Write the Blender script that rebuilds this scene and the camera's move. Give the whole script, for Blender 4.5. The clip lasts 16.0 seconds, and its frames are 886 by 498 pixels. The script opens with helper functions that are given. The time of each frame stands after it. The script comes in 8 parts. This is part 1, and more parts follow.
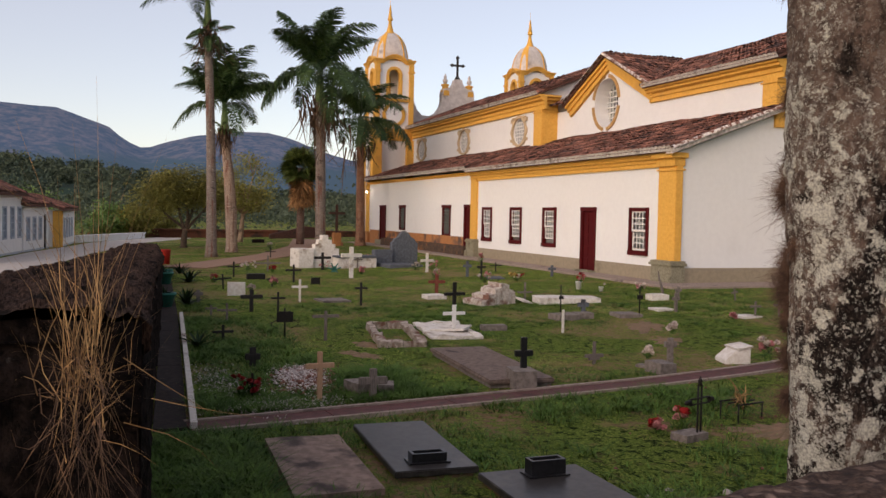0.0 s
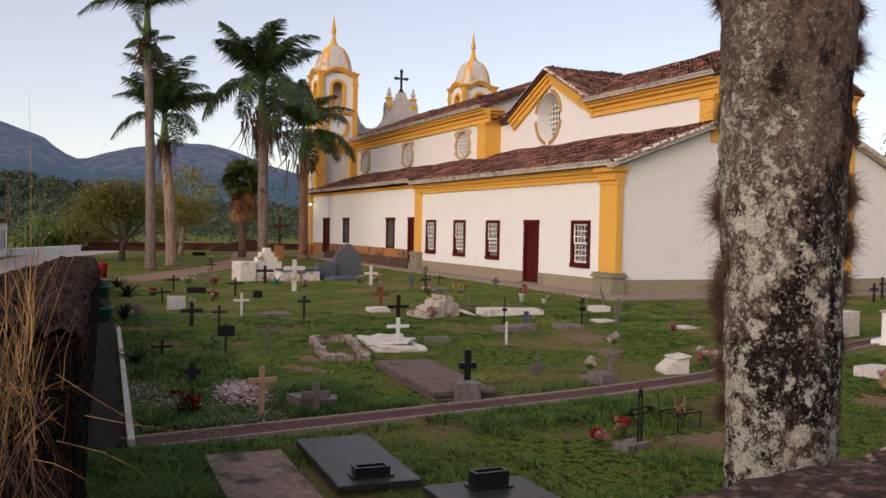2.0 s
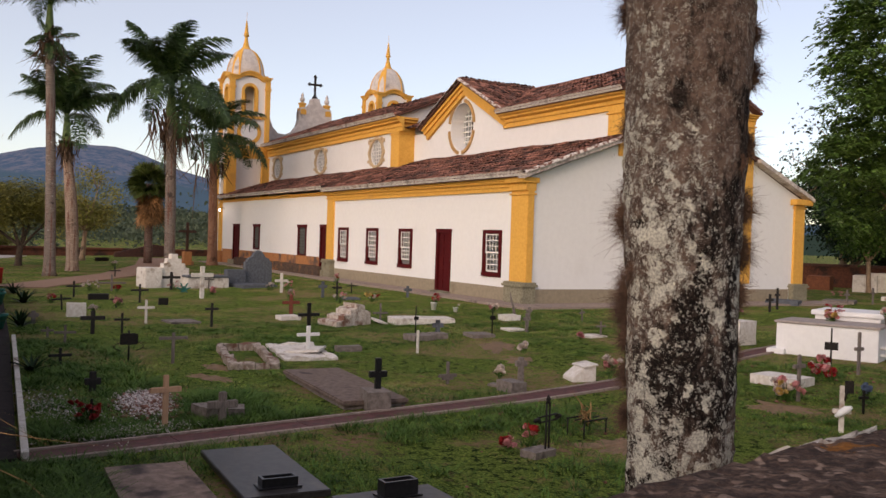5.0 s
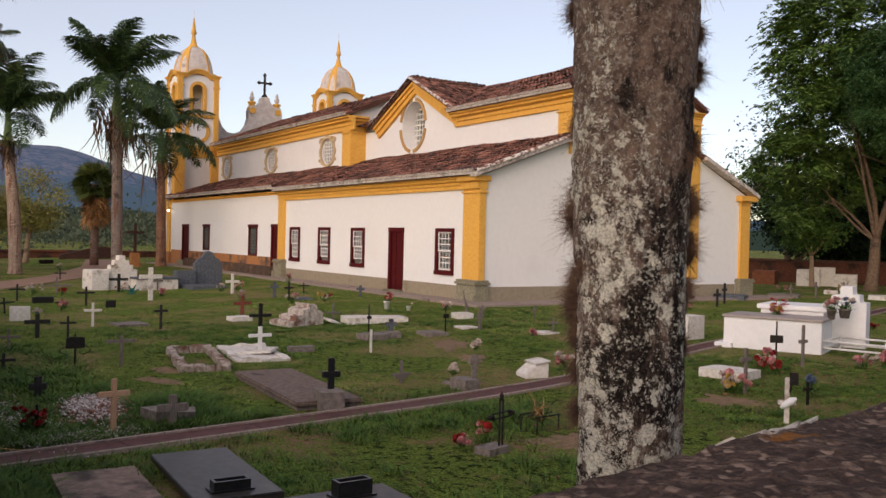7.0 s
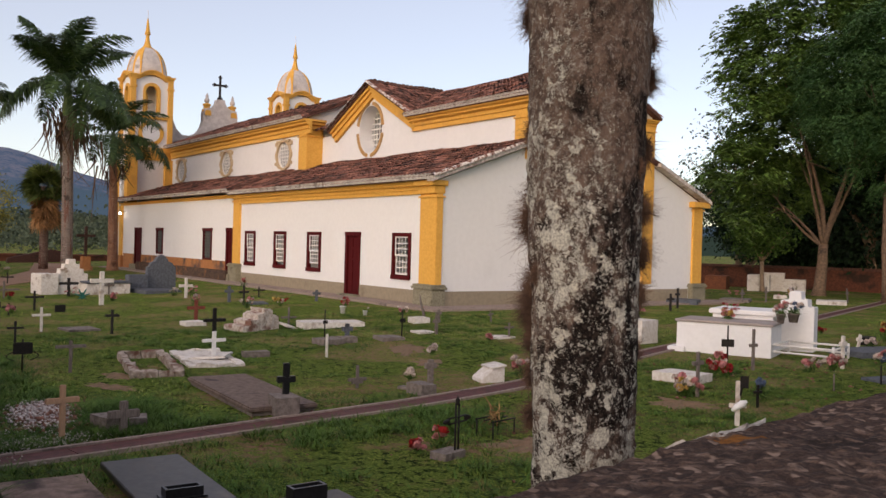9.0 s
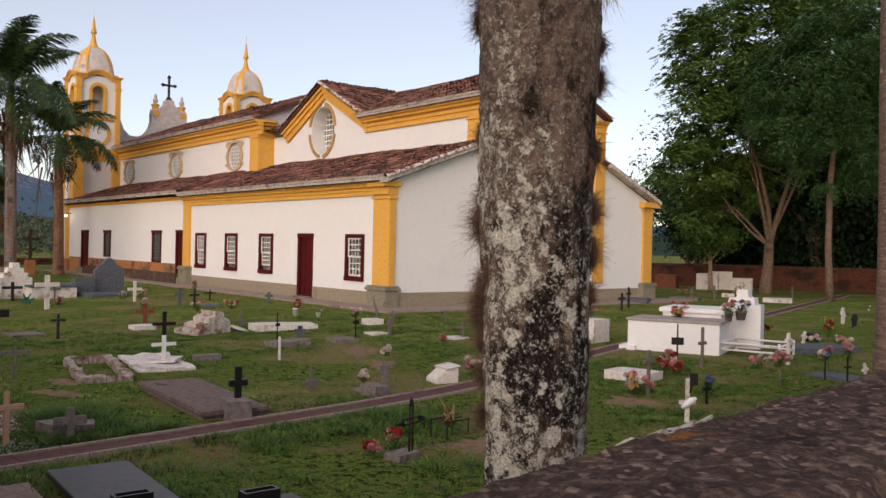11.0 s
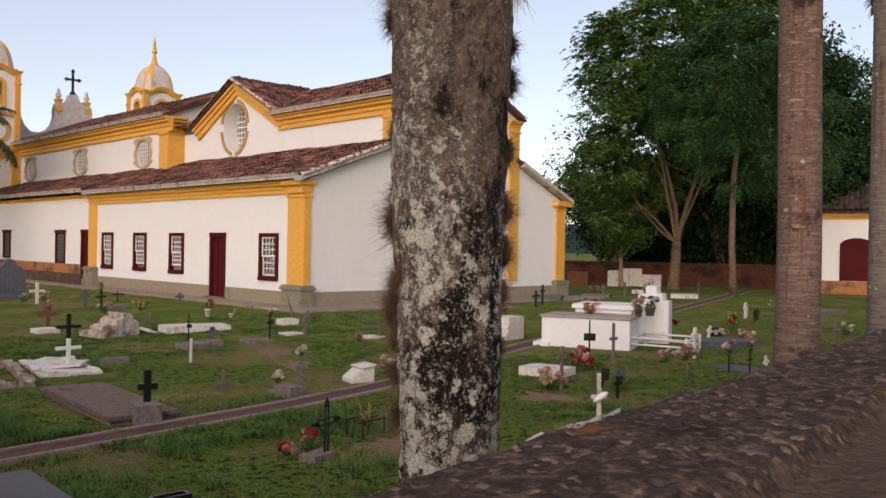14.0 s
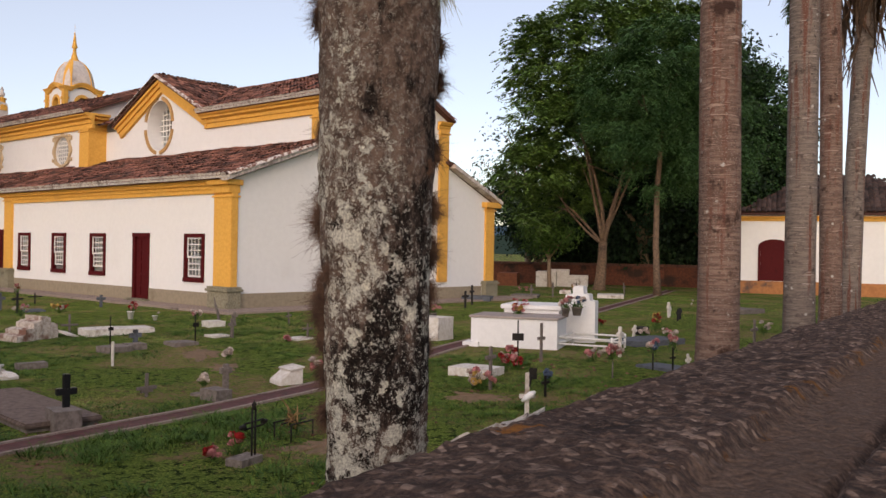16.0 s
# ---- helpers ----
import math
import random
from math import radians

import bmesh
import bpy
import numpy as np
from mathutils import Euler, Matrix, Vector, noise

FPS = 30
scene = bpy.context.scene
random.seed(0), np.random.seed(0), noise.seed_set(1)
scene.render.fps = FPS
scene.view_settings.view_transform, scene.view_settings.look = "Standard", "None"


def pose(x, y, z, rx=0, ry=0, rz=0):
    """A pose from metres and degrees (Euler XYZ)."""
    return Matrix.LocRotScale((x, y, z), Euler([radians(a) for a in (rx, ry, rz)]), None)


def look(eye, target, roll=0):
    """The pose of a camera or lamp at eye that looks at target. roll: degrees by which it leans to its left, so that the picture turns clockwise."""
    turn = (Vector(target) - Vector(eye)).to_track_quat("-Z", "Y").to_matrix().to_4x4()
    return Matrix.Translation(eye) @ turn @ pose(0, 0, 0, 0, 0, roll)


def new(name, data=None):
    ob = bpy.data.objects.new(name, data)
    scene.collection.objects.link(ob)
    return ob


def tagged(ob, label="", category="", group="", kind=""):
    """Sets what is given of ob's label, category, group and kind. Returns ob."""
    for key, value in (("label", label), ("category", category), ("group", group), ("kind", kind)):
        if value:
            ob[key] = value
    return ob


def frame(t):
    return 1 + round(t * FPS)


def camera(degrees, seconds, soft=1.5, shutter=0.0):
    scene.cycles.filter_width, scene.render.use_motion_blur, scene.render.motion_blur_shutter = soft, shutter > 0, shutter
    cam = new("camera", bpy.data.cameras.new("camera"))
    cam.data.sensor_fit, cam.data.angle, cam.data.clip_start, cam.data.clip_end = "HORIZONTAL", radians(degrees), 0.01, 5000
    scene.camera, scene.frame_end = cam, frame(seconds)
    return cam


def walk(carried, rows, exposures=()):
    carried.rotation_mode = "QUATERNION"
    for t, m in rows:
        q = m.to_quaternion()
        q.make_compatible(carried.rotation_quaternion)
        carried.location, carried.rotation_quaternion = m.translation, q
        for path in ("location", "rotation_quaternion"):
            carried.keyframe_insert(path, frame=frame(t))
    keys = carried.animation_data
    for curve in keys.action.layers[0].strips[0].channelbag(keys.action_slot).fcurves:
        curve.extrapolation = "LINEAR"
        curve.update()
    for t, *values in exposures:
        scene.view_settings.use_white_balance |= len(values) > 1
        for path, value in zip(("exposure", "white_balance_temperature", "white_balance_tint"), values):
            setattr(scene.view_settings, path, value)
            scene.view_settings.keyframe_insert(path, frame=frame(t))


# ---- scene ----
cam = camera(53.66, 16.0)
# seconds, eye x, y, z, yaw, pitch, roll
ROWS = [
    (0, 24.014, -17.214, 2.007, 69.31, -2.23, -1.14),
    (0.5, 24.016, -17.213, 2.007, 68.27, -1.91, -1.12),
    (1, 24.017, -17.211, 2.007, 67.47, -1.73, -1.17),
    (1.5, 24.018, -17.210, 2.007, 66.64, -1.51, -1.30),
    (2, 24.019, -17.208, 2.007, 65.66, -1.33, -1.16),
    (2.5, 24.020, -17.207, 2.007, 64.49, -1.13, -1.49),
    (3, 24.021, -17.205, 2.007, 63.49, -1.02, -1.37),
    (3.5, 24.022, -17.204, 2.007, 62.63, -0.93, -1.50),
    (4, 24.023, -17.202, 2.007, 61.78, -0.80, -1.67),
    (6.5, 24.028, -17.196, 2.007, 57.48, -0.61, -1.59),
    (7, 24.029, -17.195, 2.007, 56.87, -0.64, -1.36),
    (7.5, 24.029, -17.194, 2.007, 56.37, -0.64, -1.44),
    (8, 24.030, -17.193, 2.007, 55.72, -0.50, -1.52),
    (8.5, 24.031, -17.192, 2.007, 54.91, -0.35, -1.66),
    (9, 24.032, -17.190, 2.007, 54.06, -0.27, -1.56),
    (11.5, 24.036, -17.184, 2.007, 50.11, -0.16, -1.10),
    (12, 24.037, -17.183, 2.007, 49.08, -0.23, -0.93),
    (12.5, 24.038, -17.181, 2.007, 48.12, -0.29, -0.88),
    (13, 24.039, -17.180, 2.007, 47.29, -0.26, -0.87),
    (13.5, 24.040, -17.179, 2.007, 46.43, -0.21, -0.84),
    (14, 24.041, -17.177, 2.007, 45.54, -0.11, -0.98),
    (14.5, 24.042, -17.176, 2.007, 44.58, -0.04, -1.04),
    (15, 24.044, -17.174, 2.007, 43.12, 0.06, -1.19),
    (15.5, 24.045, -17.172, 2.007, 42.01, 0.04, -0.99),
    (16, 24.046, -17.170, 2.007, 40.96, 0.02, -0.99),
]
walk(cam, [(t, pose(x, y, z, 90 + p, r, yaw)) for t, x, y, z, yaw, p, r in ROWS], [(0.0, 0.17, 7400, 20), (16.0, 0.17, 7200, 19)])

# ---- world and light: soft dusk light from a low sun behind haze ----
world = bpy.data.worlds.new("dusk_sky")
scene.world = world
world.use_nodes = True
wn, wl = world.node_tree.nodes, world.node_tree.links
sky = wn.new("ShaderNodeTexSky")
sky.sky_type = "NISHITA"
sky.sun_disc = False
sky.sun_elevation = radians(12)
sky.sun_rotation = radians(150)
sky.altitude = 900
sky.air_density, sky.dust_density, sky.ozone_density = 0.9, 1.1, 1.3
haze = wn.new("ShaderNodeMix")
haze.data_type = "RGBA"
haze.inputs[0].default_value, haze.inputs[7].default_value = 0.46, (2.64, 2.60, 2.76, 1)
wl.new(sky.outputs["Color"], haze.inputs[6])
wl.new(haze.outputs[2], wn["Background"].inputs["Color"])
wn["Background"].inputs["Strength"].default_value = 0.23
sun_data = bpy.data.lights.new("sun", "SUN")
sun_data.energy, sun_data.angle, sun_data.color = 1.5, radians(50), (1.0, 0.90, 0.82)
sun = new("sun", sun_data)
sun.matrix_world = look((0, 0, 60), (-19, 33, 44))


# ---- materials ----
def nodes_of(name):
    m = bpy.data.materials.new(name)
    m.use_nodes = True
    nt = m.node_tree
    return m, nt, nt.nodes, nt.links, nt.nodes["Principled BSDF"]


def mix(nt, fac, a, b):
    n = nt.nodes.new("ShaderNodeMix")
    n.data_type = "RGBA"
    for sock, v in ((n.inputs[0], fac), (n.inputs[6], a), (n.inputs[7], b)):
        if hasattr(v, "is_linked"):
            nt.links.new(v, sock)
        elif isinstance(v, tuple):
            sock.default_value = (*v, 1)
        else:
            sock.default_value = v
    return n.outputs[2]


def noise_tex(nt, vec, scale, detail=6, rough=0.6):
    n = nt.nodes.new("ShaderNodeTexNoise")
    n.inputs["Scale"].default_value, n.inputs["Detail"].default_value, n.inputs["Roughness"].default_value = scale, detail, rough
    nt.links.new(vec, n.inputs["Vector"])
    return n.outputs["Fac"]


def ramp(nt, fac, lo, hi):
    n = nt.nodes.new("ShaderNodeMapRange")
    n.interpolation_type = "SMOOTHSTEP"
    n.inputs["From Min"].default_value, n.inputs["From Max"].default_value = lo, hi
    nt.links.new(fac, n.inputs["Value"])
    return n.outputs["Result"]


def scaled(nt, vec, s):
    n = nt.nodes.new("ShaderNodeMapping")
    n.inputs["Scale"].default_value = s
    nt.links.new(vec, n.inputs["Vector"])
    return n.outputs["Vector"]


def place_of(nt):
    return nt.nodes.new("ShaderNodeNewGeometry").outputs["Position"]


def bumped(nt, bsdf, height, strength, distance):
    b = nt.nodes.new("ShaderNodeBump")
    b.inputs["Strength"].default_value, b.inputs["Distance"].default_value = strength, distance
    nt.links.new(height, b.inputs["Height"])
    nt.links.new(b.outputs["Normal"], bsdf.inputs["Normal"])


def surface(name, base, second, stain=None, grain=8.0, blot=0.8, rough=0.85, bump=0.3, depth=0.01, stain_at=(0.58, 0.72), metal=0.0,
            stretch=(1, 1, 1), spread=(0.35, 0.65), vary=0.0, spec=0.25):
    """A weathered surface: two tones by fine grain, stains by a coarse blot, relief by the grain."""
    m, nt, nd, lk, bs = nodes_of(name)
    vec = scaled(nt, place_of(nt), stretch)
    fine, coarse = noise_tex(nt, vec, grain, 8, 0.65), noise_tex(nt, vec, blot, 5, 0.6)
    col = mix(nt, ramp(nt, fine, *spread), base, second)
    if stain:
        col = mix(nt, ramp(nt, coarse, *stain_at), col, stain)
    if vary:
        info = nd.new("ShaderNodeObjectInfo")
        island = nd.new("ShaderNodeNewGeometry").outputs["Random Per Island"]
        add = nd.new("ShaderNodeMath")
        add.operation = "ADD"
        lk.new(info.outputs["Random"], add.inputs[0])
        lk.new(island, add.inputs[1])
        fr = nd.new("ShaderNodeMath")
        fr.operation = "FRACT"
        lk.new(add.outputs[0], fr.inputs[0])
        hsv = nd.new("ShaderNodeHueSaturation")
        mr = nd.new("ShaderNodeMapRange")
        mr.inputs["To Min"].default_value, mr.inputs["To Max"].default_value = 1 - vary, 1 + vary
        lk.new(fr.outputs[0], mr.inputs["Value"])
        lk.new(mr.outputs["Result"], hsv.inputs["Value"])
        lk.new(col, hsv.inputs["Color"])
        col = hsv.outputs["Color"]
    lk.new(col, bs.inputs["Base Color"])
    bs.inputs["Roughness"].default_value, bs.inputs["Metallic"].default_value = rough, metal
    bs.inputs["Specular IOR Level"].default_value = spec
    if bump:
        bumped(nt, bs, fine, bump, depth)
    return m


PLASTER = surface("white_plaster", (0.80, 0.785, 0.77), (0.775, 0.76, 0.745), (0.70, 0.68, 0.66), 5, 0.35, 0.9, 0.06, 0.01, (0.55, 0.9))
OCHRE = surface("ochre_paint", (0.78, 0.42, 0.09), (0.70, 0.36, 0.07), (0.58, 0.30, 0.08), 9, 0.7, 0.75, 0.2, 0.01, (0.55, 0.8))
OCHRE_DARK = surface("ochre_dado", (0.46, 0.20, 0.075), (0.36, 0.15, 0.06), (0.10, 0.07, 0.06), 6, 0.6, 0.85, 0.3, 0.02, (0.5, 0.62))
DADO = surface("grey_green_dado", (0.33, 0.27, 0.19), (0.28, 0.23, 0.16), (0.20, 0.16, 0.11), 7, 0.5, 0.85, 0.25, 0.01)
BASESTONE = surface("carved_stone", (0.30, 0.27, 0.19), (0.20, 0.18, 0.12), (0.09, 0.08, 0.06), 14, 2.0, 0.9, 0.5, 0.02)
TILE = surface("clay_tile", (0.28, 0.120, 0.082), (0.155, 0.066, 0.048), (0.070, 0.042, 0.036), 9, 1.3, 0.92, 0.4, 0.02, (0.46, 0.66), vary=0.75)
TILE_BED = surface("clay_tile_bed", (0.15, 0.068, 0.050), (0.085, 0.042, 0.032), (0.03, 0.02, 0.018), 9, 1.3, 0.95, 0.3, 0.02)
MORTAR = surface("lime_mortar", (0.70, 0.64, 0.58), (0.40, 0.33, 0.29), (0.20, 0.16, 0.14), 12, 2.0, 0.95, 0.4, 0.02, (0.5, 0.7))
DOORWOOD = surface("oxblood_wood", (0.095, 0.009, 0.010), (0.068, 0.007, 0.008), (0.045, 0.006, 0.006), 20, 1.5, 0.6, 0.2, 0.004, stretch=(4, 4, 0.5), spec=0.1)
SASH = surface("white_sash_paint", (0.78, 0.76, 0.73), (0.70, 0.68, 0.65), None, 20, 1, 0.6, 0.1, 0.002)
LATTICE = surface("grey_green_shutter", (0.035, 0.040, 0.036), (0.025, 0.028, 0.026), None, 14, 1, 0.7, 0.2, 0.01)
DOME = surface("weathered_limewash", (0.66, 0.60, 0.56), (0.52, 0.46, 0.43), (0.22, 0.19, 0.18), 3.0, 0.6, 0.9, 0.3, 0.02, (0.55, 0.7))
# shadow side of the lane wall painted near black, its lit top browner
RUBBLE = surface("shade_dark_rubble", (0.022, 0.015, 0.013), (0.005, 0.004, 0.004), (0.085, 0.075, 0.070), 18, 6.5, 0.97, 1.0, 0.05, (0.66, 0.76), spec=0.05)
RUBBLE_TOP = surface("lit_earthy_rubble", (0.095, 0.058, 0.044), (0.020, 0.013, 0.011), (0.012, 0.009, 0.008), 26, 3.0, 0.97, 1.0, 0.04, (0.50, 0.64), spec=0.05, stretch=(1, 3, 1))
CEMENT = surface("old_cement", (0.24, 0.20, 0.175), (0.14, 0.115, 0.10), (0.06, 0.048, 0.042), 14, 2.6, 0.92, 0.4, 0.01)
WHITEWASH = surface("flaking_whitewash", (0.73, 0.69, 0.64), (0.60, 0.54, 0.47), (0.26, 0.19, 0.14), 14, 2.4, 0.92, 0.4, 0.015, (0.52, 0.74))
CLEANWHITE = surface("fresh_white_paint", (0.80, 0.79, 0.78), (0.76, 0.75, 0.74), (0.68, 0.66, 0.63), 9, 0.8, 0.8, 0.15, 0.005, (0.6, 0.85))
GRANITE = surface("polished_grey_granite", (0.050, 0.045, 0.042), (0.026, 0.023, 0.022), (0.085, 0.072, 0.062), 14, 2.2, 0.36, 0.03, 0.001, spec=0.2)
PINKCEMENT = surface("pinkish_cement", (0.40, 0.34, 0.31), (0.32, 0.27, 0.245), (0.22, 0.18, 0.16), 14, 2, 0.85, 0.2, 0.005)
BLUEGREY = surface("blue_grey_cement", (0.125, 0.135, 0.155), (0.08, 0.088, 0.10), (0.06, 0.06, 0.065), 12, 1.5, 0.85, 0.3, 0.01)
REDPATH = surface("red_cement_gutter", (0.13, 0.050, 0.045), (0.085, 0.036, 0.033), (0.045, 0.028, 0.026), 10, 1.2, 0.8, 0.4, 0.01)
KERB = surface("kerb_cement", (0.36, 0.28, 0.235), (0.25, 0.19, 0.16), (0.10, 0.08, 0.07), 16, 2, 0.95, 0.5, 0.01)
DIRT = surface("reddish_dirt", (0.24, 0.145, 0.092), (0.15, 0.105, 0.058), (0.075, 0.10, 0.026), 12, 3.5, 0.97, 0.6, 0.02)
DARKWOOD = surface("dark_weathered_wood", (0.035, 0.030, 0.028), (0.018, 0.016, 0.016), None, 24, 2, 0.85, 0.4, 0.005, stretch=(1, 1, 0.3))
PALEWOOD = surface("pale_pine", (0.52, 0.32, 0.20), (0.42, 0.25, 0.155), None, 24, 2, 0.75, 0.2, 0.004, stretch=(3, 3, 0.4))
GREYWOOD = surface("grey_weathered_wood", (0.22, 0.18, 0.16), (0.12, 0.10, 0.09), None, 24, 2, 0.9, 0.4, 0.005, stretch=(3, 3, 0.4))
BROWNWOOD = surface("dark_brown_wood", (0.075, 0.035, 0.025), (0.045, 0.024, 0.018), None, 20, 2, 0.85, 0.3, 0.005)
REDWOOD = surface("rust_red_wood", (0.22, 0.06, 0.035), (0.14, 0.04, 0.028), None, 20, 2, 0.8, 0.3, 0.005)
IRON = surface("black_iron", (0.014, 0.013, 0.013), (0.028, 0.022, 0.018), None, 30, 3, 0.6, 0.3, 0.003, metal=0.4)
TEAL = surface("teal_enamel", (0.02, 0.17, 0.135), (0.02, 0.12, 0.10), None, 20, 2, 0.5, 0.1, 0.002)
BRICK = surface("orange_brick", (0.26, 0.095, 0.045), (0.17, 0.062, 0.034), (0.07, 0.04, 0.03), 10, 0.8, 0.92, 0.5, 0.02, (0.52, 0.66))
# brick darkened for tree shade on the back wall; also the dark red terrace
OLDBRICK = surface("shaded_dark_brick", (0.17, 0.060, 0.034), (0.10, 0.038, 0.024), (0.045, 0.026, 0.02), 10, 0.8, 0.92, 0.5, 0.02, (0.48, 0.62))
LEAF = surface("broad_leaf", (0.036, 0.082, 0.014), (0.066, 0.124, 0.022), None, 1.2, 0.4, 0.65, 0, 0, vary=0.5)
# near-black green, deep shade of dense crowns put into the leaf colour
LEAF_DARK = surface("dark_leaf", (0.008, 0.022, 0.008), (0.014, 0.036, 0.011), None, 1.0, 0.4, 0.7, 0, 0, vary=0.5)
BARK_DARK = surface("dark_bark", (0.11, 0.075, 0.052), (0.06, 0.042, 0.032), None, 9, 1.5, 0.95, 0.6, 0.03)
# darker copy of the pale bark, with the shade under the crowns in its colour
BARK_DUSK = surface("shaded_brown_bark", (0.20, 0.13, 0.086), (0.11, 0.074, 0.052), (0.05, 0.036, 0.03), 9, 1.5, 0.95, 0.6, 0.03)
# lighter copy of the broad leaf, a sunlit crown's brightness in its colour
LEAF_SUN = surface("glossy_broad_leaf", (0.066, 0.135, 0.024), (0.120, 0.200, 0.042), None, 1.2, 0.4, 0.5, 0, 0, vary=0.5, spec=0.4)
LEAF_FEATHER = surface("feathery_leaf", (0.034, 0.090, 0.028), (0.064, 0.135, 0.042), None, 1.0, 0.4, 0.6, 0, 0, vary=0.4)
LEAF_OLIVE = surface("olive_leaf", (0.150, 0.150, 0.032), (0.215, 0.190, 0.042), None, 1.0, 0.4, 0.7, 0, 0, vary=0.4)
PALMLEAF = surface("palm_frond", (0.026, 0.058, 0.018), (0.064, 0.108, 0.034), None, 2.0, 0.6, 0.55, 0, 0, vary=0.4)
DRYFROND = surface("dry_frond", (0.11, 0.065, 0.038), (0.06, 0.036, 0.024), None, 8, 1, 0.9, 0.2, 0.01, vary=0.3)
STRAW = surface("dry_straw", (0.42, 0.255, 0.115), (0.20, 0.108, 0.048), None, 10, 2, 0.8, 0, 0, vary=0.35)
WITHERED = surface("withered_blades", (0.20, 0.115, 0.065), (0.075, 0.044, 0.030), None, 10, 2, 0.85, 0, 0, vary=0.45)
EPIPHYTE = surface("brown_air_plant", (0.17, 0.098, 0.066), (0.070, 0.040, 0.029), None, 12, 2, 0.95, 0, 0, vary=0.4)
CROWNSHAFT = surface("green_crownshaft", (0.12, 0.17, 0.05), (0.08, 0.13, 0.04), None, 6, 1, 0.5, 0.1, 0.01)
BARK = surface("pale_bark", (0.36, 0.25, 0.17), (0.25, 0.17, 0.115), (0.07, 0.05, 0.04), 9, 1.5, 0.95, 0.6, 0.03)
FARWALL = surface("house_white", (0.82, 0.82, 0.82), (0.76, 0.76, 0.77), None, 4, 0.6, 0.9, 0.2, 0.01)
BLUEGLASS = surface("blue_grey_frame", (0.42, 0.48, 0.56), (0.34, 0.40, 0.48), None, 8, 1, 0.5, 0.1, 0.003)


def flower_material(name, colour):
    return surface(name, colour, tuple(c * 0.7 for c in colour), None, 40, 5, 0.7, 0, 0, vary=0.35)


RED, PINK, PALE, YELLOW, BLUE = (flower_material(n, c) for n, c in (
    ("red_petal", (0.34, 0.020, 0.022)), ("pink_petal", (0.56, 0.23, 0.23)), ("pale_petal", (0.60, 0.50, 0.44)), ("yellow_petal", (0.52, 0.34, 0.10)),
    ("blue_petal", (0.10, 0.14, 0.22))))


def glass_material():
    m, nt, nd, lk, bs = nodes_of("window_glass")
    bs.inputs["Base Color"].default_value = (0.85, 0.9, 0.9, 1)
    bs.inputs["Transmission Weight"].default_value, bs.inputs["Roughness"].default_value = 1.0, 0.03
    return m


GLASS = glass_material()


def lamp_material():
    m, nt, nd, lk, bs = nodes_of("lit_bulb")
    bs.inputs["Emission Color"].default_value, bs.inputs["Emission Strength"].default_value = (1, 0.95, 0.85, 1), 14
    return m


BULB = lamp_material()


def grass_ground():
    """Lawn: clumps of green turf, the shade between them painted as dark hollows, with dry yellow tufts and bare
    reddish patches at several scales.
    """
    m, nt, nd, lk, bs = nodes_of("worn_lawn")
    vec = place_of(nt)
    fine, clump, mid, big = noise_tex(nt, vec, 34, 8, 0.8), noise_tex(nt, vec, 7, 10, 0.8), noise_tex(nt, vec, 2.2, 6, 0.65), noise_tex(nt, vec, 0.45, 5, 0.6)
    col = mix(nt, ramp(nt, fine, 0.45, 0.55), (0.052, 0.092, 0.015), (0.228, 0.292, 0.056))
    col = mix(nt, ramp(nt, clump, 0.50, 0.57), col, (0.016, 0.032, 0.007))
    col = mix(nt, ramp(nt, mid, 0.56, 0.72), col, (0.26, 0.20, 0.085))
    bare = nd.new("ShaderNodeMath")
    bare.operation = "MULTIPLY"
    lk.new(ramp(nt, big, 0.47, 0.60), bare.inputs[0])
    lk.new(ramp(nt, clump, 0.42, 0.60), bare.inputs[1])
    col = mix(nt, bare.outputs[0], col, (0.31, 0.185, 0.115))
    lk.new(col, bs.inputs["Base Color"])
    bs.inputs["Roughness"].default_value = 1.0
    bs.inputs["Specular IOR Level"].default_value = 0.05
    bumped(nt, bs, clump, 1.0, 0.08)
    return m


LAWN = grass_ground()
BLADE = surface("grass_blade", (0.085, 0.165, 0.022), (0.205, 0.300, 0.052), (0.27, 0.22, 0.075), 2.4, 0.55, 0.8, 0, 0, (0.52, 0.64), vary=0.8)
DRYBLADE = surface("dry_blade", (0.33, 0.30, 0.11), (0.24, 0.25, 0.075), None, 2.4, 0.5, 0.85, 0, 0, vary=0.5)
WEED = surface("dark_weed", (0.040, 0.095, 0.015), (0.085, 0.155, 0.026), None, 2.4, 0.5, 0.8, 0, 0, vary=0.5)


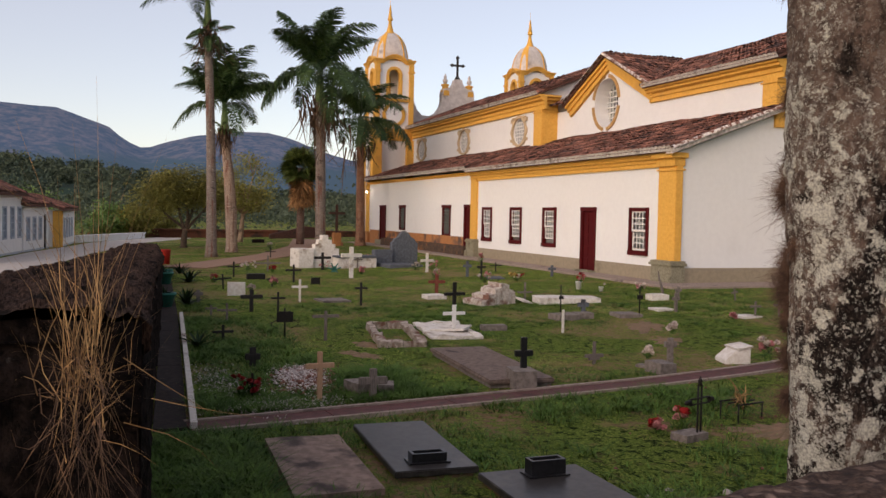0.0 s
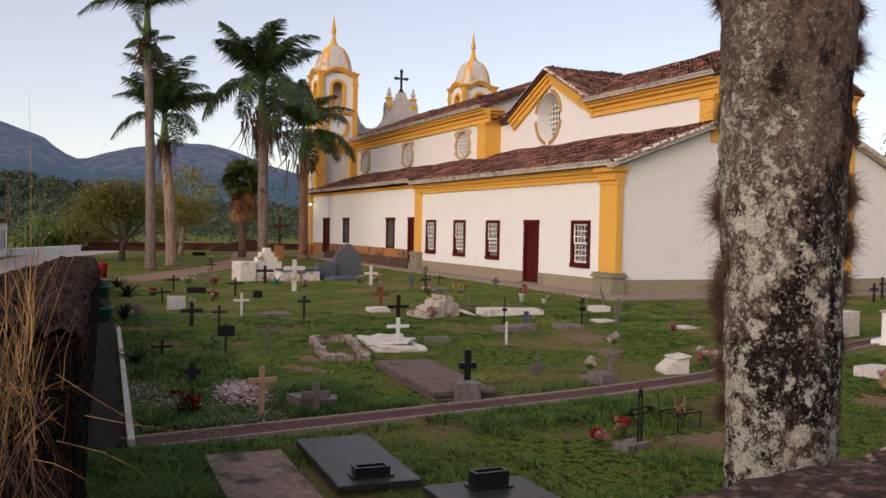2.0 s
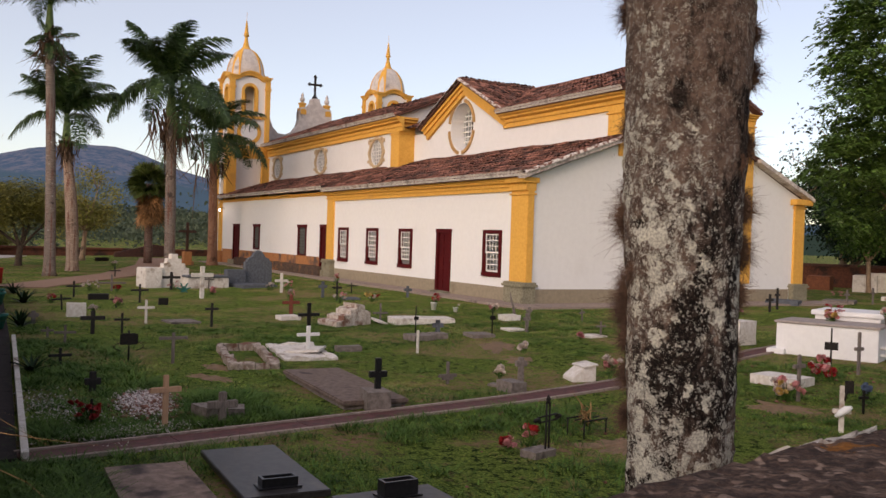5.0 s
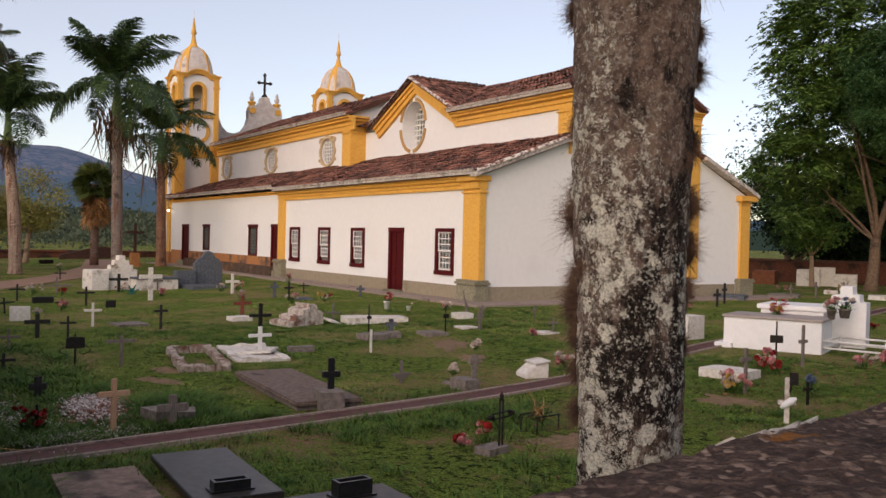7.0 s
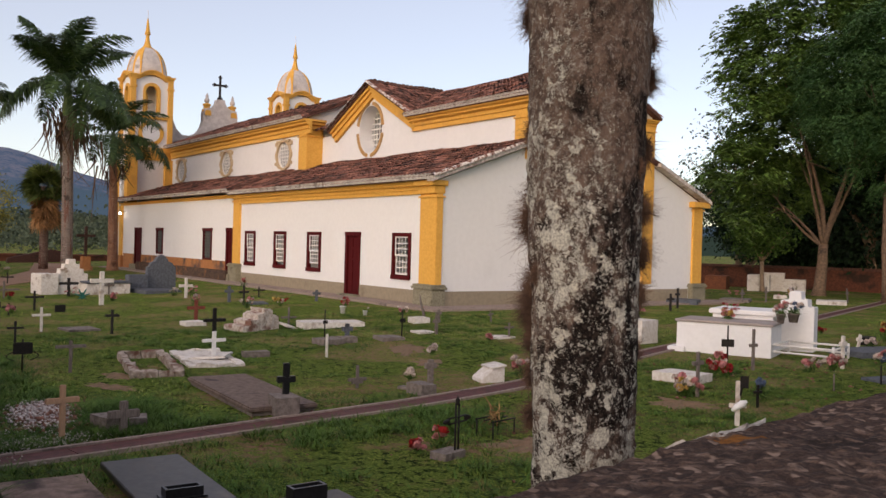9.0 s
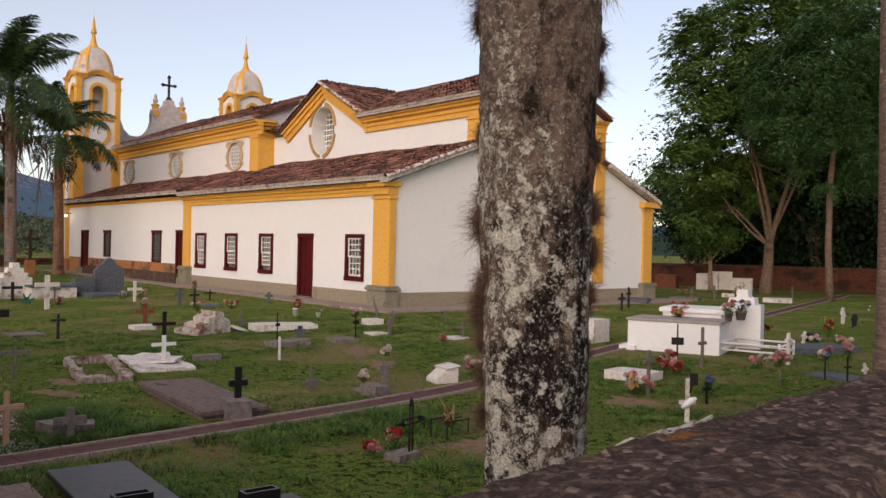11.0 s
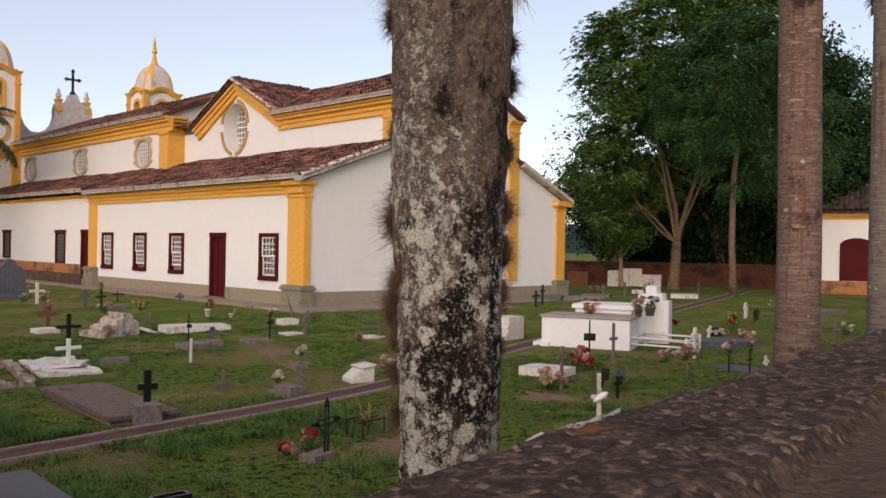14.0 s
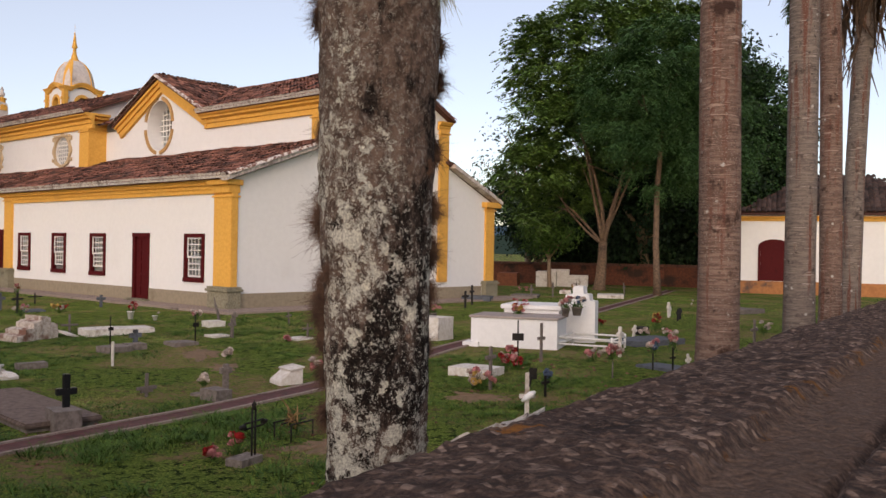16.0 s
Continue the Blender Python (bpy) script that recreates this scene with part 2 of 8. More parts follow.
def lichen_bark():
    """Brown-grey mottled trunk with damp black streaks, ragged rosettes of pale lichen in two sizes and fine grey specks."""
    m, nt, nd, lk, bs = nodes_of("lichened_palm_bark")
    vec = place_of(nt)
    sep = nd.new("ShaderNodeSeparateXYZ")
    lk.new(vec, sep.inputs[0])
    tall = scaled(nt, vec, (1, 1, 0.45))

    def math_of(op, a, b):
        n = nd.new("ShaderNodeMath")
        n.operation = op
        for sock, v in ((n.inputs[0], a), (n.inputs[1], b)):
            if hasattr(v, "is_linked"):
                lk.new(v, sock)
            else:
                sock.default_value = v
        return n.outputs[0]

    fine, grit, mid, streak, broad = noise_tex(nt, vec, 120, 6, 0.75), noise_tex(nt, vec, 48, 8, 0.8), noise_tex(nt, vec, 22, 8, 0.75), noise_tex(nt, tall, 6.5, 8, 0.7), noise_tex(nt, tall, 3.1, 5, 0.6)
    col = mix(nt, ramp(nt, mid, 0.40, 0.62), (0.215, 0.145, 0.112), (0.085, 0.056, 0.044))
    col = mix(nt, ramp(nt, grit, 0.52, 0.60), col, (0.33, 0.285, 0.245))
    height = ramp(nt, sep.outputs["Z"], 1.5, 3.1)
    damp = math_of("SUBTRACT", math_of("ADD", streak, math_of("MULTIPLY", broad, 0.5)), math_of("MULTIPLY", height, 0.20))
    col = mix(nt, ramp(nt, damp, 0.655, 0.76), col, mix(nt, ramp(nt, grit, 0.45, 0.62), (0.010, 0.007, 0.006), (0.060, 0.042, 0.034)))
    col = mix(nt, ramp(nt, fine, 0.60, 0.66), col, (0.30, 0.26, 0.22))
    wob = nd.new("ShaderNodeVectorMath")
    wob.operation = "MULTIPLY_ADD"
    warp = nd.new("ShaderNodeTexNoise")
    warp.inputs["Scale"].default_value, warp.inputs["Detail"].default_value, warp.inputs["Roughness"].default_value = 32, 8, 0.75
    lk.new(vec, warp.inputs["Vector"])
    lk.new(warp.outputs["Color"], wob.inputs[0])
    wob.inputs[1].default_value = (0.16, 0.16, 0.16)
    lk.new(vec, wob.inputs[2])
    lichen = None
    for scale, cut, lean in ((15.0, 0.375, 0.12), (36.0, 0.375, 0.06)):
        cell = nd.new("ShaderNodeTexVoronoi")
        cell.inputs["Scale"].default_value = scale
        lk.new(scaled(nt, wob.outputs[0], (1, 1, 0.75)), cell.inputs["Vector"])
        reach = math_of("ADD", cell.outputs["Distance"], math_of("MULTIPLY", math_of("ADD", broad, math_of("MULTIPLY", height, lean)), 1.15))
        patch = ramp(nt, math_of("ADD", reach, math_of("MULTIPLY", grit, 0.35)), cut + 0.705, cut + 0.675)
        lichen = patch if lichen is None else math_of("MAXIMUM", lichen, patch)
    crust = mix(nt, ramp(nt, fine, 0.38, 0.60), (0.40, 0.37, 0.31), (0.80, 0.77, 0.66))
    col = mix(nt, lichen, col, crust)
    lk.new(col, bs.inputs["Base Color"])
    bs.inputs["Roughness"].default_value, bs.inputs["Specular IOR Level"].default_value = 0.97, 0.12
    relief = math_of("ADD", math_of("ADD", math_of("MULTIPLY", grit, 0.8), mid), math_of("MULTIPLY", lichen, 0.35))
    bumped(nt, bs, relief, 1.0, 0.022)
    return m


LICHENBARK = lichen_bark()


def coping_stone():
    """Grey-brown weathered stone with pale pinkish pebbly crusts, dark blotches and patches of rust-coloured lichen."""
    m, nt, nd, lk, bs = nodes_of("lichened_coping")
    vec = place_of(nt)
    f1, f2, f3, f4 = noise_tex(nt, vec, 85, 8, 0.75), noise_tex(nt, vec, 17, 9, 0.72), noise_tex(nt, vec, 5, 8, 0.7), noise_tex(nt, vec, 3.2, 6, 0.7)
    col = mix(nt, ramp(nt, f1, 0.36, 0.64), (0.098, 0.064, 0.050), (0.040, 0.026, 0.022))
    pebble = nd.new("ShaderNodeTexVoronoi")
    pebble.feature = "SMOOTH_F1"
    pebble.inputs["Scale"].default_value = 48
    pebble.inputs["Smoothness"].default_value = 0.6
    lk.new(vec, pebble.inputs["Vector"])
    tint = nd.new("ShaderNodeSeparateColor")
    lk.new(pebble.outputs["Color"], tint.inputs[0])
    col = mix(nt, ramp(nt, tint.outputs[0], 0.60, 0.95), col, (0.27, 0.190, 0.148))
    col = mix(nt, ramp(nt, tint.outputs[1], 0.55, 1.0), col, (0.040, 0.028, 0.024))
    col = mix(nt, ramp(nt, f3, 0.52, 0.66), col, (0.030, 0.021, 0.018))
    col = mix(nt, ramp(nt, f2, 0.51, 0.60), col, (0.150, 0.098, 0.074))
    col = mix(nt, ramp(nt, f2, 0.62, 0.69), col, (0.42, 0.31, 0.25))
    line = nd.new("ShaderNodeVectorMath")
    line.operation = "DOT_PRODUCT"
    lk.new(vec, line.inputs[0])
    line.inputs[1].default_value = (1.0, 0.144, 0.0)

    def math_of(op, a, b):
        n = nd.new("ShaderNodeMath")
        n.operation = op
        for sock, v in ((n.inputs[0], a), (n.inputs[1], b)):
            if hasattr(v, "is_linked"):
                lk.new(v, sock)
            else:
                sock.default_value = v
        return n.outputs[0]

    wander = math_of("ADD", line.outputs["Value"], math_of("MULTIPLY", math_of("SUBTRACT", f2, 0.5), 0.22))
    bed = math_of("MULTIPLY", ramp(nt, wander, 21.09, 21.13), ramp(nt, wander, 21.33, 21.30))
    col = mix(nt, math_of("MULTIPLY", bed, 0.8), col, mix(nt, ramp(nt, f1, 0.38, 0.62), (0.150, 0.100, 0.074), (0.085, 0.056, 0.043)))
    rust = math_of("MULTIPLY", ramp(nt, math_of("ABSOLUTE", math_of("SUBTRACT", wander, 21.10), 0.0), 0.035, 0.008), ramp(nt, f3, 0.52, 0.60))
    col = mix(nt, rust, col, mix(nt, ramp(nt, f1, 0.40, 0.60), (0.19, 0.082, 0.022), (0.09, 0.042, 0.016)))
    col = mix(nt, ramp(nt, f4, 0.66, 0.70), col, (0.21, 0.085, 0.022))
    lk.new(col, bs.inputs["Base Color"])
    bs.inputs["Roughness"].default_value, bs.inputs["Specular IOR Level"].default_value = 0.97, 0.12
    knobs = nd.new("ShaderNodeMath")
    knobs.operation = "SUBTRACT"
    lk.new(f2, knobs.inputs[0])
    lk.new(pebble.outputs["Distance"], knobs.inputs[1])
    bumped(nt, bs, knobs.outputs[0], 0.8, 0.02)
    return m


COPING = coping_stone()


def ringed_bark(name, a, b):
    """Palm bark: close rings, streaks down the trunk, pale lichen specks and a few round lichen spots."""
    m, nt, nd, lk, bs = nodes_of(name)
    vec = place_of(nt)
    rings = noise_tex(nt, scaled(nt, vec, (2.2, 2.2, 25)), 1.0, 5, 0.65)
    streak = noise_tex(nt, scaled(nt, vec, (9, 9, 0.5)), 1.0, 4, 0.6)
    fine, blot, mott = noise_tex(nt, vec, 48, 7, 0.75), noise_tex(nt, vec, 2.2, 6, 0.65), noise_tex(nt, vec, 12, 8, 0.75)
    col = mix(nt, ramp(nt, rings, 0.30, 0.70), a, b)
    col = mix(nt, ramp(nt, streak, 0.50, 0.66), col, (0.150, 0.062, 0.044))
    col = mix(nt, ramp(nt, rings, 0.585, 0.64), col, tuple(c * 1.25 + 0.03 for c in a))
    col = mix(nt, ramp(nt, mott, 0.55, 0.66), col, tuple(c * 0.45 for c in b))
    col = mix(nt, ramp(nt, fine, 0.55, 0.63), col, (0.30, 0.255, 0.215))
    col = mix(nt, ramp(nt, blot, 0.57, 0.68), col, tuple(c * 0.6 for c in b))
    spots = nd.new("ShaderNodeTexVoronoi")
    spots.inputs["Scale"].default_value = 3.4
    lk.new(vec, spots.inputs["Vector"])
    ragged = nd.new("ShaderNodeMath")
    ragged.operation = "MULTIPLY_ADD"
    lk.new(fine, ragged.inputs[0])
    ragged.inputs[1].default_value = 0.25
    lk.new(spots.outputs["Distance"], ragged.inputs[2])
    col = mix(nt, ramp(nt, ragged.outputs[0], 0.235, 0.205), col, (0.42, 0.39, 0.35))
    lk.new(col, bs.inputs["Base Color"])
    bs.inputs["Roughness"].default_value, bs.inputs["Specular IOR Level"].default_value = 0.95, 0.2
    bumped(nt, bs, rings, 0.7, 0.03)
    return m


PALMBARK = ringed_bark("ringed_palm_bark", (0.25, 0.165, 0.128), (0.082, 0.044, 0.034))
PALMBARK_GREY = ringed_bark("grey_palm_bark", (0.25, 0.20, 0.17), (0.095, 0.072, 0.062))
PALMBARK_RUST = ringed_bark("rusty_palm_bark", (0.34, 0.17, 0.10), (0.17, 0.08, 0.05))
PALMBARK_PALE = ringed_bark("pale_palm_bark", (0.40, 0.29, 0.22), (0.20, 0.135, 0.10))


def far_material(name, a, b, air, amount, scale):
    """Distance: land given a faint bluish glow of its own, put in for the light scattered by kilometres of evening air.
    """
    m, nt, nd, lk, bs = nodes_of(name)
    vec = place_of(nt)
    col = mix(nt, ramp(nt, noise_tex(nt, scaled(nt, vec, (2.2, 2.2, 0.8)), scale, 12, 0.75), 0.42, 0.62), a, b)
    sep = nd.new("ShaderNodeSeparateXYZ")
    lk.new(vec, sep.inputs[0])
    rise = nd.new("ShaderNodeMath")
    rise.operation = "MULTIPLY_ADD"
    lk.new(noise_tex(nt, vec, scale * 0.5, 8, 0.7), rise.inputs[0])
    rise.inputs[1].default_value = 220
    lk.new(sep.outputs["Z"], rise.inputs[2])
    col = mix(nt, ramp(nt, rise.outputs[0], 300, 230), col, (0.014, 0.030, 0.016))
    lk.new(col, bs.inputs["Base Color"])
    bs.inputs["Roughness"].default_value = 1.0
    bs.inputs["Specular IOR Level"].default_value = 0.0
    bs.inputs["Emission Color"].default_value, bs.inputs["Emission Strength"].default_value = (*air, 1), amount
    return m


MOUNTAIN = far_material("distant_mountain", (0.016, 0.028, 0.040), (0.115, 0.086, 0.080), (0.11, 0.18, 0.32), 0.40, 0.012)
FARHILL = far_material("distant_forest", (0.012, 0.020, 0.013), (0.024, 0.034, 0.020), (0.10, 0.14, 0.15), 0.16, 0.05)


# ---- mesh helpers ----
def box(bm, x0, x1, y0, y1, z0, z1):
    v = [bm.verts.new(p) for p in ((x0, y0, z0), (x1, y0, z0), (x1, y1, z0), (x0, y1, z0), (x0, y0, z1), (x1, y0, z1), (x1, y1, z1), (x0, y1, z1))]
    for f in ((3, 2, 1, 0), (4, 5, 6, 7), (0, 1, 5, 4), (1, 2, 6, 5), (2, 3, 7, 6), (3, 0, 4, 7)):
        bm.faces.new([v[i] for i in f])
    return v


def prism(bm, outline, axis, a, b):
    """An outline of (u, v) pairs drawn out along axis x or y from a to b; u is the other level axis, v is z."""
    def at(u, v, w):
        return (w, u, v) if axis == "x" else (u, w, v)
    lo, hi = [bm.verts.new(at(u, v, a)) for u, v in outline], [bm.verts.new(at(u, v, b)) for u, v in outline]
    n = len(outline)
    bm.faces.new(lo), bm.faces.new(hi[::-1])
    for i in range(n):
        bm.faces.new((lo[i], hi[i], hi[(i + 1) % n], lo[(i + 1) % n]))


def tube(bm, rings, sides=12, cap=True):
    """Rings of (centre, radius) joined into a limb, upright rings."""
    made = []
    for k, (c, r) in enumerate(rings):
        c = Vector(c)
        d = (Vector(rings[min(k + 1, len(rings) - 1)][0]) - Vector(rings[max(k - 1, 0)][0])).normalized()
        if k == 0:
            e = Vector((1, 0, 0)) if abs(d.x) < 0.8 else Vector((0, 1, 0))
        e = (e - d * e.dot(d)).normalized()
        g = d.cross(e)
        made.append([bm.verts.new(c + (e * math.cos(2 * math.pi * i / sides) + g * math.sin(2 * math.pi * i / sides)) * r) for i in range(sides)])
    for a, b in zip(made, made[1:]):
        for i in range(sides):
            f = bm.faces.new((a[i], a[(i + 1) % sides], b[(i + 1) % sides], b[i]))
            f.smooth = True
    if cap:
        bm.faces.new(made[0][::-1]), bm.faces.new(made[-1])


def turned(bm, profile, sides=24, centre=(0, 0)):
    tube(bm, [((centre[0], centre[1], z), r) for r, z in profile], sides)


def mesh_of(bm, name, material, bevel=0.0):
    if bevel:
        bmesh.ops.bevel(bm, geom=bm.edges[:], offset=bevel, segments=2, affect="EDGES", clamp_overlap=True)
    bmesh.ops.recalc_face_normals(bm, faces=bm.faces)
    me = bpy.data.meshes.new(name)
    bm.to_mesh(me)
    bm.free()
    me.materials.append(material)
    return me


def part(name, bm, material, parent=None, label="", bevel=0.0):
    me = bm if isinstance(bm, bpy.types.Mesh) else mesh_of(bm, name, material, bevel)
    ob = new(name, me)
    ob.parent = parent
    return tagged(ob, label)


def thing(name, label, category, m=None, group="", kind=""):
    ob = new(name)
    ob.empty_display_size = 0.2
    if m is not None:
        ob.matrix_world = m
    return tagged(ob, label, category, group, kind)


def fast_mesh(name, verts, faces, material, smooth=False):
    """verts (n, 3) and faces (m, k) as arrays."""
    me = bpy.data.meshes.new(name)
    verts, faces = np.asarray(verts, np.float32), np.asarray(faces, np.int32)
    me.vertices.add(len(verts)), me.loops.add(faces.size), me.polygons.add(len(faces))
    me.vertices.foreach_set("co", verts.ravel())
    me.loops.foreach_set("vertex_index", faces.ravel())
    me.polygons.foreach_set("loop_start", np.arange(len(faces), dtype=np.int32) * faces.shape[1])
    me.update(calc_edges=True)
    me.materials.append(material)
    if smooth:
        me.polygons.foreach_set("use_smooth", np.ones(len(faces), bool))
    return me


def noisy(p, scale, amount, seed=0.0):
    return noise.noise(Vector(p) * scale + Vector((seed, seed * 1.7, 0))) * amount


# ---- ground ----
def ground_z(x, y):
    s = min(max((y + 9.0) / 7.0, 0), 1)
    return -0.30 + 0.17 * s * s * (3 - 2 * s)


def build_ground():
    xs = np.unique(np.concatenate([np.linspace(-60, 40, 161), np.array([-4000, -1500, -600, -250, -120, -80, 60, 100, 250, 600, 1500, 4000.0])]))
    ys = np.unique(np.concatenate([np.linspace(-40, 60, 161), np.array([-4000, -1500, -600, -250, -120, -80, -55, 80, 110, 250, 600, 1500, 4000.0])]))
    nx, ny = len(xs), len(ys)
    verts = [(x, y, ground_z(x, y) + noisy((x, y, 0), 0.5, 0.022) + noisy((x, y, 3), 1.7, 0.010)) for y in ys for x in xs]
    faces = [(j * nx + i, j * nx + i + 1, (j + 1) * nx + i + 1, (j + 1) * nx + i) for j in range(ny - 1) for i in range(nx - 1)]
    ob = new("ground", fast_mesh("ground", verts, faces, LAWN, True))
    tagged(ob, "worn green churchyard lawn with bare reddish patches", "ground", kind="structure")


build_ground()


# ---- distance ----
def ridge_backdrop(name, label, profile, dist, depth, material, rough, seed, foot=-60):
    """A range of hills on a circle round the churchyard: (bearing in degrees, elevation in degrees) pairs, eased between."""
    profile = sorted(profile)
    bearings = np.linspace(profile[0][0], profile[-1][0], 420)
    elev = np.interp(bearings, [p[0] for p in profile], [p[1] for p in profile])
    rows, verts, faces = 14, [], []
    for j in range(rows):
        s = j / (rows - 1)
        for b, e in zip(bearings, elev):
            d = dist * (1 - depth * (1 - s))
            top = math.tan(radians(e)) * dist + 2
            x, y = 24 + d * math.cos(radians(b)), -17 + d * math.sin(radians(b))
            z = foot + (top - foot) * (s ** 0.8) + noisy((x, y, s * dist), 9.0 / dist, rough * dist * 0.010, seed) + noisy((x, y, s * dist * 2), 40.0 / dist, rough * dist * 0.004, seed)
            verts.append((x, y, z))
    n = len(bearings)
    faces = [(j * n + i, j * n + i + 1, (j + 1) * n + i + 1, (j + 1) * n + i) for j in range(rows - 1) for i in range(n - 1)]
    tagged(new(name, fast_mesh(name, verts, faces, material, True)), label, "mountain", kind="structure")


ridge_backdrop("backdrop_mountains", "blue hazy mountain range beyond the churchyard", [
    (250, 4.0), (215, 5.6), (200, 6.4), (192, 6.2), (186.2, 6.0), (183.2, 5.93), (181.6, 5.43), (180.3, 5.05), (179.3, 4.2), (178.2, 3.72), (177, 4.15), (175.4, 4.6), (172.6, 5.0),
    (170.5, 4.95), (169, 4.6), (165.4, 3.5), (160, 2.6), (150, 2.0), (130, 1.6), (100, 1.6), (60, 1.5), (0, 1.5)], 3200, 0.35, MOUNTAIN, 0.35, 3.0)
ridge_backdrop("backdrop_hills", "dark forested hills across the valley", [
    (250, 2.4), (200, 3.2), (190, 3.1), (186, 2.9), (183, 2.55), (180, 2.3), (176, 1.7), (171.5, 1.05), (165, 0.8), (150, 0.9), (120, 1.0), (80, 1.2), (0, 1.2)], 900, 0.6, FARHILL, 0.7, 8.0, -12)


# ---- the church ----
church = thing("church", "white colonial church with ochre trim and clay tile roofs", "church")


def wall_cells(bm, x0, x1, z0, z1, openings, y0, y1):
    """A wall along x with rectangular openings (xa, xb, za, zb) that go through, as one closed body."""
    xs = sorted({x0, x1, *(o[0] for o in openings), *(o[1] for o in openings)})
    zs = sorted({z0, z1, *(o[2] for o in openings), *(o[3] for o in openings)})
    verts = {}

    def at(i, j, k):
        if (i, j, k) not in verts:
            verts[i, j, k] = bm.verts.new((xs[i], (y0, y1)[k], zs[j]))
        return verts[i, j, k]

    def solid(i, j):
        if not (0 <= i < len(xs) - 1 and 0 <= j < len(zs) - 1):
            return False
        cx, cz = (xs[i] + xs[i + 1]) / 2, (zs[j] + zs[j + 1]) / 2
        return not any(o[0] < cx < o[1] and o[2] < cz < o[3] for o in openings)

    for i in range(len(xs) - 1):
        for j in range(len(zs) - 1):
            if not solid(i, j):
                continue
            for k in (0, 1):
                bm.faces.new((at(i, j, k), at(i + 1, j, k), at(i + 1, j + 1, k), at(i, j + 1, k)))
            for (ni, nj), (a, b) in (((i - 1, j), ((i, j), (i, j + 1))), ((i + 1, j), ((i + 1, j), (i + 1, j + 1))), ((i, j - 1), ((i, j), (i + 1, j))), ((i, j + 1), ((i, j + 1), (i + 1, j + 1)))):
                if not solid(ni, nj):
                    bm.faces.new((at(*a, 0), at(*b, 0), at(*b, 1), at(*a, 1)))


def edge_point(poly, c, d):
    best = None
    for (ax, az), (bx, bz) in zip(poly, poly[1:] + poly[:1]):
        ex, ez = bx - ax, bz - az
        den = d[0] * ez - d[1] * ex
        if abs(den) < 1e-9:
            continue
        s = ((ax - c[0]) * ez - (az - c[1]) * ex) / den
        u = ((ax - c[0]) * d[1] - (az - c[1]) * d[0]) / den
        if s > 0 and -1e-6 <= u <= 1 + 1e-6 and (best is None or s < best):
            best = s
    return (c[0] + d[0] * best, c[1] + d[1] * best)


def holed_wall(bm, poly, hole, c, axis, a, b):
    """A slab from a to b along axis with outline poly and a hole outline, both star-shaped round c."""
    def at(p, w):
        return (w, p[0], p[1]) if axis == "x" else (p[0], w, p[1])
    angles = sorted([math.atan2(z - c[1], x - c[0]) for x, z in hole] + [math.atan2(z - c[1], x - c[0]) for x, z in poly])
    ds = [(math.cos(t), math.sin(t)) for t in angles]
    inner, outer = [edge_point(hole, c, d) for d in ds], [edge_point(poly, c, d) for d in ds]
    rows = [[bm.verts.new(at(p, w)) for p in pts] for pts, w in ((inner, a), (outer, a), (outer, b), (inner, b))]
    n = len(ds)
    for k in range(4):
        r, s = rows[k], rows[(k + 1) % 4]
        for i in range(n):
            try:
                bm.faces.new((r[i], r[(i + 1) % n], s[(i + 1) % n], s[i]))
            except ValueError:
                pass


def ellipse(cx, cz, rx, rz, n=40, a0=0.0, a1=2 * math.pi):
    return [(cx + rx * math.cos(a0 + (a1 - a0) * i / n), cz + rz * math.sin(a0 + (a1 - a0) * i / n)) for i in range(n)]


def band(bm, inner, outer, axis, a, b, closed=True):
    """A flat moulding between two outlines, a to b along axis."""
    def at(p, w):
        return (w, p[0], p[1]) if axis == "x" else (p[0], w, p[1])
    rows = [[bm.verts.new(at(p, w)) for p in pts] for pts, w in ((inner, a), (outer, a), (outer, b), (inner, b))]
    n = len(inner)
    for k in range(4):
        r, s = rows[k], rows[(k + 1) % 4]
        for i in range(n if closed else n - 1):
            bm.faces.new((r[i], r[(i + 1) % n], s[(i + 1) % n], s[i]))
    if not closed:
        bm.faces.new([r[0] for r in rows]), bm.faces.new([r[-1] for r in rows])


# aisle wall with its doors and windows: (x0, x1, z0, z1)
SASHES = [(-2.77, -1.60, 0.77, 2.40), (-9.47, -8.28, 0.79, 2.41), (-12.75, -11.55, 0.80, 2.42), (-16.0, -14.84, 0.81, 2.43)]
SHUTTERS = [(-21.62, -20.36, 0.88, 2.53), (-29.4, -28.2, 1.0, 2.55)]
DOORS = [(-6.16, -5.10, 0.0, 2.40), (-18.35, -17.42, 0.25, 2.55), (-33.7, -32.4, 0.25, 2.57)]

bm = bmesh.new()
wall_cells(bm, -37.0, 0.0, -0.4, 4.2, SASHES + SHUTTERS + DOORS, 0.0, 0.6)
part("aisle_wall", bm, PLASTER, church, "whitewashed aisle wall")

bm = bmesh.new()
prism(bm, [(0.0, -0.4), (0.0, 4.2), (3.9, 5.62), (3.9, 7.4), (7.3, 9.0), (10.7, 7.4), (10.7, 5.45), (13.8, 4.1), (13.8, -0.4)], "x", -0.6, -0.003)
part("east_wall", bm, PLASTER, church, "whitewashed stepped end wall")

bm = bmesh.new()
box(bm, -37, -0.6, 13.2, 13.8, -0.4, 4.1)
box(bm, -37, -15.8, 10.9, 11.5, 3, 8.0), box(bm, -15.8, -0.6, 10.1, 10.7, 3, 7.4), box(bm, -37.6, -37, 0.0, 13.8, -0.4, 8.0)
part("rear_wall", bm, PLASTER, church)

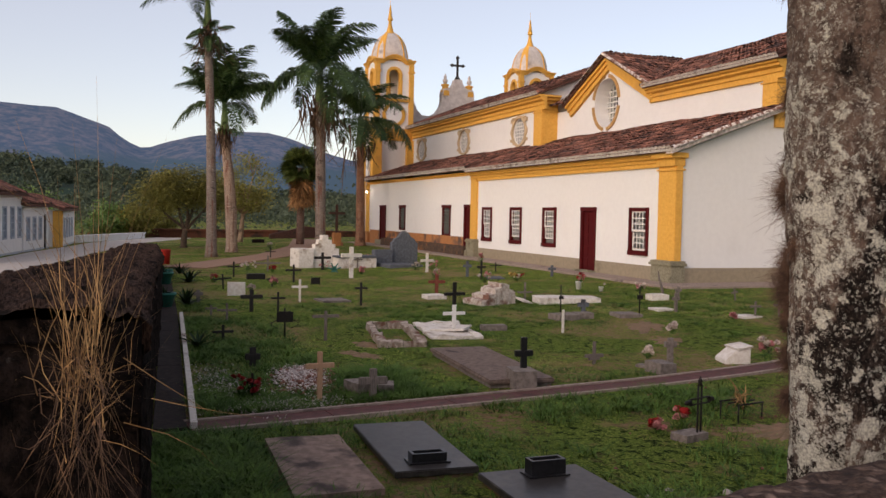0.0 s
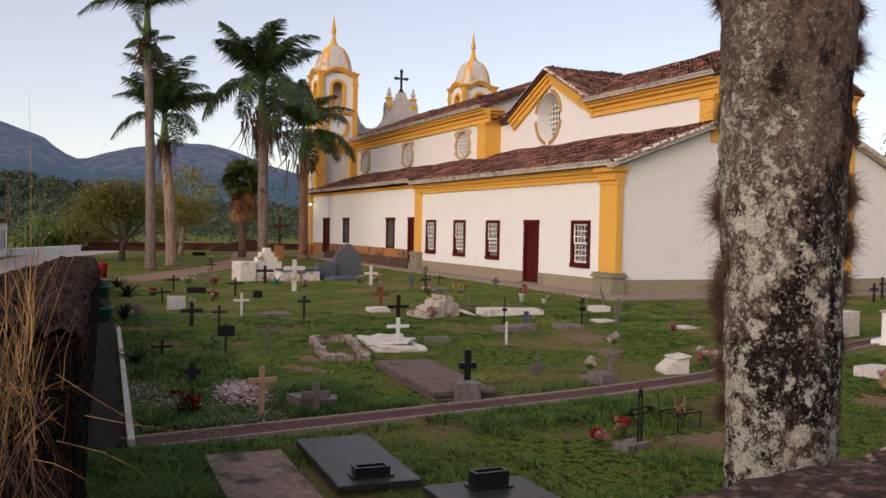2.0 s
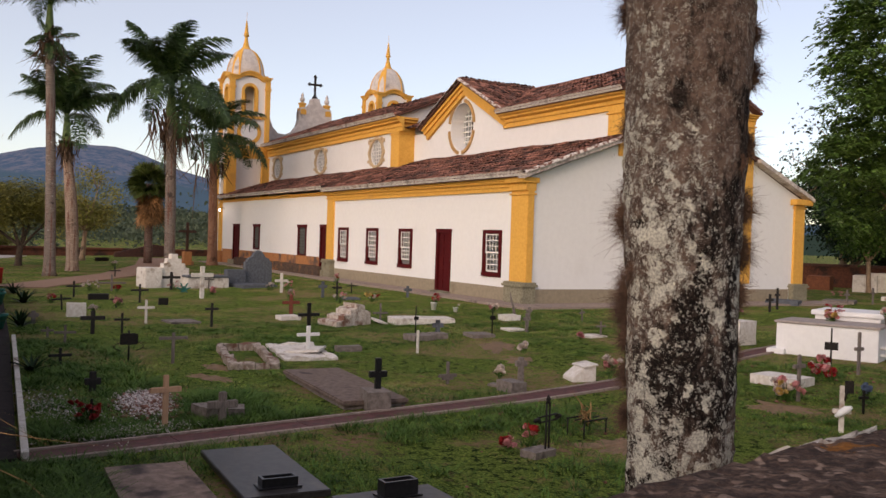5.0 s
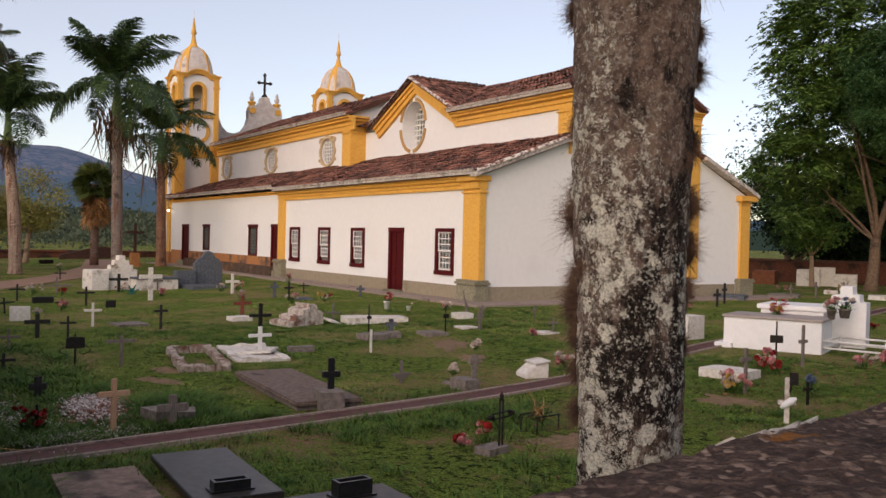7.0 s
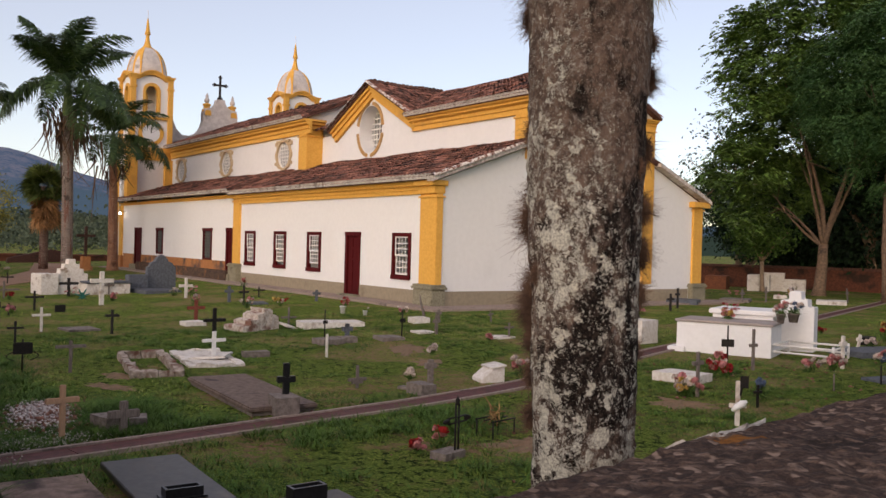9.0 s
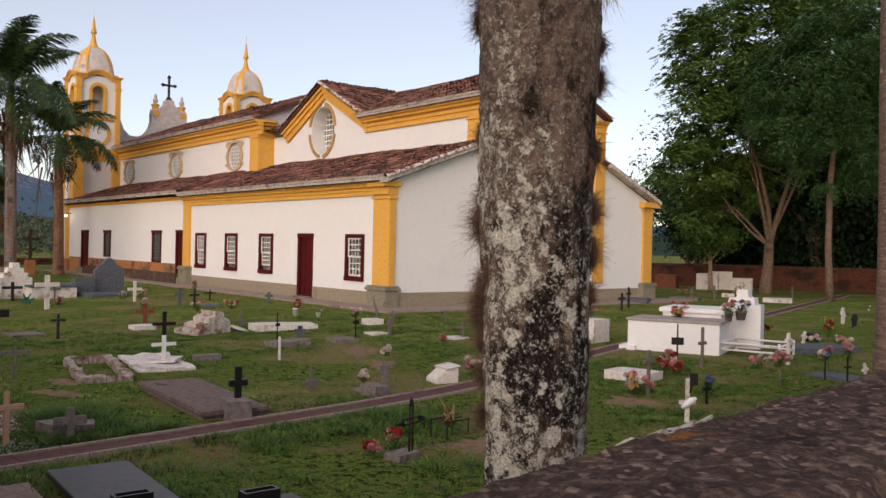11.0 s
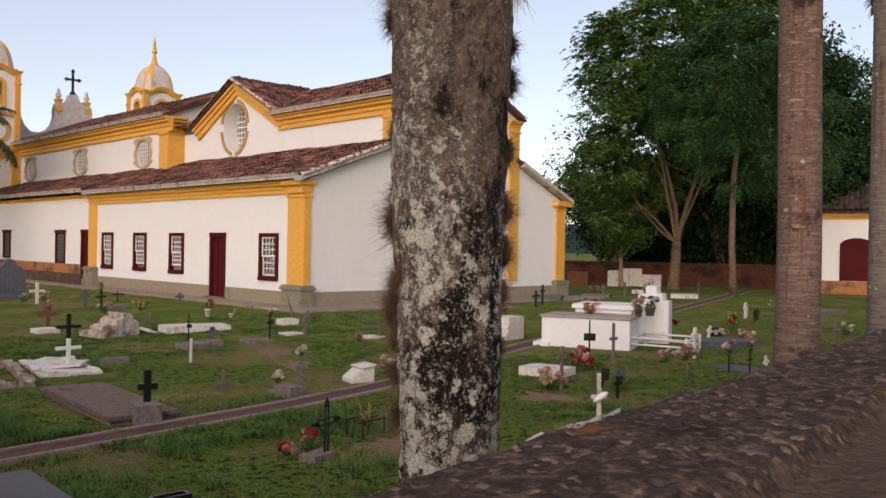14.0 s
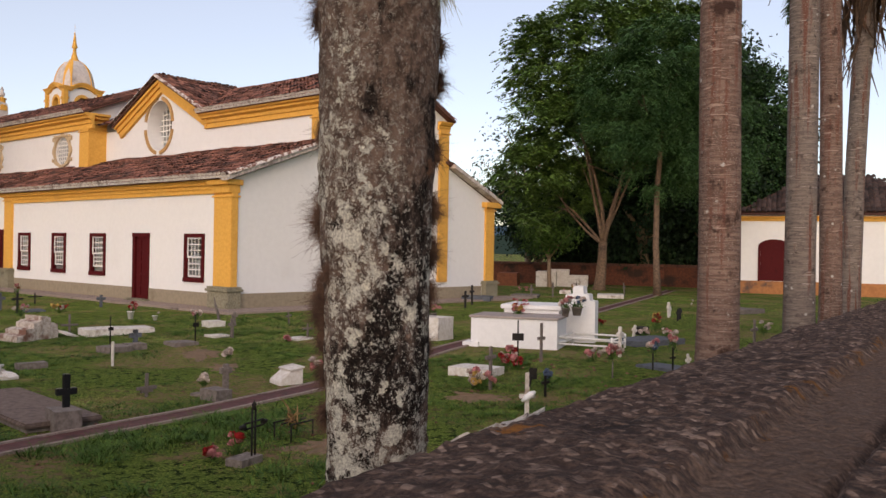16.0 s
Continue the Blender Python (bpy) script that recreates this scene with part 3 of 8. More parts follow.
# nave wall: three bays, each with an oval window
OVALS = [-18.45, -26.3, -34.15]
bm = bmesh.new()
bays = [-15.8, -22.4, -30.2, -37.0]
for c, (b, a) in zip(OVALS, zip(bays, bays[1:])):
    holed_wall(bm, [(a, 4.5), (b, 4.5), (b, 7.55), (a, 7.55)], ellipse(c, 6.52, 0.72, 0.66), (c, 6.52), "y", 3.1, 3.6)
box(bm, -16.3, -15.803, 3.61, 11.2, 4.5, 7.6)
prism(bm, [(3.15, 7.6), (3.15, 8.26), (7.3, 9.98), (11.45, 8.26), (11.45, 7.6)], "x", -16.3, -15.82)
part("nave_wall", bm, PLASTER, church, "whitewashed upper nave wall")

# choir wall with the pediment and its round window
bm = bmesh.new()
holed_wall(bm, [(-15.8, 4.8), (-7.2, 4.8), (-7.2, 7.3), (-10.75, 9.12), (-14.3, 7.3), (-15.8, 7.4)], ellipse(-11.05, 7.28, 1.0, 1.10), (-11.05, 7.28), "y", 3.9, 4.95)
box(bm, -7.2, -0.6, 3.9, 4.5, 4.8, 7.3)
part("choir_wall", bm, PLASTER, church, "whitewashed choir wall with a pediment")


def moulding(name, profile, axis, a, b, parent, material=OCHRE, label=""):
    bm = bmesh.new()
    prism(bm, profile, axis, a, b)
    return part(name, bm, material, parent, label)


def cornice_profile(face, z0, h, out, sign=-1):
    """Stepped classical cornice on a wall face at the given depth, standing out to one side."""
    p = [(0, 0), (0.25, 0), (0.25, 0.30), (0.38, 0.34), (0.38, 0.55), (0.72, 0.66), (0.72, 0.78), (1.0, 0.86), (1.0, 1.0), (0, 1.0)]
    return [(face + sign * out * u, z0 + h * v) for u, v in p]


moulding("cornice", cornice_profile(0.0, 3.74, 0.44, 0.34), "x", -17.35, -0.94, church, label="ochre stepped cornice")
moulding("cornice", cornice_profile(0.0, 4.06, 0.16, 0.22), "x", -37.0, -17.36, church, label="thin ochre cornice")
moulding("cornice", cornice_profile(3.1, 7.42, 0.70, 0.46), "x", -37.0, -15.35, church, label="ochre nave cornice")
moulding("cornice", cornice_profile(-15.8, 7.42, 0.70, 0.46, 1), "y", 3.1, 3.9, church)
moulding("cornice", cornice_profile(3.9, 6.86, 0.60, 0.42), "x", -7.45, 0.40, church, label="ochre choir cornice")
moulding("cornice", cornice_profile(0.0, 6.94, 0.36, 0.26, 1), "y", 10.05, 10.80, church)

# pilasters
def pilaster(x0, x1, y0, y1, z0, z1, label=""):
    bm = bmesh.new()
    box(bm, x0, x1, y0, y1, z0, z1)
    ob = part("pilaster", bm, OCHRE, church, label, 0.012)
    bm = bmesh.new()
    box(bm, x0 - 0.05, x1 + 0.05, y0 - 0.05, y1 + 0.05, z1 - 0.16, z1 - 0.10)
    part("capital", bm, OCHRE, ob)
    return ob


def pedestal(x0, x1, y0, y1, z0, z1):
    bm = bmesh.new()
    box(bm, x0, x1, y0, y1, z0, z1 - 0.16)
    box(bm, x0 - 0.06, x1 + 0.06, y0 - 0.06, y1 + 0.06, z1 - 0.16, z1 - 0.07)
    box(bm, x0 - 0.02, x1 + 0.02, y0 - 0.02, y1 + 0.02, z1 - 0.07, z1)
    part("pedestal", bm, BASESTONE, church, "worn stone pilaster base", 0.02)


pilaster(-0.93, 0.06, -0.11, 0.16, 0.64, 3.76, "ochre corner pilaster")
pedestal(-1.02, 0.13, -0.27, 0.28, -0.35, 0.65)
bm = bmesh.new()
box(bm, -1.0, 0.17, -0.38, 0.28, 4.0, 4.18), box(bm, -0.94, 0.08, -0.22, 0.22, 3.74, 4.0)
part("cornice", bm, OCHRE, church, bevel=0.015)
pilaster(-17.36, -16.60, -0.11, 0.2, 0.80, 4.0, "ochre middle pilaster")
pedestal(-17.5, -16.46, -0.27, 0.2, -0.35, 0.82)
pilaster(-37.1, -36.45, -0.11, 0.2, 0.72, 4.06)
bm = bmesh.new()
box(bm, -37.3, -36.3, -0.2, 0.3, -0.3, 0.72)
part("pedestal", bm, OCHRE_DARK, church, bevel=0.02)
pilaster(-16.62, -15.70, 3.0, 3.9, 5.2, 7.44, "ochre nave corner pilaster")
pilaster(-0.62, 0.10, 3.80, 4.4, 5.2, 6.88)
pilaster(-0.3, 0.10, 10.15, 10.72, 0.64, 6.96)
pilaster(-0.3, 0.10, 13.3, 13.9, 0.64, 3.9)
pedestal(-0.4, 0.24, 13.16, 14.04, -0.35, 0.65)
bm = bmesh.new()
box(bm, -0.35, 0.3, 13.1, 14.15, 3.88, 4.12)
part("cornice", bm, OCHRE, church, bevel=0.02)

# dados and the stone bench along the foot of the wall
bm = bmesh.new()
for a, b in ((-16.4, -6.2), (-5.06, -1.05)):
    box(bm, a, b, -0.03, 0.0, -0.3, 0.40)
box(bm, 0.0, 0.03, 0.25, 13.1, -0.3, 0.42)
part("dado", bm, DADO, church, "grey-brown painted wall foot")
bm = bmesh.new()
for a, b in ((-36.2, -33.75), (-32.35, -18.4)):
    box(bm, a, b, -0.03, 0.0, -0.3, 0.88)
part("dado", bm, OCHRE_DARK, church, "stained orange wall foot")
bm = bmesh.new()
box(bm, -32.2, -17.5, -0.42, -0.03, -0.3, 0.42)
part("bench", bm, surface("blackened_masonry", (0.12, 0.075, 0.05), (0.05, 0.035, 0.028), (0.30, 0.13, 0.05), 9, 1.6, 0.95, 0.6, 0.03, (0.52, 0.7)), church, "blackened masonry bench along the wall", 0.03)

# rakes of the pediment, ring round the round window
for s in (-1, 1):
    bm = bmesh.new()
    for out, lo, hi in ((0.14, 0.0, 0.22), (0.22, 0.22, 0.40), (0.32, 0.40, 0.52)):
        pts = [(-10.75, 8.72 + lo), (-10.75, 8.72 + hi), (-10.75 + s * (3.45 + hi * 0.5), 6.92 + hi), (-10.75 + s * (3.45 + lo * 0.5), 6.92 + lo)]
        prism(bm, pts, "y", 3.9 - out, 3.895)
    part("pediment_rake", bm, OCHRE, church, "ochre pediment moulding")
for k in range(4):
    bm = bmesh.new()
    a0, a1 = k * math.pi / 2 + 0.10, (k + 1) * math.pi / 2 - 0.10
    band(bm, ellipse(-11.05, 7.28, 1.04, 1.14, 14, a0, a1), ellipse(-11.05, 7.28, 1.18, 1.29, 14, a0, a1), "y", 3.83, 3.897, False)
    part("window_ring", bm, surface("faded_ochre_stone", (0.50, 0.30, 0.12), (0.42, 0.24, 0.10), (0.60, 0.48, 0.34), 9, 2, 0.85, 0.3, 0.01), church, "faded ochre window ring")


def bars(bm, x0, x1, z0, z1, nx, nz, y0, y1, w):
    for i in range(1, nx):
        x = x0 + (x1 - x0) * i / nx
        box(bm, x - w / 2, x + w / 2, y0, y1, z0, z1)
    for j in range(1, nz):
        z = z0 + (z1 - z0) * j / nz
        box(bm, x0, x1, y0 - 0.003, y1 + 0.003, z - w / 2, z + w / 2)


bm = bmesh.new()
bars(bm, -12.05, -10.05, 6.18, 8.38, 8, 9, 4.55, 4.59, 0.05)
part("window_lattice", bm, SASH, church, "white lattice of the round window")
bm = bmesh.new()
box(bm, -12.04, -10.06, 4.62, 4.625, 6.2, 8.36)
part("pane", bm, GLASS, church)

for c in OVALS:
    bm = bmesh.new()
    band(bm, [(c + 0.74 * math.cos(t), 6.52 + 0.68 * math.sin(t)) for t in np.linspace(0, 2 * math.pi, 48, False)],
         [(c + (0.93 + 0.05 * math.cos(8 * t)) * math.cos(t), 6.52 + (0.84 + 0.04 * math.cos(8 * t)) * math.sin(t)) for t in np.linspace(0, 2 * math.pi, 48, False)], "y", 3.0, 3.097)
    for s in (-1, 1):
        box(bm, c + s * 0.85 - 0.12, c + s * 0.85 + 0.12, 3.0, 3.09, 7.02, 7.22)
        box(bm, c + s * 0.92 - 0.07, c + s * 0.92 + 0.07, 3.0, 3.09, 6.0, 6.16)
    box(bm, c - 0.75, c + 0.75, 2.96, 3.09, 7.20, 7.30)
    frame_ob = part("oval_window_frame", bm, surface("cream_stone", (0.60, 0.44, 0.26), (0.50, 0.38, 0.25), (0.66, 0.60, 0.52), 8, 2, 0.85, 0.3, 0.01), church, "carved cream stone oval frame", 0.01)
    bm = bmesh.new()
    bars(bm, c - 0.72, c + 0.72, 5.86, 7.18, 7, 7, 3.12, 3.15, 0.045)
    part("window_lattice", bm, SASH, frame_ob)
    bm = bmesh.new()
    box(bm, c - 0.8, c + 0.8, 3.17, 3.175, 5.8, 7.25)
    part("pane", bm, surface("grey_pane", (0.34, 0.36, 0.37), (0.28, 0.30, 0.31), None, 6, 1, 0.25, 0, 0), frame_ob)


def sash_window(x0, x1, z0, z1, lowered):
    bm = bmesh.new()
    w = 0.13
    box(bm, x0 - 0.02, x0 + w, -0.05, 0.12, z0, z1), box(bm, x1 - w, x1 + 0.02, -0.05, 0.12, z0, z1)
    box(bm, x0 + w, x1 - w, -0.05, 0.12, z1 - w, z1), box(bm, x0 - 0.02, x1 + 0.02, -0.08, 0.14, z0 - 0.04, z0 + w * 0.9)
    fr = part("window", bm, DOORWOOD, church, "white twelve-pane sash window in an oxblood frame", 0.01)
    xa, xb, za, zb = x0 + w + 0.005, x1 - w - 0.005, z0 + w, z1 - w
    mid = (za + zb) / 2
    for lo, hi, y in ((mid - 0.02, zb, 0.0), (za + lowered, mid + 0.02 + lowered * 0.3, 0.045)):
        bm = bmesh.new()
        box(bm, xa, xa + 0.05, y, y + 0.035, lo, hi), box(bm, xb - 0.05, xb, y, y + 0.035, lo, hi)
        box(bm, xa + 0.05, xb - 0.05, y, y + 0.035, lo, lo + 0.06), box(bm, xa + 0.05, xb - 0.05, y, y + 0.035, hi - 0.05, hi)
        bars(bm, xa + 0.05, xb - 0.05, lo + 0.06, hi - 0.05, 4, 3, y + 0.008, y + 0.027, 0.032)
        sash = part("sash", bm, SASH, fr)
        bm = bmesh.new()
        box(bm, xa + 0.04, xb - 0.04, y + 0.030, y + 0.034, lo + 0.05, hi - 0.04)
        part("pane", bm, GLASS, fr)


for k, w in enumerate(SASHES):
    sash_window(*w, (0.0, 0.16, 0.14, 0.04)[k])


def shutter_window(x0, x1, z0, z1):
    bm = bmesh.new()
    w = 0.13
    box(bm, x0, x0 + w, -0.05, 0.12, z0, z1), box(bm, x1 - w, x1, -0.05, 0.12, z0, z1)
    box(bm, x0 - 0.06, x1 + 0.06, -0.07, 0.12, z1 - w, z1 + 0.03), box(bm, x0 + w, x1 - w, -0.05, 0.12, z0, z0 + w * 0.7)
    fr = part("window", bm, DOORWOOD, church, "dark lattice window in an oxblood frame", 0.01)
    bm = bmesh.new()
    bars(bm, x0 + w, x1 - w, z0 + 0.09, z1 - w, 5, 9, 0.0, 0.04, 0.05)
    part("lattice", bm, surface("faded_lattice", (0.13, 0.14, 0.13), (0.09, 0.10, 0.09), None, 10, 1, 0.8, 0, 0), fr)
    bm = bmesh.new()
    box(bm, x0 + w, x1 - w, 0.06, 0.09, z0 + 0.09, z1 - w)
    part("shutter", bm, LATTICE, fr)


for w in SHUTTERS:
    shutter_window(*w)


def church_door(x0, x1, z0, z1):
    bm = bmesh.new()
    w = 0.14
    box(bm, x0 - 0.03, x0 + w, -0.06, 0.14, z0, z1), box(bm, x1 - w, x1 + 0.03, -0.06, 0.14, z0, z1)
    box(bm, x0 - 0.05, x1 + 0.05, -0.07, 0.14, z1 - w, z1 + 0.02)
    fr = part("door", bm, DOORWOOD, church, "closed oxblood panelled door", 0.01)
    bm = bmesh.new()
    box(bm, x0 + w, x1 - w, 0.03, 0.08, z0, z1 - w)
    xa, xb = x0 + w, x1 - w
    for k in range(5):
        za = z0 + 0.12 + k * (z1 - w - z0 - 0.12) / 5
        zb = za + (z1 - w - z0 - 0.12) / 5 - 0.09
        for a, b in ((xa + 0.05, (xa + xb) / 2 - 0.03), ((xa + xb) / 2 + 0.03, xb - 0.05)):
            box(bm, a, b, 0.0, 0.03, za, zb)
    part("door_leaf", bm, DOORWOOD, fr, bevel=0.008)
    bm = bmesh.new()
    box(bm, x0 - 0.14, x1 + 0.14, -0.34, 0.1, -0.35, z0)
    part("threshold", bm, BASESTONE, fr, "stone door step", 0.02)


for w in DOORS:
    church_door(*w)

# wall lamp at the far corner, lit
bm = bmesh.new()
bmesh.ops.create_icosphere(bm, subdivisions=2, radius=0.07, matrix=Matrix.Translation((-36.0, -0.35, 3.52)))
part("lamp_bulb", bm, BULB, church, "lit white wall lamp")
bm = bmesh.new()
tube(bm, [((-36.0, 0.0, 3.66), 0.02), ((-36.0, -0.2, 3.70), 0.02), ((-36.0, -0.35, 3.64), 0.03)], 8)
part("lamp_bracket", bm, IRON, church)


# ---- towers ----
def arch_outline(c, z0, z1, w, n=12):
    spring = z1 - w
    return [(c - w, z0), (c + w, z0)] + [(c + w * math.cos(math.pi * i / n), spring + w * math.sin(math.pi * i / n)) for i in range(n + 1)]


def tower(cx, cy):
    h = 1.27
    bm = bmesh.new()
    box(bm, cx - h, cx + h, cy - h, cy + h, -0.4, 10.2)
    body = part("tower", bm, PLASTER, church, "square white bell tower with ochre corners")
    bm = bmesh.new()
    for ax in ("x", "y"):
        c = cy if ax == "x" else cx
        o = cx if ax == "x" else cy
        for s in (-1, 1):
            a, b = sorted((o + s * (h - 0.35), o + s * h)) if ax == "x" else sorted((o + s * (h - 0.36), o + s * (h - 0.004)))
            lo, hi = (c - h, c + h) if ax == "x" else (c - h + 0.36, c + h - 0.36)
            holed_wall(bm, [(lo, 10.2), (hi, 10.2), (hi, 12.95), (lo, 12.95)], arch_outline(c, 10.45, 12.35, 0.42), (c, 11.4), ax, a, b)
    part("belfry", bm, PLASTER, body)
    for ax in ("x", "y"):
        c = cy if ax == "x" else cx
        o = cx if ax == "x" else cy
        for s in (-1, 1):
            bm = bmesh.new()
            a, b = sorted((o + s * (h - 0.30), o + s * (h + 0.05)))
            inner, outer = arch_outline(c, 10.47, 12.33, 0.40), arch_outline(c, 10.43, 12.54, 0.60)
            band(bm, inner, outer, ax, a, b)
            part("arch_trim", bm, OCHRE, body, "ochre arch surround")
    # corner strips
    for sx in (-1, 1):
        for sy in (-1, 1):
            x, y = cx + sx * h, cy + sy * h
            bm = bmesh.new()
            box(bm, x - 0.17, x + 0.17, y - 0.17, y + 0.17, 8.1, 12.74)
            strip_ob = part("corner_strip", bm, OCHRE, body, "ochre belfry corner", 0.01)
            bm = bmesh.new()
            box(bm, x - 0.34, x + 0.34, y - 0.34, y + 0.34, -0.3, 7.3)
            part("corner_pilaster", bm, OCHRE, body, "", 0.01)
            bm = bmesh.new()
            box(bm, x - 0.22, x + 0.22, y - 0.22, y + 0.22, 12.1, 12.25)
            part("capital", bm, OCHRE, body, "", 0.01)
    for z0, z1, o in ((7.25, 7.5, 0.14), (7.5, 7.75, 0.24), (7.75, 8.1, 0.36), (10.05, 10.25, 0.18)):
        bm = bmesh.new()
        box(bm, cx - h - o, cx + h + o, cy - h - o, cy + h + o, z0, z1)
        part("belt_cornice", bm, OCHRE, body, "", 0.02)
    # top cornice, arched in the middle of each side
    for o, dz, t in ((0.16, 0.0, 0.13), (0.22, 0.13, 0.11), (0.28, 0.24, 0.08)):
        bm = bmesh.new()
        for ax in ("x", "y"):
            c = cy if ax == "x" else cx
            oo = cx if ax == "x" else cy
            half = h + o - (0.006 if ax == "y" else 0)
            dip = 0.004 if ax == "y" else 0
            us = np.linspace(-half, half, 33)
            def lift(u):
                return 0.36 * max(0.0, math.cos(min(abs(u) / 0.85, 1) * math.pi / 2)) ** 0.8
            lo = [(c + u, 12.70 - dip + dz + lift(u)) for u in us]
            hi = [(c + u, 12.70 - dip + dz + t + lift(u)) for u in us]
            for s in (-1, 1):
                a, b = sorted((oo + s * (h - 0.30), oo + s * half))
                if ax == "y":
                    a, b = a + 0.004, b - 0.004
                band(bm, lo, hi, ax, a, b, False)
        part("top_cornice", bm, OCHRE, body, "curved ochre tower cornice")
    # dome: square plan easing into a round top, with ribs on the corners
    def dome_r(s):
        return (h - 0.10) * (1 - 0.14 * s) * math.sqrt(max(0.0, 1 - (s * 0.965) ** 3.2))
    rows, n = 14, 48
    verts, faces, rib_rows = [], [], []
    for j in range(rows + 1):
        s = j / rows
        r = dome_r(s) + 0.02
        e = 5.0 - 2.6 * s
        for i in range(n):
            t = 2 * math.pi * i / n + math.pi / 4
            k = (abs(math.cos(t)) ** e + abs(math.sin(t)) ** e) ** (-1 / e)
            verts.append((cx + r * k * math.cos(t), cy + r * k * math.sin(t), 12.98 + 2.12 * s))
    faces = [(j * n + i, j * n + (i + 1) % n, (j + 1) * n + (i + 1) % n, (j + 1) * n + i) for j in range(rows) for i in range(n)]
    part("dome", fast_mesh("dome", verts, faces, DOME, True), DOME, body, "stained white dome")
    for i in (0, n // 4, n // 2, 3 * n // 4):
        bm = bmesh.new()
        prev = None
        for j in range(rows + 1):
            ring = []
            for di, up in ((-2, 0.0), (-2, 0.07), (2, 0.07), (2, 0.0)):
                v = Vector(verts[j * n + (i + di) % n]) if j < rows else Vector(verts[j * n + i])
                c0 = Vector((cx, cy, v.z))
                d = (v - c0)
                mid = Vector(verts[j * n + i]) - c0
                side = (d - mid) * (0.9 if j < rows else 0) + mid
                ring.append(bm.verts.new(c0 + side * (1 + up / max(side.length, 0.3))))
            if prev:
                for a in range(4):
                    bm.faces.new((prev[a], prev[(a + 1) % 4], ring[(a + 1) % 4], ring[a]))
            prev = ring
        part("dome_rib", bm, OCHRE, body)
    bm = bmesh.new()
    turned(bm, [(0.44, 14.98), (0.40, 15.10), (0.26, 15.24), (0.20, 15.45), (0.13, 15.75), (0.11, 16.0), (0.20, 16.08), (0.19, 16.14), (0.13, 16.4), (0.08, 16.85), (0.035, 17.15), (0.010, 17.2), (0.010, 17.75)], 16, (cx, cy))
    part("spire", bm, OCHRE, body, "slender ochre finial")
    # clock face on the side towards the graves and the choir
    for ax, s in (("x", 1), ("y", -1)):
        c, o = (cy, cx) if ax == "x" else (cx, cy)
        bm = bmesh.new()
        a, b = sorted((o + s * h, o + s * (h + 0.08)))
        band(bm, ellipse(c, 9.1, 0.62, 0.62), ellipse(c, 9.1, 0.86, 0.86), ax, a, b)
        part("clock_ring", bm, OCHRE, body)
        bm = bmesh.new()
        band(bm, ellipse(c, 9.1, 0.02, 0.02), ellipse(c, 9.1, 0.6, 0.6), ax, o + s * (h + 0.004), o + s * (h + 0.04))
        part("clock_face", bm, CLEANWHITE, body, "round white clock face")
        bm = bmesh.new()
        for u, v in ((0.0, 0.42), (0.26, 0.12)):
            p = [(c - 0.03, 9.1), (c + 0.03, 9.1), (c + u + 0.02, 9.1 + v), (c + u - 0.02, 9.1 + v)]
            prism(bm, p, ax, o + s * (h + 0.045), o + s * (h + 0.06))
        part("clock_pointer", bm, IRON, body)


tower(-37.6, 1.65)
tower(-37.6, 12.95)

# curved front gable between the towers
bm = bmesh.new()
half = [(0, 12.28), (0.28, 12.25), (0.34, 11.95), (0.55, 11.68), (0.78, 11.58), (1.22, 11.5), (1.30, 11.1), (1.28, 10.6), (1.42, 10.1), (1.75, 9.65), (2.3, 9.38), (2.9, 9.42), (3.3, 9.8), (3.55, 10.4), (3.7, 10.8), (4.4, 10.85), (4.4, 6.0)]
outline = [(7.3 - u, z) for u, z in half[::-1]] + [(7.3 + u, z) for u, z in half[1:]]
prism(bm, outline, "x", -38.75, -38.1)
gable = part("front_gable", bm, DOME, church, "curved whitewashed front gable")
for u in (-0.98, 0.98):
    bm = bmesh.new()
    box(bm, -38.72, -38.06, 7.3 + u - 0.22, 7.3 + u + 0.22, 11.0, 11.32)
    turned(bm, [(0.34, 11.3), (0.36, 11.38), (0.24, 11.46), (0.24, 11.72), (0.31, 11.78), (0.31, 11.86), (0.12, 11.92)], 12, (-38.4, 7.3 + u))
    part("urn_base", bm, OCHRE, gable)
    bm = bmesh.new()
    turned(bm, [(0.08, 11.9), (0.18, 12.05), (0.2, 12.2), (0.09, 12.32), (0.13, 12.42), (0.03, 12.66)], 12, (-38.4, 7.3 + u))
    part("urn", bm, DOME, gable, "stone urn pinnacle")
bm = bmesh.new()
turned(bm, [(0.25, 12.2), (0.2, 12.4), (0.08, 12.55)], 12, (-38.4, 7.3))
box(bm, -38.46, -38.34, 7.23, 7.37, 12.4, 13.95), box(bm, -38.465, -38.335, 6.85, 7.75, 13.28, 13.42)
for y, z, dy, dz in ((7.3, 13.93, 0.12, 0.05), (7.3, 14.02, 0.05, 0.06), (6.86, 13.35, 0.05, 0.12), (7.74, 13.35, 0.05, 0.12), (6.78, 13.35, 0.06, 0.05), (7.82, 13.35, 0.06, 0.05)):
    box(bm, -38.47, -38.33, y - dy, y + dy, z - dz, z + dz)
part("gable_cross", bm, DARKWOOD, gable, "dark stone cross on the gable")


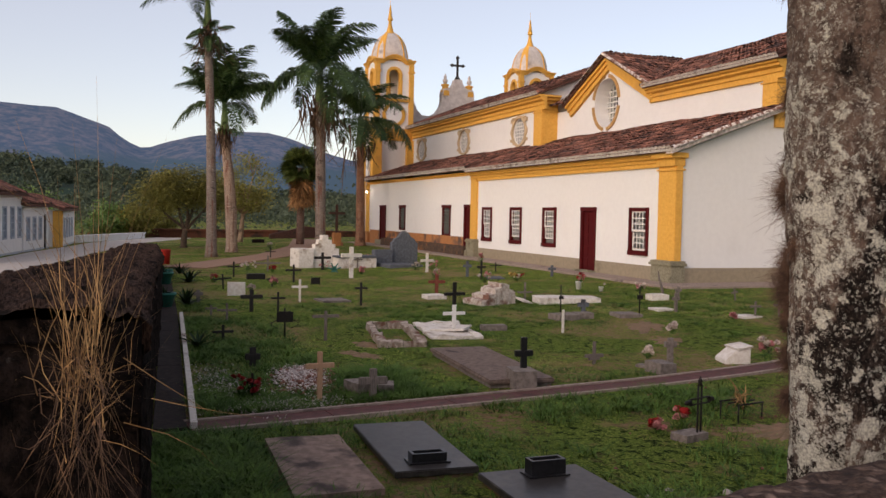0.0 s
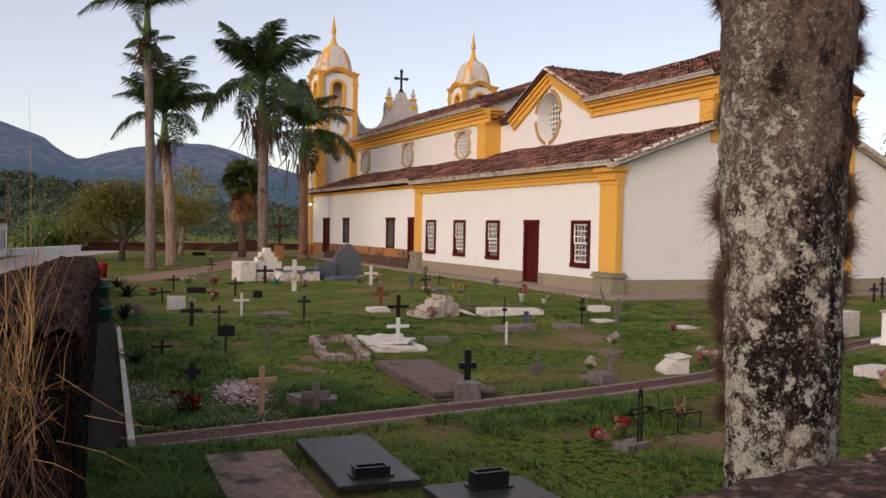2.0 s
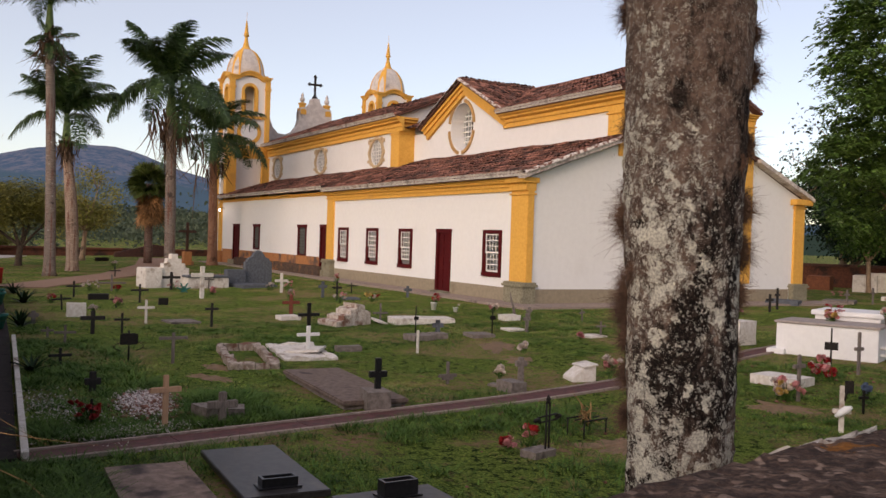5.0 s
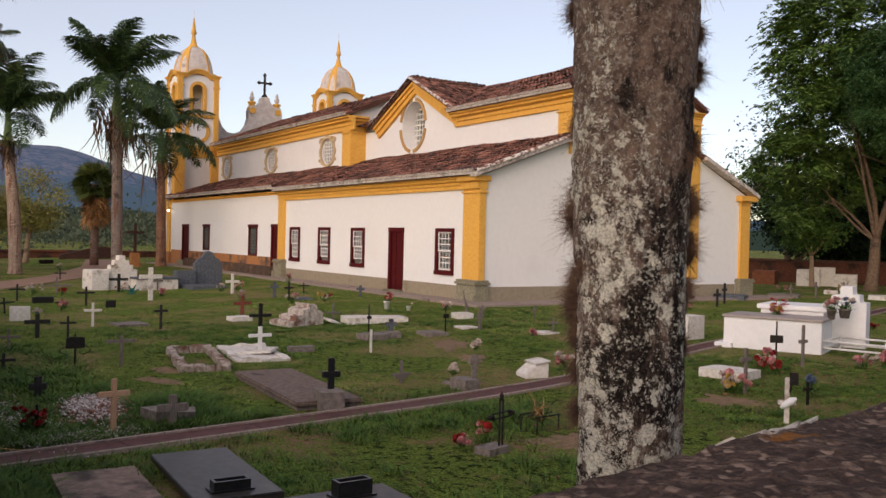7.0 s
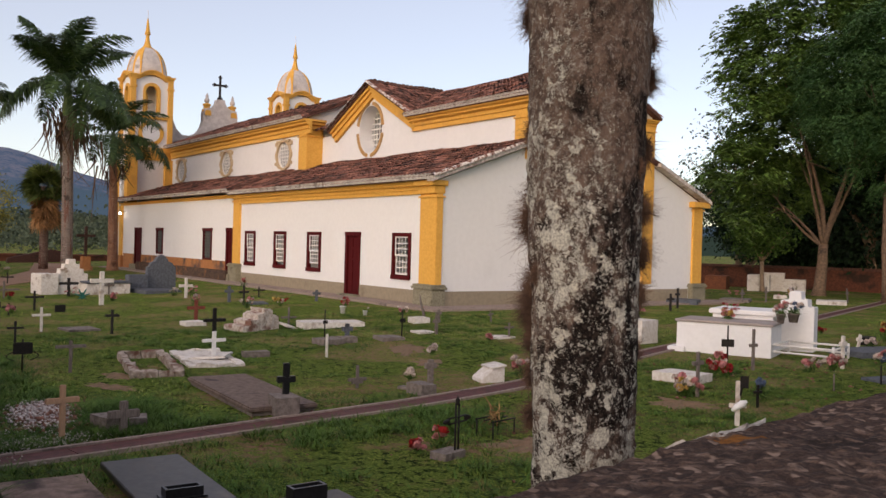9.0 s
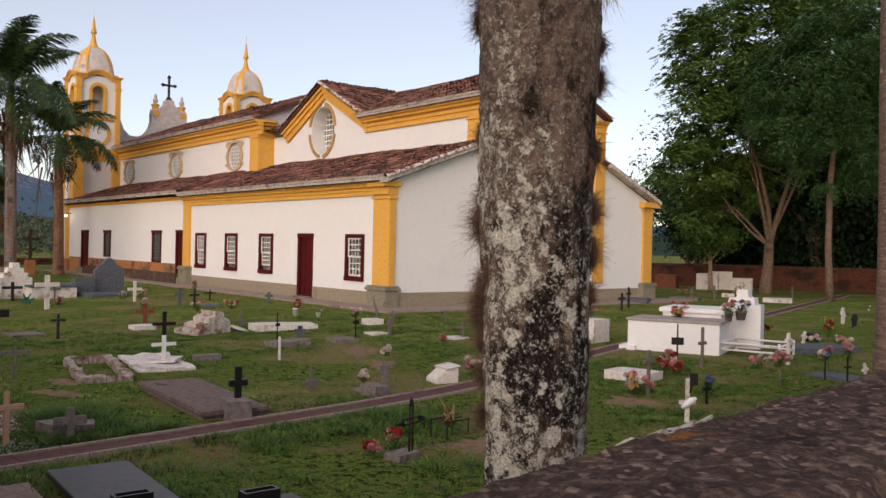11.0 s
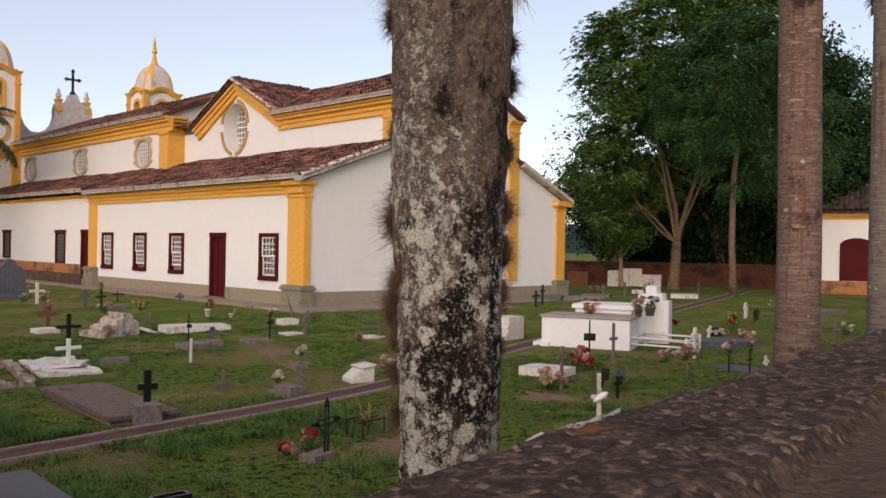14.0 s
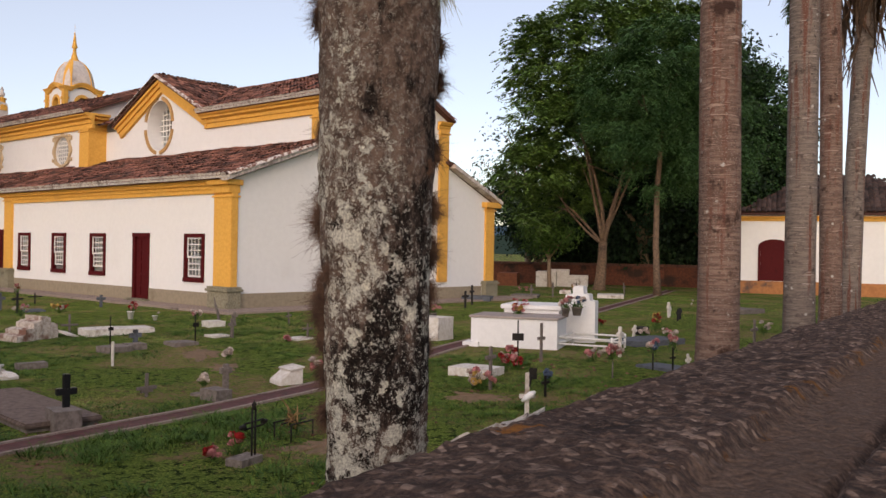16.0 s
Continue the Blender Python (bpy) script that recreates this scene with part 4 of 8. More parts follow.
# ---- roofs ----
def roof_slope(name, label, o, u, v, nu, nv, du, dv, keep=None, near=None, bed=True, ends=True):
    """Barrel tiles laid on a slope: o a corner at the eaves, u along the eaves, v up the slope. keep: which (s, t) in metres are tiled;
    near: a range of u in metres whose tiles are objects of their own."""
    o, u, v = Vector(o), Vector(u).normalized(), Vector(v).normalized()
    w = u.cross(v).normalized()
    if w.z < 0:
        w = -w
    rng = np.random.default_rng(len(name) + int(abs(o.x) * 10))
    arc = [(math.cos(a), math.sin(a)) for a in np.linspace(0, math.pi, 6)]
    verts, faces, single = [], [], []
    tv, tf = [], []
    for end, r in ((0, 0.56), (1, 0.46)):
        for c, s in arc:
            tv.append((c * du * r, dv * (-0.06 + 1.14 * end), s * du * 0.42 + (0.035 if end == 0 else 0.0)))
    for i in range(5):
        tf.append((i, i + 1, 7 + i, 6 + i))
    tv, tf = np.array(tv), np.array(tf)
    frame_m = np.array([u, v, w]).T
    for i in range(nu):
        wob = rng.normal(0, 0.012)
        for j in range(nv):
            s, t = (i + 0.5) * du, j * dv
            if keep and not keep(s, t):
                continue
            jit = rng.normal(0, (0.010, 0.018, 0.008))
            sag = 0.02 * math.sin(s * 0.9 + t) + 0.015 * math.sin(s * 2.3)
            p = tv + [s + wob + jit[0], t + jit[1], 0.02 + jit[2] + sag]
            a = rng.normal(0, 0.03)
            p[:, 0] += (p[:, 1] - t) * a
            if near and near[0] <= s <= near[1]:
                single.append((s + wob + jit[0], t + jit[1], 0.02 + jit[2] + sag, a))
                continue
            faces.append(tf + len(verts) * 12)
            verts.append(p @ frame_m.T + np.array(o))
    top = None
    if bed:
        bm = bmesh.new()
        L, S = nu * du, nv * dv
        cols = int(L / 0.6) + 1 if keep else 1
        for i in range(cols):
            s0, s1 = i * L / cols, (i + 1) * L / cols
            tt = [S if not keep else max([0.0] + [t for t in np.arange(0, S + 0.01, 0.15) if keep((s0 + s1) / 2, t)]) + (0.1 if keep else 0)]
            if tt[0] <= 0.12:
                continue
            q = [o + u * a + v * b + w * c for c in (-0.08, 0.015) for a, b in ((s0, 0), (s1, 0), (s1, tt[0]), (s0, tt[0]))]
            vs = [bm.verts.new(p) for p in q]
            for f in ((3, 2, 1, 0), (4, 5, 6, 7), (0, 1, 5, 4), (1, 2, 6, 5), (2, 3, 7, 6), (3, 0, 4, 7)):
                bm.faces.new([vs[k] for k in f])
        bmesh.ops.remove_doubles(bm, verts=bm.verts, dist=0.001)
        top = part(name, bm, TILE_BED, church, label)
    if verts:
        rest = part("tiles", fast_mesh("tiles", np.concatenate(verts), np.concatenate(faces), TILE), TILE, top or church, "weathered brown clay tiles")
        tagged(rest, kind="stuff")
    if ends:
        bm = bmesh.new()
        for i in range(nu):
            s = (i + 0.5) * du
            if keep and not keep(s, 0.0):
                continue
            c = o + u * s - v * (dv * 0.05) + w * 0.03
            for k in range(5):
                (c0, s0), (c1, s1) = arc[k], arc[k + 1]
                q = [c + u * (cc * du * rr) + w * (ss * du * 0.42 * rr / 0.56 + 0.04) - v * dd for cc, ss, rr, dd in
                     ((c0, s0, 0.62, 0.02), (c1, s1, 0.62, 0.02), (c1, s1, 0.05, 0.012), (c0, s0, 0.05, 0.012))]
                bm.faces.new([bm.verts.new(p) for p in q])
        q = [o + u * a + v * b + w * c for c in (-0.03, 0.05) for a, b in ((0, -0.05), (nu * du, -0.05), (nu * du, 0.0), (0, 0.0))]
        vs = [bm.verts.new(p) for p in q]
        for f in ((3, 2, 1, 0), (4, 5, 6, 7), (0, 1, 5, 4), (1, 2, 6, 5), (2, 3, 7, 6), (3, 0, 4, 7)):
            bm.faces.new([vs[k] for k in f])
        tagged(part("mortar_edge", bm, MORTAR, top or church, "pale mortared eave edge"), kind="stuff")
    return top, single, tv, tf, frame_m, o


SLOPE = Vector((0, 4.4, 1.60))
eave_roof = roof_slope("aisle_roof", "long lean-to roof of weathered barrel tiles", (-17.2, -0.50, 4.24), (1, 0, 0), SLOPE, 79, 12, 0.222, 0.40, None, (12.0, 17.6))
roof_slope("aisle_roof", "lean-to roof of weathered barrel tiles", (-37.6, -0.50, 4.36), (1, 0, 0), Vector((0, 3.7, 1.26)), 92, 10, 0.222, 0.40)
roof_slope("choir_roof", "weathered tile roof of the choir", (-7.45, 3.40, 7.50), (1, 0, 0), Vector((0, 3.9, 1.72)), 36, 11, 0.222, 0.40)
roof_slope("choir_roof", "weathered tile roof of the choir", (-15.7, 3.40, 7.50), (1, 0, 0), Vector((0, 3.9, 1.72)), 37, 11, 0.222, 0.40,
           (lambda s, t: 7.5 + t * 0.404 > 9.36 - 0.5 * abs(s - 4.95)), None, False, False)
roof_slope("choir_roof", "weathered tile roof of the choir", (0.34, 10.86, 7.36), (-1, 0, 0), Vector((0, -3.56, 1.74)), 72, 10, 0.222, 0.40, None, None, True, False)
roof_slope("nave_roof", "long tile roof of the nave", (-37.2, 2.58, 8.16), (1, 0, 0), Vector((0, 4.72, 1.95)), 98, 13, 0.222, 0.40)
roof_slope("nave_roof", "long tile roof of the nave", (-15.4, 12.0, 8.16), (-1, 0, 0), Vector((0, -4.72, 1.95)), 98, 13, 0.222, 0.40, None, None, True, False)
roof_slope("north_roof", "lean-to tile roof", (0.2, 14.2, 4.14), (-1, 0, 0), Vector((0, -3.6, 1.5)), 166, 10, 0.222, 0.40, None, None, True, False)
slant = math.hypot(3.8, 1.92)
for sgn in (-1, 1):
    # the slope's eaves run north from the pediment's foot
    roof_slope("pediment_roof", "small cross roof over the pediment", (-10.75 + sgn * 3.8, 3.50, 7.46), (0, 1, 0), Vector((-sgn * 3.8, 0, 1.92)), 19, 11, 0.222, 0.40,
               (lambda s, t: s < t * (1.92 / slant) / 0.45 + 0.25), None, True, False)


VERGE = surface("mortared_verge", (0.72, 0.65, 0.59), (0.20, 0.088, 0.062), None, 7, 1, 0.95, 0.4, 0.02, spread=(0.45, 0.55))


def ridge_tiles(p, q, label, n, material=TILE):
    bm = bmesh.new()
    p, q = Vector(p), Vector(q)
    d = (q - p) / n
    side = Vector((-d.y, d.x, 0)).normalized()
    for i in range(n):
        for k in range(6):
            a0, a1 = math.pi * k / 6, math.pi * (k + 1) / 6
            pts = []
            for e, r in ((0, 0.105), (1.05, 0.095)):
                for a in ((a0, a1) if e == 0 else (a1, a0)):
                    pts.append(p + d * (i + e) + side * (r * math.cos(a)) + Vector((0, 0, r * math.sin(a) - 0.03 + noisy((i, 0, 0), 0.7, 0.012))))
            bm.faces.new([bm.verts.new(x) for x in pts])
    part("ridge_tiles", bm, material, church, label)


ridge_tiles((-15.5, 7.3, 9.26), (0.5, 7.3, 9.26), "ridge tiles", 40)
ridge_tiles((-37.2, 7.3, 10.14), (-15.4, 7.3, 10.14), "ridge tiles", 54)
ridge_tiles((-10.75, 3.42, 9.42), (-10.75, 7.6, 9.42), "ridge tiles", 11)
for sgn in (-1, 1):
    ridge_tiles((-10.75 + sgn * 3.85, 3.46, 7.50), (-10.75, 3.46, 9.42), "verge tiles set in pale mortar", 12, VERGE)
# mortared verge along the end wall
ridge_tiles((0.36, -0.52, 4.30), (0.36, 3.9, 5.9), "verge tiles set in pale mortar", 12, VERGE)
ridge_tiles((0.22, 14.15, 4.2), (0.22, 10.8, 5.6), "verge tiles set in pale mortar", 9, VERGE)

for pts in ([(-0.5, 4.12), (3.9, 5.72), (3.9, 5.86), (-0.5, 4.26)], [(14.15, 4.02), (10.8, 5.42), (10.8, 5.56), (14.15, 4.16)]):
    bm = bmesh.new()
    prism(bm, pts, "x", 0.0, 0.385)
    part("verge_mortar", bm, MORTAR, church, "pale mortared verge")

# pavement along the church foot
bm = bmesh.new()
box(bm, -38, 1.5, -1.15, -0.0, -0.4, -0.06)
box(bm, 0.0, 1.5, 0.0, 15.0, -0.4, -0.061)
tagged(part("pavement", bm, KERB, None, "", 0.02), "worn cement pavement along the church wall", "pavement", kind="structure")


# ---- boundary walls ----
def cap_height(u):
    """Coping across its width: a rounded stone, a sunken mortar bed beyond it and a second stone past a crack."""
    def ease(v):
        v = min(max(v, 0.0), 1.0)
        return v * v * (3 - 2 * v)
    return 1.0 + 0.12 * math.sin(math.pi * u) - 0.20 * ease((u - 0.53) / 0.06) * (1 - ease((u - 0.82) / 0.03)) - 0.14 * math.exp(-((u - 0.83) / 0.014) ** 2)


def rough_wall(name, label, path, width, coping_h, material, cap_material, parent_cat="wall", seed=0.0, rows=8, step=0.25, cap_over=0.05, rag=0.022):
    """A rubble wall with a rounded, uneven coping. path: (x, y, foot z, top z) points; the wall lies to the left of the way along it."""
    pts = []
    for (ax, ay, a0, a1), (bx, by, b0, b1) in zip(path, path[1:]):
        n = max(2, int(math.hypot(bx - ax, by - ay) / step))
        pts += [tuple(p + (q - p) * i / n for p, q in zip((ax, ay, a0, a1), (bx, by, b0, b1))) for i in range(n)]
    pts.append(path[-1])
    root = thing(name, label, parent_cat, kind="structure")
    prof_wall = [(0.0, t) for t in np.linspace(0, 1, rows)] + [(1.0, t) for t in np.linspace(1, 0, rows)]
    prof_cap = [(-cap_over, 0.0), (-cap_over, 0.45), (-cap_over, 0.8), (-cap_over + 0.03, 0.95)] + [(u, cap_height(u)) for u in np.linspace(0.02, 0.98, 56)] + [(1 + cap_over - 0.03, 0.95), (1 + cap_over, 0.8), (1 + cap_over, 0.0)]
    for nm, prof, mat_, lo_hi, amp in (("masonry", prof_wall, material, (0, 1), 0.06), ("coping", prof_cap, cap_material, (1, 2), rag)):
        verts, n = [], len(prof)
        for k, (x, y, z0, z1) in enumerate(pts):
            a, b = pts[max(k - 1, 0)], pts[min(k + 1, len(pts) - 1)]
            d = Vector((b[0] - a[0], b[1] - a[1], 0)).normalized()
            left = Vector((-d.y, d.x, 0))
            for u, v in prof:
                zz = z0 + (z1 - coping_h - z0) * v if nm == "masonry" else z1 - coping_h + coping_h * v - 0.02
                p = Vector((x, y, zz)) + left * (u * width)
                j = Vector((noisy(p, 3.1, 1, seed), noisy(p, 3.3, 1, seed + 9), noisy(p, 2.9, 1, seed + 5))) * amp + Vector((noisy(p, 11, 1, seed), noisy(p, 12, 1, seed + 2), noisy(p, 10, 1, seed + 4))) * amp * 0.45 + Vector((0, 0, noisy(p, 22, 1, seed) + 0.5 * noisy(p, 48, 1, seed))) * amp * (0.75 if nm == "coping" and amp < 0.05 else 0.3)
                verts.append(p + j)
        m = len(pts)
        faces = [(k * n + i, k * n + (i + 1) % n, (k + 1) * n + (i + 1) % n, (k + 1) * n + i) for k in range(m - 1) for i in range(n - 1)]
        part(nm, fast_mesh(nm, verts, faces, mat_, nm == "coping"), mat_, root)
    # closed ends
    for k in (0, len(pts) - 1):
        x, y, z0, z1 = pts[k]
        a, b = pts[max(k - 1, 0)], pts[min(k + 1, len(pts) - 1)]
        d = Vector((b[0] - a[0], b[1] - a[1], 0)).normalized()
        left = Vector((-d.y, d.x, 0))
        nn, mm = 20, 34
        verts = []
        for j in range(mm):
            for i in range(nn):
                v = z0 + (z1 - 0.03 - z0) * j / (mm - 1)
                u = i / (nn - 1)
                p = Vector((x, y, v)) + left * (u * width)
                verts.append(p + d * (noisy(p, 4, 0.16, seed) + noisy(p, 12, 0.07, seed)) * (1 if k else -1))
        faces = [(j * nn + i, j * nn + i + 1, (j + 1) * nn + i + 1, (j + 1) * nn + i) for j in range(mm - 1) for i in range(nn - 1)]
        part("end_face", fast_mesh("end_face", verts, faces, material), material, root)
    return root


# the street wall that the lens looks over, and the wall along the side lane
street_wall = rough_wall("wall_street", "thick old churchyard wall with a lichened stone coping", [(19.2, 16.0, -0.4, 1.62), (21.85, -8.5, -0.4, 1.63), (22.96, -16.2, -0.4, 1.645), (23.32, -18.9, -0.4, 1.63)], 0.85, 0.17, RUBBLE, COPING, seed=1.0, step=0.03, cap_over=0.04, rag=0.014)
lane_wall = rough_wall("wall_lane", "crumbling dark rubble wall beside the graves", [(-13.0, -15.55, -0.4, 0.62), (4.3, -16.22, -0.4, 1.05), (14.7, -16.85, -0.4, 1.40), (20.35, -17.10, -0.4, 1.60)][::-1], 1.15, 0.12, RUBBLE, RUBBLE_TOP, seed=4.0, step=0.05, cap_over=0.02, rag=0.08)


# ---- path edging: red cement gutter between kerbs ----
def strip(name, label, category, pts, half, z0, z1, material, seg=0.0, kind="structure"):
    bm = bmesh.new()
    for (ax, ay), (bx, by) in zip(pts, pts[1:]):
        d = Vector((bx - ax, by - ay, 0))
        n = max(1, int(d.length / seg)) if seg else 1
        side = Vector((-d.y, d.x, 0)).normalized() * half
        for i in range(n):
            p, q = Vector((ax, ay, 0)) + d * (i / n), Vector((ax, ay, 0)) + d * ((i + 1) / n - (0.012 / d.length if seg else 0))
            za, zb = ground_z(p.x, p.y), ground_z(q.x, q.y)
            vs = [bm.verts.new(v) for v in (p - side + Vector((0, 0, za + z0)), q - side + Vector((0, 0, zb + z0)), q + side + Vector((0, 0, zb + z0)), p + side + Vector((0, 0, za + z0)),
                                            p - side + Vector((0, 0, za + z1)), q - side + Vector((0, 0, zb + z1)), q + side + Vector((0, 0, zb + z1)), p + side + Vector((0, 0, za + z1)))]
            for f in ((3, 2, 1, 0), (4, 5, 6, 7), (0, 1, 5, 4), (1, 2, 6, 5), (2, 3, 7, 6), (3, 0, 4, 7)):
                bm.faces.new([vs[k] for k in f])
    ob = part(name, bm, material)
    tagged(ob, label, category, kind=kind)
    return ob


def offset(pts, d):
    out = []
    for k, (x, y) in enumerate(pts):
        (ax, ay), (bx, by) = pts[max(k - 1, 0)], pts[min(k + 1, len(pts) - 1)]
        t = Vector((bx - ax, by - ay, 0)).normalized()
        out.append((x - t.y * d, y + t.x * d))
    return out


GUTTER = [(14.52, -16.45), (14.1, -13.3), (13.65, -10.2), (13.05, -7.3), (12.05, -3.8), (10.4, 1.6), (8.9, 6.5), (1.2, 29.0)]
strip("path_gutter", "dark red cement gutter across the lawn", "gutter", GUTTER, 0.19, -0.1, 0.022, REDPATH, 1.5)
strip("kerb", "pale cement kerb of the gutter", "kerb", offset(GUTTER, 0.215), 0.03, -0.1, 0.045, KERB, 0.9)
strip("kerb", "pale cement kerb of the gutter", "kerb", offset(GUTTER, -0.215), 0.03, -0.1, 0.035, KERB, 0.9)
LANE = [(14.6, -16.62), (4.3, -16.02), (-10.0, -15.35)]
strip("side_path", "dark cement path along the lane wall", "path", offset(LANE, 0.02), 0.17, -0.1, 0.035, surface("near_black_cement", (0.035, 0.024, 0.021), (0.016, 0.012, 0.011), (0.06, 0.045, 0.04), 12, 2, 0.95, 0.4, 0.01), 1.2)
strip("kerb", "whitewashed kerb of the side path", "kerb", offset(LANE, -0.22)[:2], 0.036, -0.1, 0.09, WHITEWASH, 1.1)
strip("gravel_path", "pale reddish path across the far lawn", "path", [(-12.0, -14.6), (-22.0, -9.2), (-32.0, -5.6), (-44.0, -3.0)], 1.0, -0.1, 0.035, surface("pink_gravel", (0.33, 0.20, 0.14), (0.25, 0.15, 0.10), (0.17, 0.12, 0.08), 30, 1.2, 0.97, 0.4, 0.01))

strip("lane_road", "pale stone-paved lane before the row houses", "road", [(12.0, -20.6), (-14.0, -20.9), (-24.0, -19.6), (-31.0, -18.2), (-38.0, -17.0), (-50.0, -12.6)], 1.5, -0.1, 0.03, surface("pale_paving", (0.52, 0.47, 0.43), (0.40, 0.355, 0.32), (0.28, 0.24, 0.21), 8, 0.7, 0.9, 0.3, 0.01))


# ---- the trunk close to the lens ----
def near_trunk(cx, cy):
    root = thing("palm_tree", "old palm with a lichen-crusted grey trunk beside the wall", "palm tree", pose(cx, cy, ground_z(cx, cy)))
    n, rows = 128, 300
    verts = []
    for j in range(rows):
        z = j / (rows - 1) * 7.0
        r = 0.179 + 0.0255 * (min(max(z, 0.8), 4.0) - 1.45) - 0.01 * max(z - 4.0, 0.0)
        r += 0.10 * math.exp(-z * 3)
        bx, by = -0.0016 * (z - 2.3), -0.008 * (z - 2.3)
        for i in range(n):
            t = 2 * math.pi * i / n
            p = Vector((math.cos(t) * 0.19, math.sin(t) * 0.19, z))
            d = noisy(p, 3.0, 0.012, 2) + noisy(p, 14, 0.008, 5) + noisy(p, 38, 0.006, 7)
            verts.append((bx + (r + d) * math.cos(t), by + (r + d) * math.sin(t), z))
    faces = [(j * n + i, j * n + (i + 1) % n, (j + 1) * n + (i + 1) % n, (j + 1) * n + i) for j in range(rows - 1) for i in range(n)]
    part("trunk", fast_mesh("trunk", verts, faces, LICHENBARK, True), LICHENBARK, root)
    return root


trunk_root = near_trunk(21.777, -14.921)


def tuft(name, c, out, n, length, spread, droop, material, parent, seed, width=0.0025, label="", scatter=(1, 1, 1), curly=0.55):
    """A shaggy tuft of fine curved blades springing from c towards out."""
    rng = np.random.default_rng(seed)
    verts, faces = [], []
    out = np.array(out) / np.linalg.norm(out)
    for i in range(n):
        d = out + rng.normal(0, spread, 3)
        d /= np.linalg.norm(d)
        L = length * rng.uniform(0.4, 1.0)
        side = np.cross(d, rng.normal(0, 1, 3))
        side /= np.linalg.norm(side)
        base = np.array(c) + rng.normal(0, length * 0.2, 3) * scatter
        curl = rng.normal(0, curly, 3) + np.array([0, 0, droop])
        k0 = len(verts)
        for s in (0, 0.35, 0.7, 1.0):
            p = base + d * L * s + curl * L * s * s * 0.5
            w = width * (1 - s * 0.85)
            verts += [p - side * w, p + side * w]
        faces += [(k0 + 2 * q, k0 + 2 * q + 1, k0 + 2 * q + 3, k0 + 2 * q + 2) for q in range(3)]
    return part(name, fast_mesh(name, verts, faces, material), material, parent, label)


# shaggy air plants on the trunk: angle about the trunk from the lens side, height above the ground, size
to_lens = math.atan2(-17.2 + 14.92, 24.03 - 21.78)
for k, (turn, z, size, n) in enumerate(((-100, 2.41, 0.16, 420), (-98, 2.16, 0.13, 260), (-86, 2.08, 0.14, 300), (-92, 2.72, 0.09, 140), (-95, 2.52, 0.07, 80), (-84, 1.85, 0.10, 160), (-90, 3.14, 0.12, 240), (-96, 3.30, 0.16, 420), (-88, 1.70, 0.10, 200), (-80, 1.98, 0.09, 200),
                                        (96, 2.92, 0.10, 220), (92, 2.66, 0.09, 180), (94, 2.45, 0.11, 240), (97, 2.30, 0.12, 260), (90, 2.15, 0.09, 160), (98, 1.95, 0.08, 120), (92, 3.05, 0.08, 120),
                                        (60, 2.6, 0.06, 90), (-60, 2.22, 0.08, 120))):
    a = to_lens + radians(turn)
    r = 0.172 + 0.0255 * (min(z, 4.0) - 1.45)
    tuft("air_plant", (r * math.cos(a), r * math.sin(a), z), (math.cos(a), math.sin(a), 0.1), int(n * 6), size * 0.30, 1.2, -0.9, EPIPHYTE, trunk_root, 30 + k, 0.0012, "brown shaggy air plant", (1.3, 1.3, 4.0), 1.7)
tuft("moss_strand", (0.21 * math.cos(to_lens + radians(75)), 0.21 * math.sin(to_lens + radians(75)), 3.28), (0.1, 0.05, -1), 170, 0.11, 0.16, -0.6, surface("pale_beard_moss", (0.30, 0.30, 0.20), (0.22, 0.22, 0.15), None, 20, 2, 0.9, 0, 0), trunk_root, 77, 0.002, "pale hanging beard moss")

# pale cement mended into the inner edge of the coping
bm = bmesh.new()
for i in range(26):
    s = i / 25
    w = 0.036 * math.sin(math.pi * min(1, 0.06 + s * 0.9)) ** 0.5 * (1 + 0.5 * noisy((s * 9, 0, 0), 1.0, 1))
    x_, y_ = 22.895 - 0.062 * s, -15.80 + 0.40 * s
    ring = [(x_ - 0.045, y_, 1.50), (x_ - 0.05, y_, 1.578 + noisy((s * 6, 2, 0), 1, 0.012)), (x_ - 0.01, y_, 1.614 + noisy((s * 8, 3, 0), 1, 0.010)), (x_ + w, y_, 1.630 + noisy((s * 14, 5, 0), 1, 0.012)), (x_ + w, y_, 1.55)]
    new_ring = [bm.verts.new(p) for p in ring]
    if i:
        for k in range(5):
            bm.faces.new((old_ring[k], old_ring[(k + 1) % 5], new_ring[(k + 1) % 5], new_ring[k]))
    else:
        bm.faces.new(new_ring)
    old_ring = new_ring
bm.faces.new(old_ring)
part("cement_patch", bm, surface("pale_mending_cement", (0.52, 0.48, 0.43), (0.33, 0.29, 0.255), (0.13, 0.10, 0.085), 40, 9, 0.95, 0.6, 0.01, (0.55, 0.68)), street_wall, "pale cement patch")

# dry grass on the end of the lane wall
straw_root = thing("dry_grass_clump", "tall straw-coloured grass on the old wall", "grass", pose(20.56, -17.31, 1.36))
tuft("stalk", (0, 0, 0.02), (0.0, 0.02, 1), 52, 0.56, 0.13, 0.0, STRAW, straw_root, 5, 0.0024, "", (0.45, 0.45, 1.2), 0.8)
tuft("stalk", (0.0, 0.03, 0.05), (0.0, 0.05, 1), 34, 0.62, 0.11, 0.05, STRAW, straw_root, 10, 0.0022, "", (0.45, 0.45, 1.2))
tuft("stalk", (0.0, 0.06, 0.1), (0.0, 0.03, 1), 7, 0.7, 0.06, 0.05, STRAW, straw_root, 11, 0.0013)
tuft("stalk", (0.03, 0.0, 0.0), (0.3, 0.1, 0.7), 26, 0.28, 0.45, -0.9, STRAW, straw_root, 6, 0.0020)
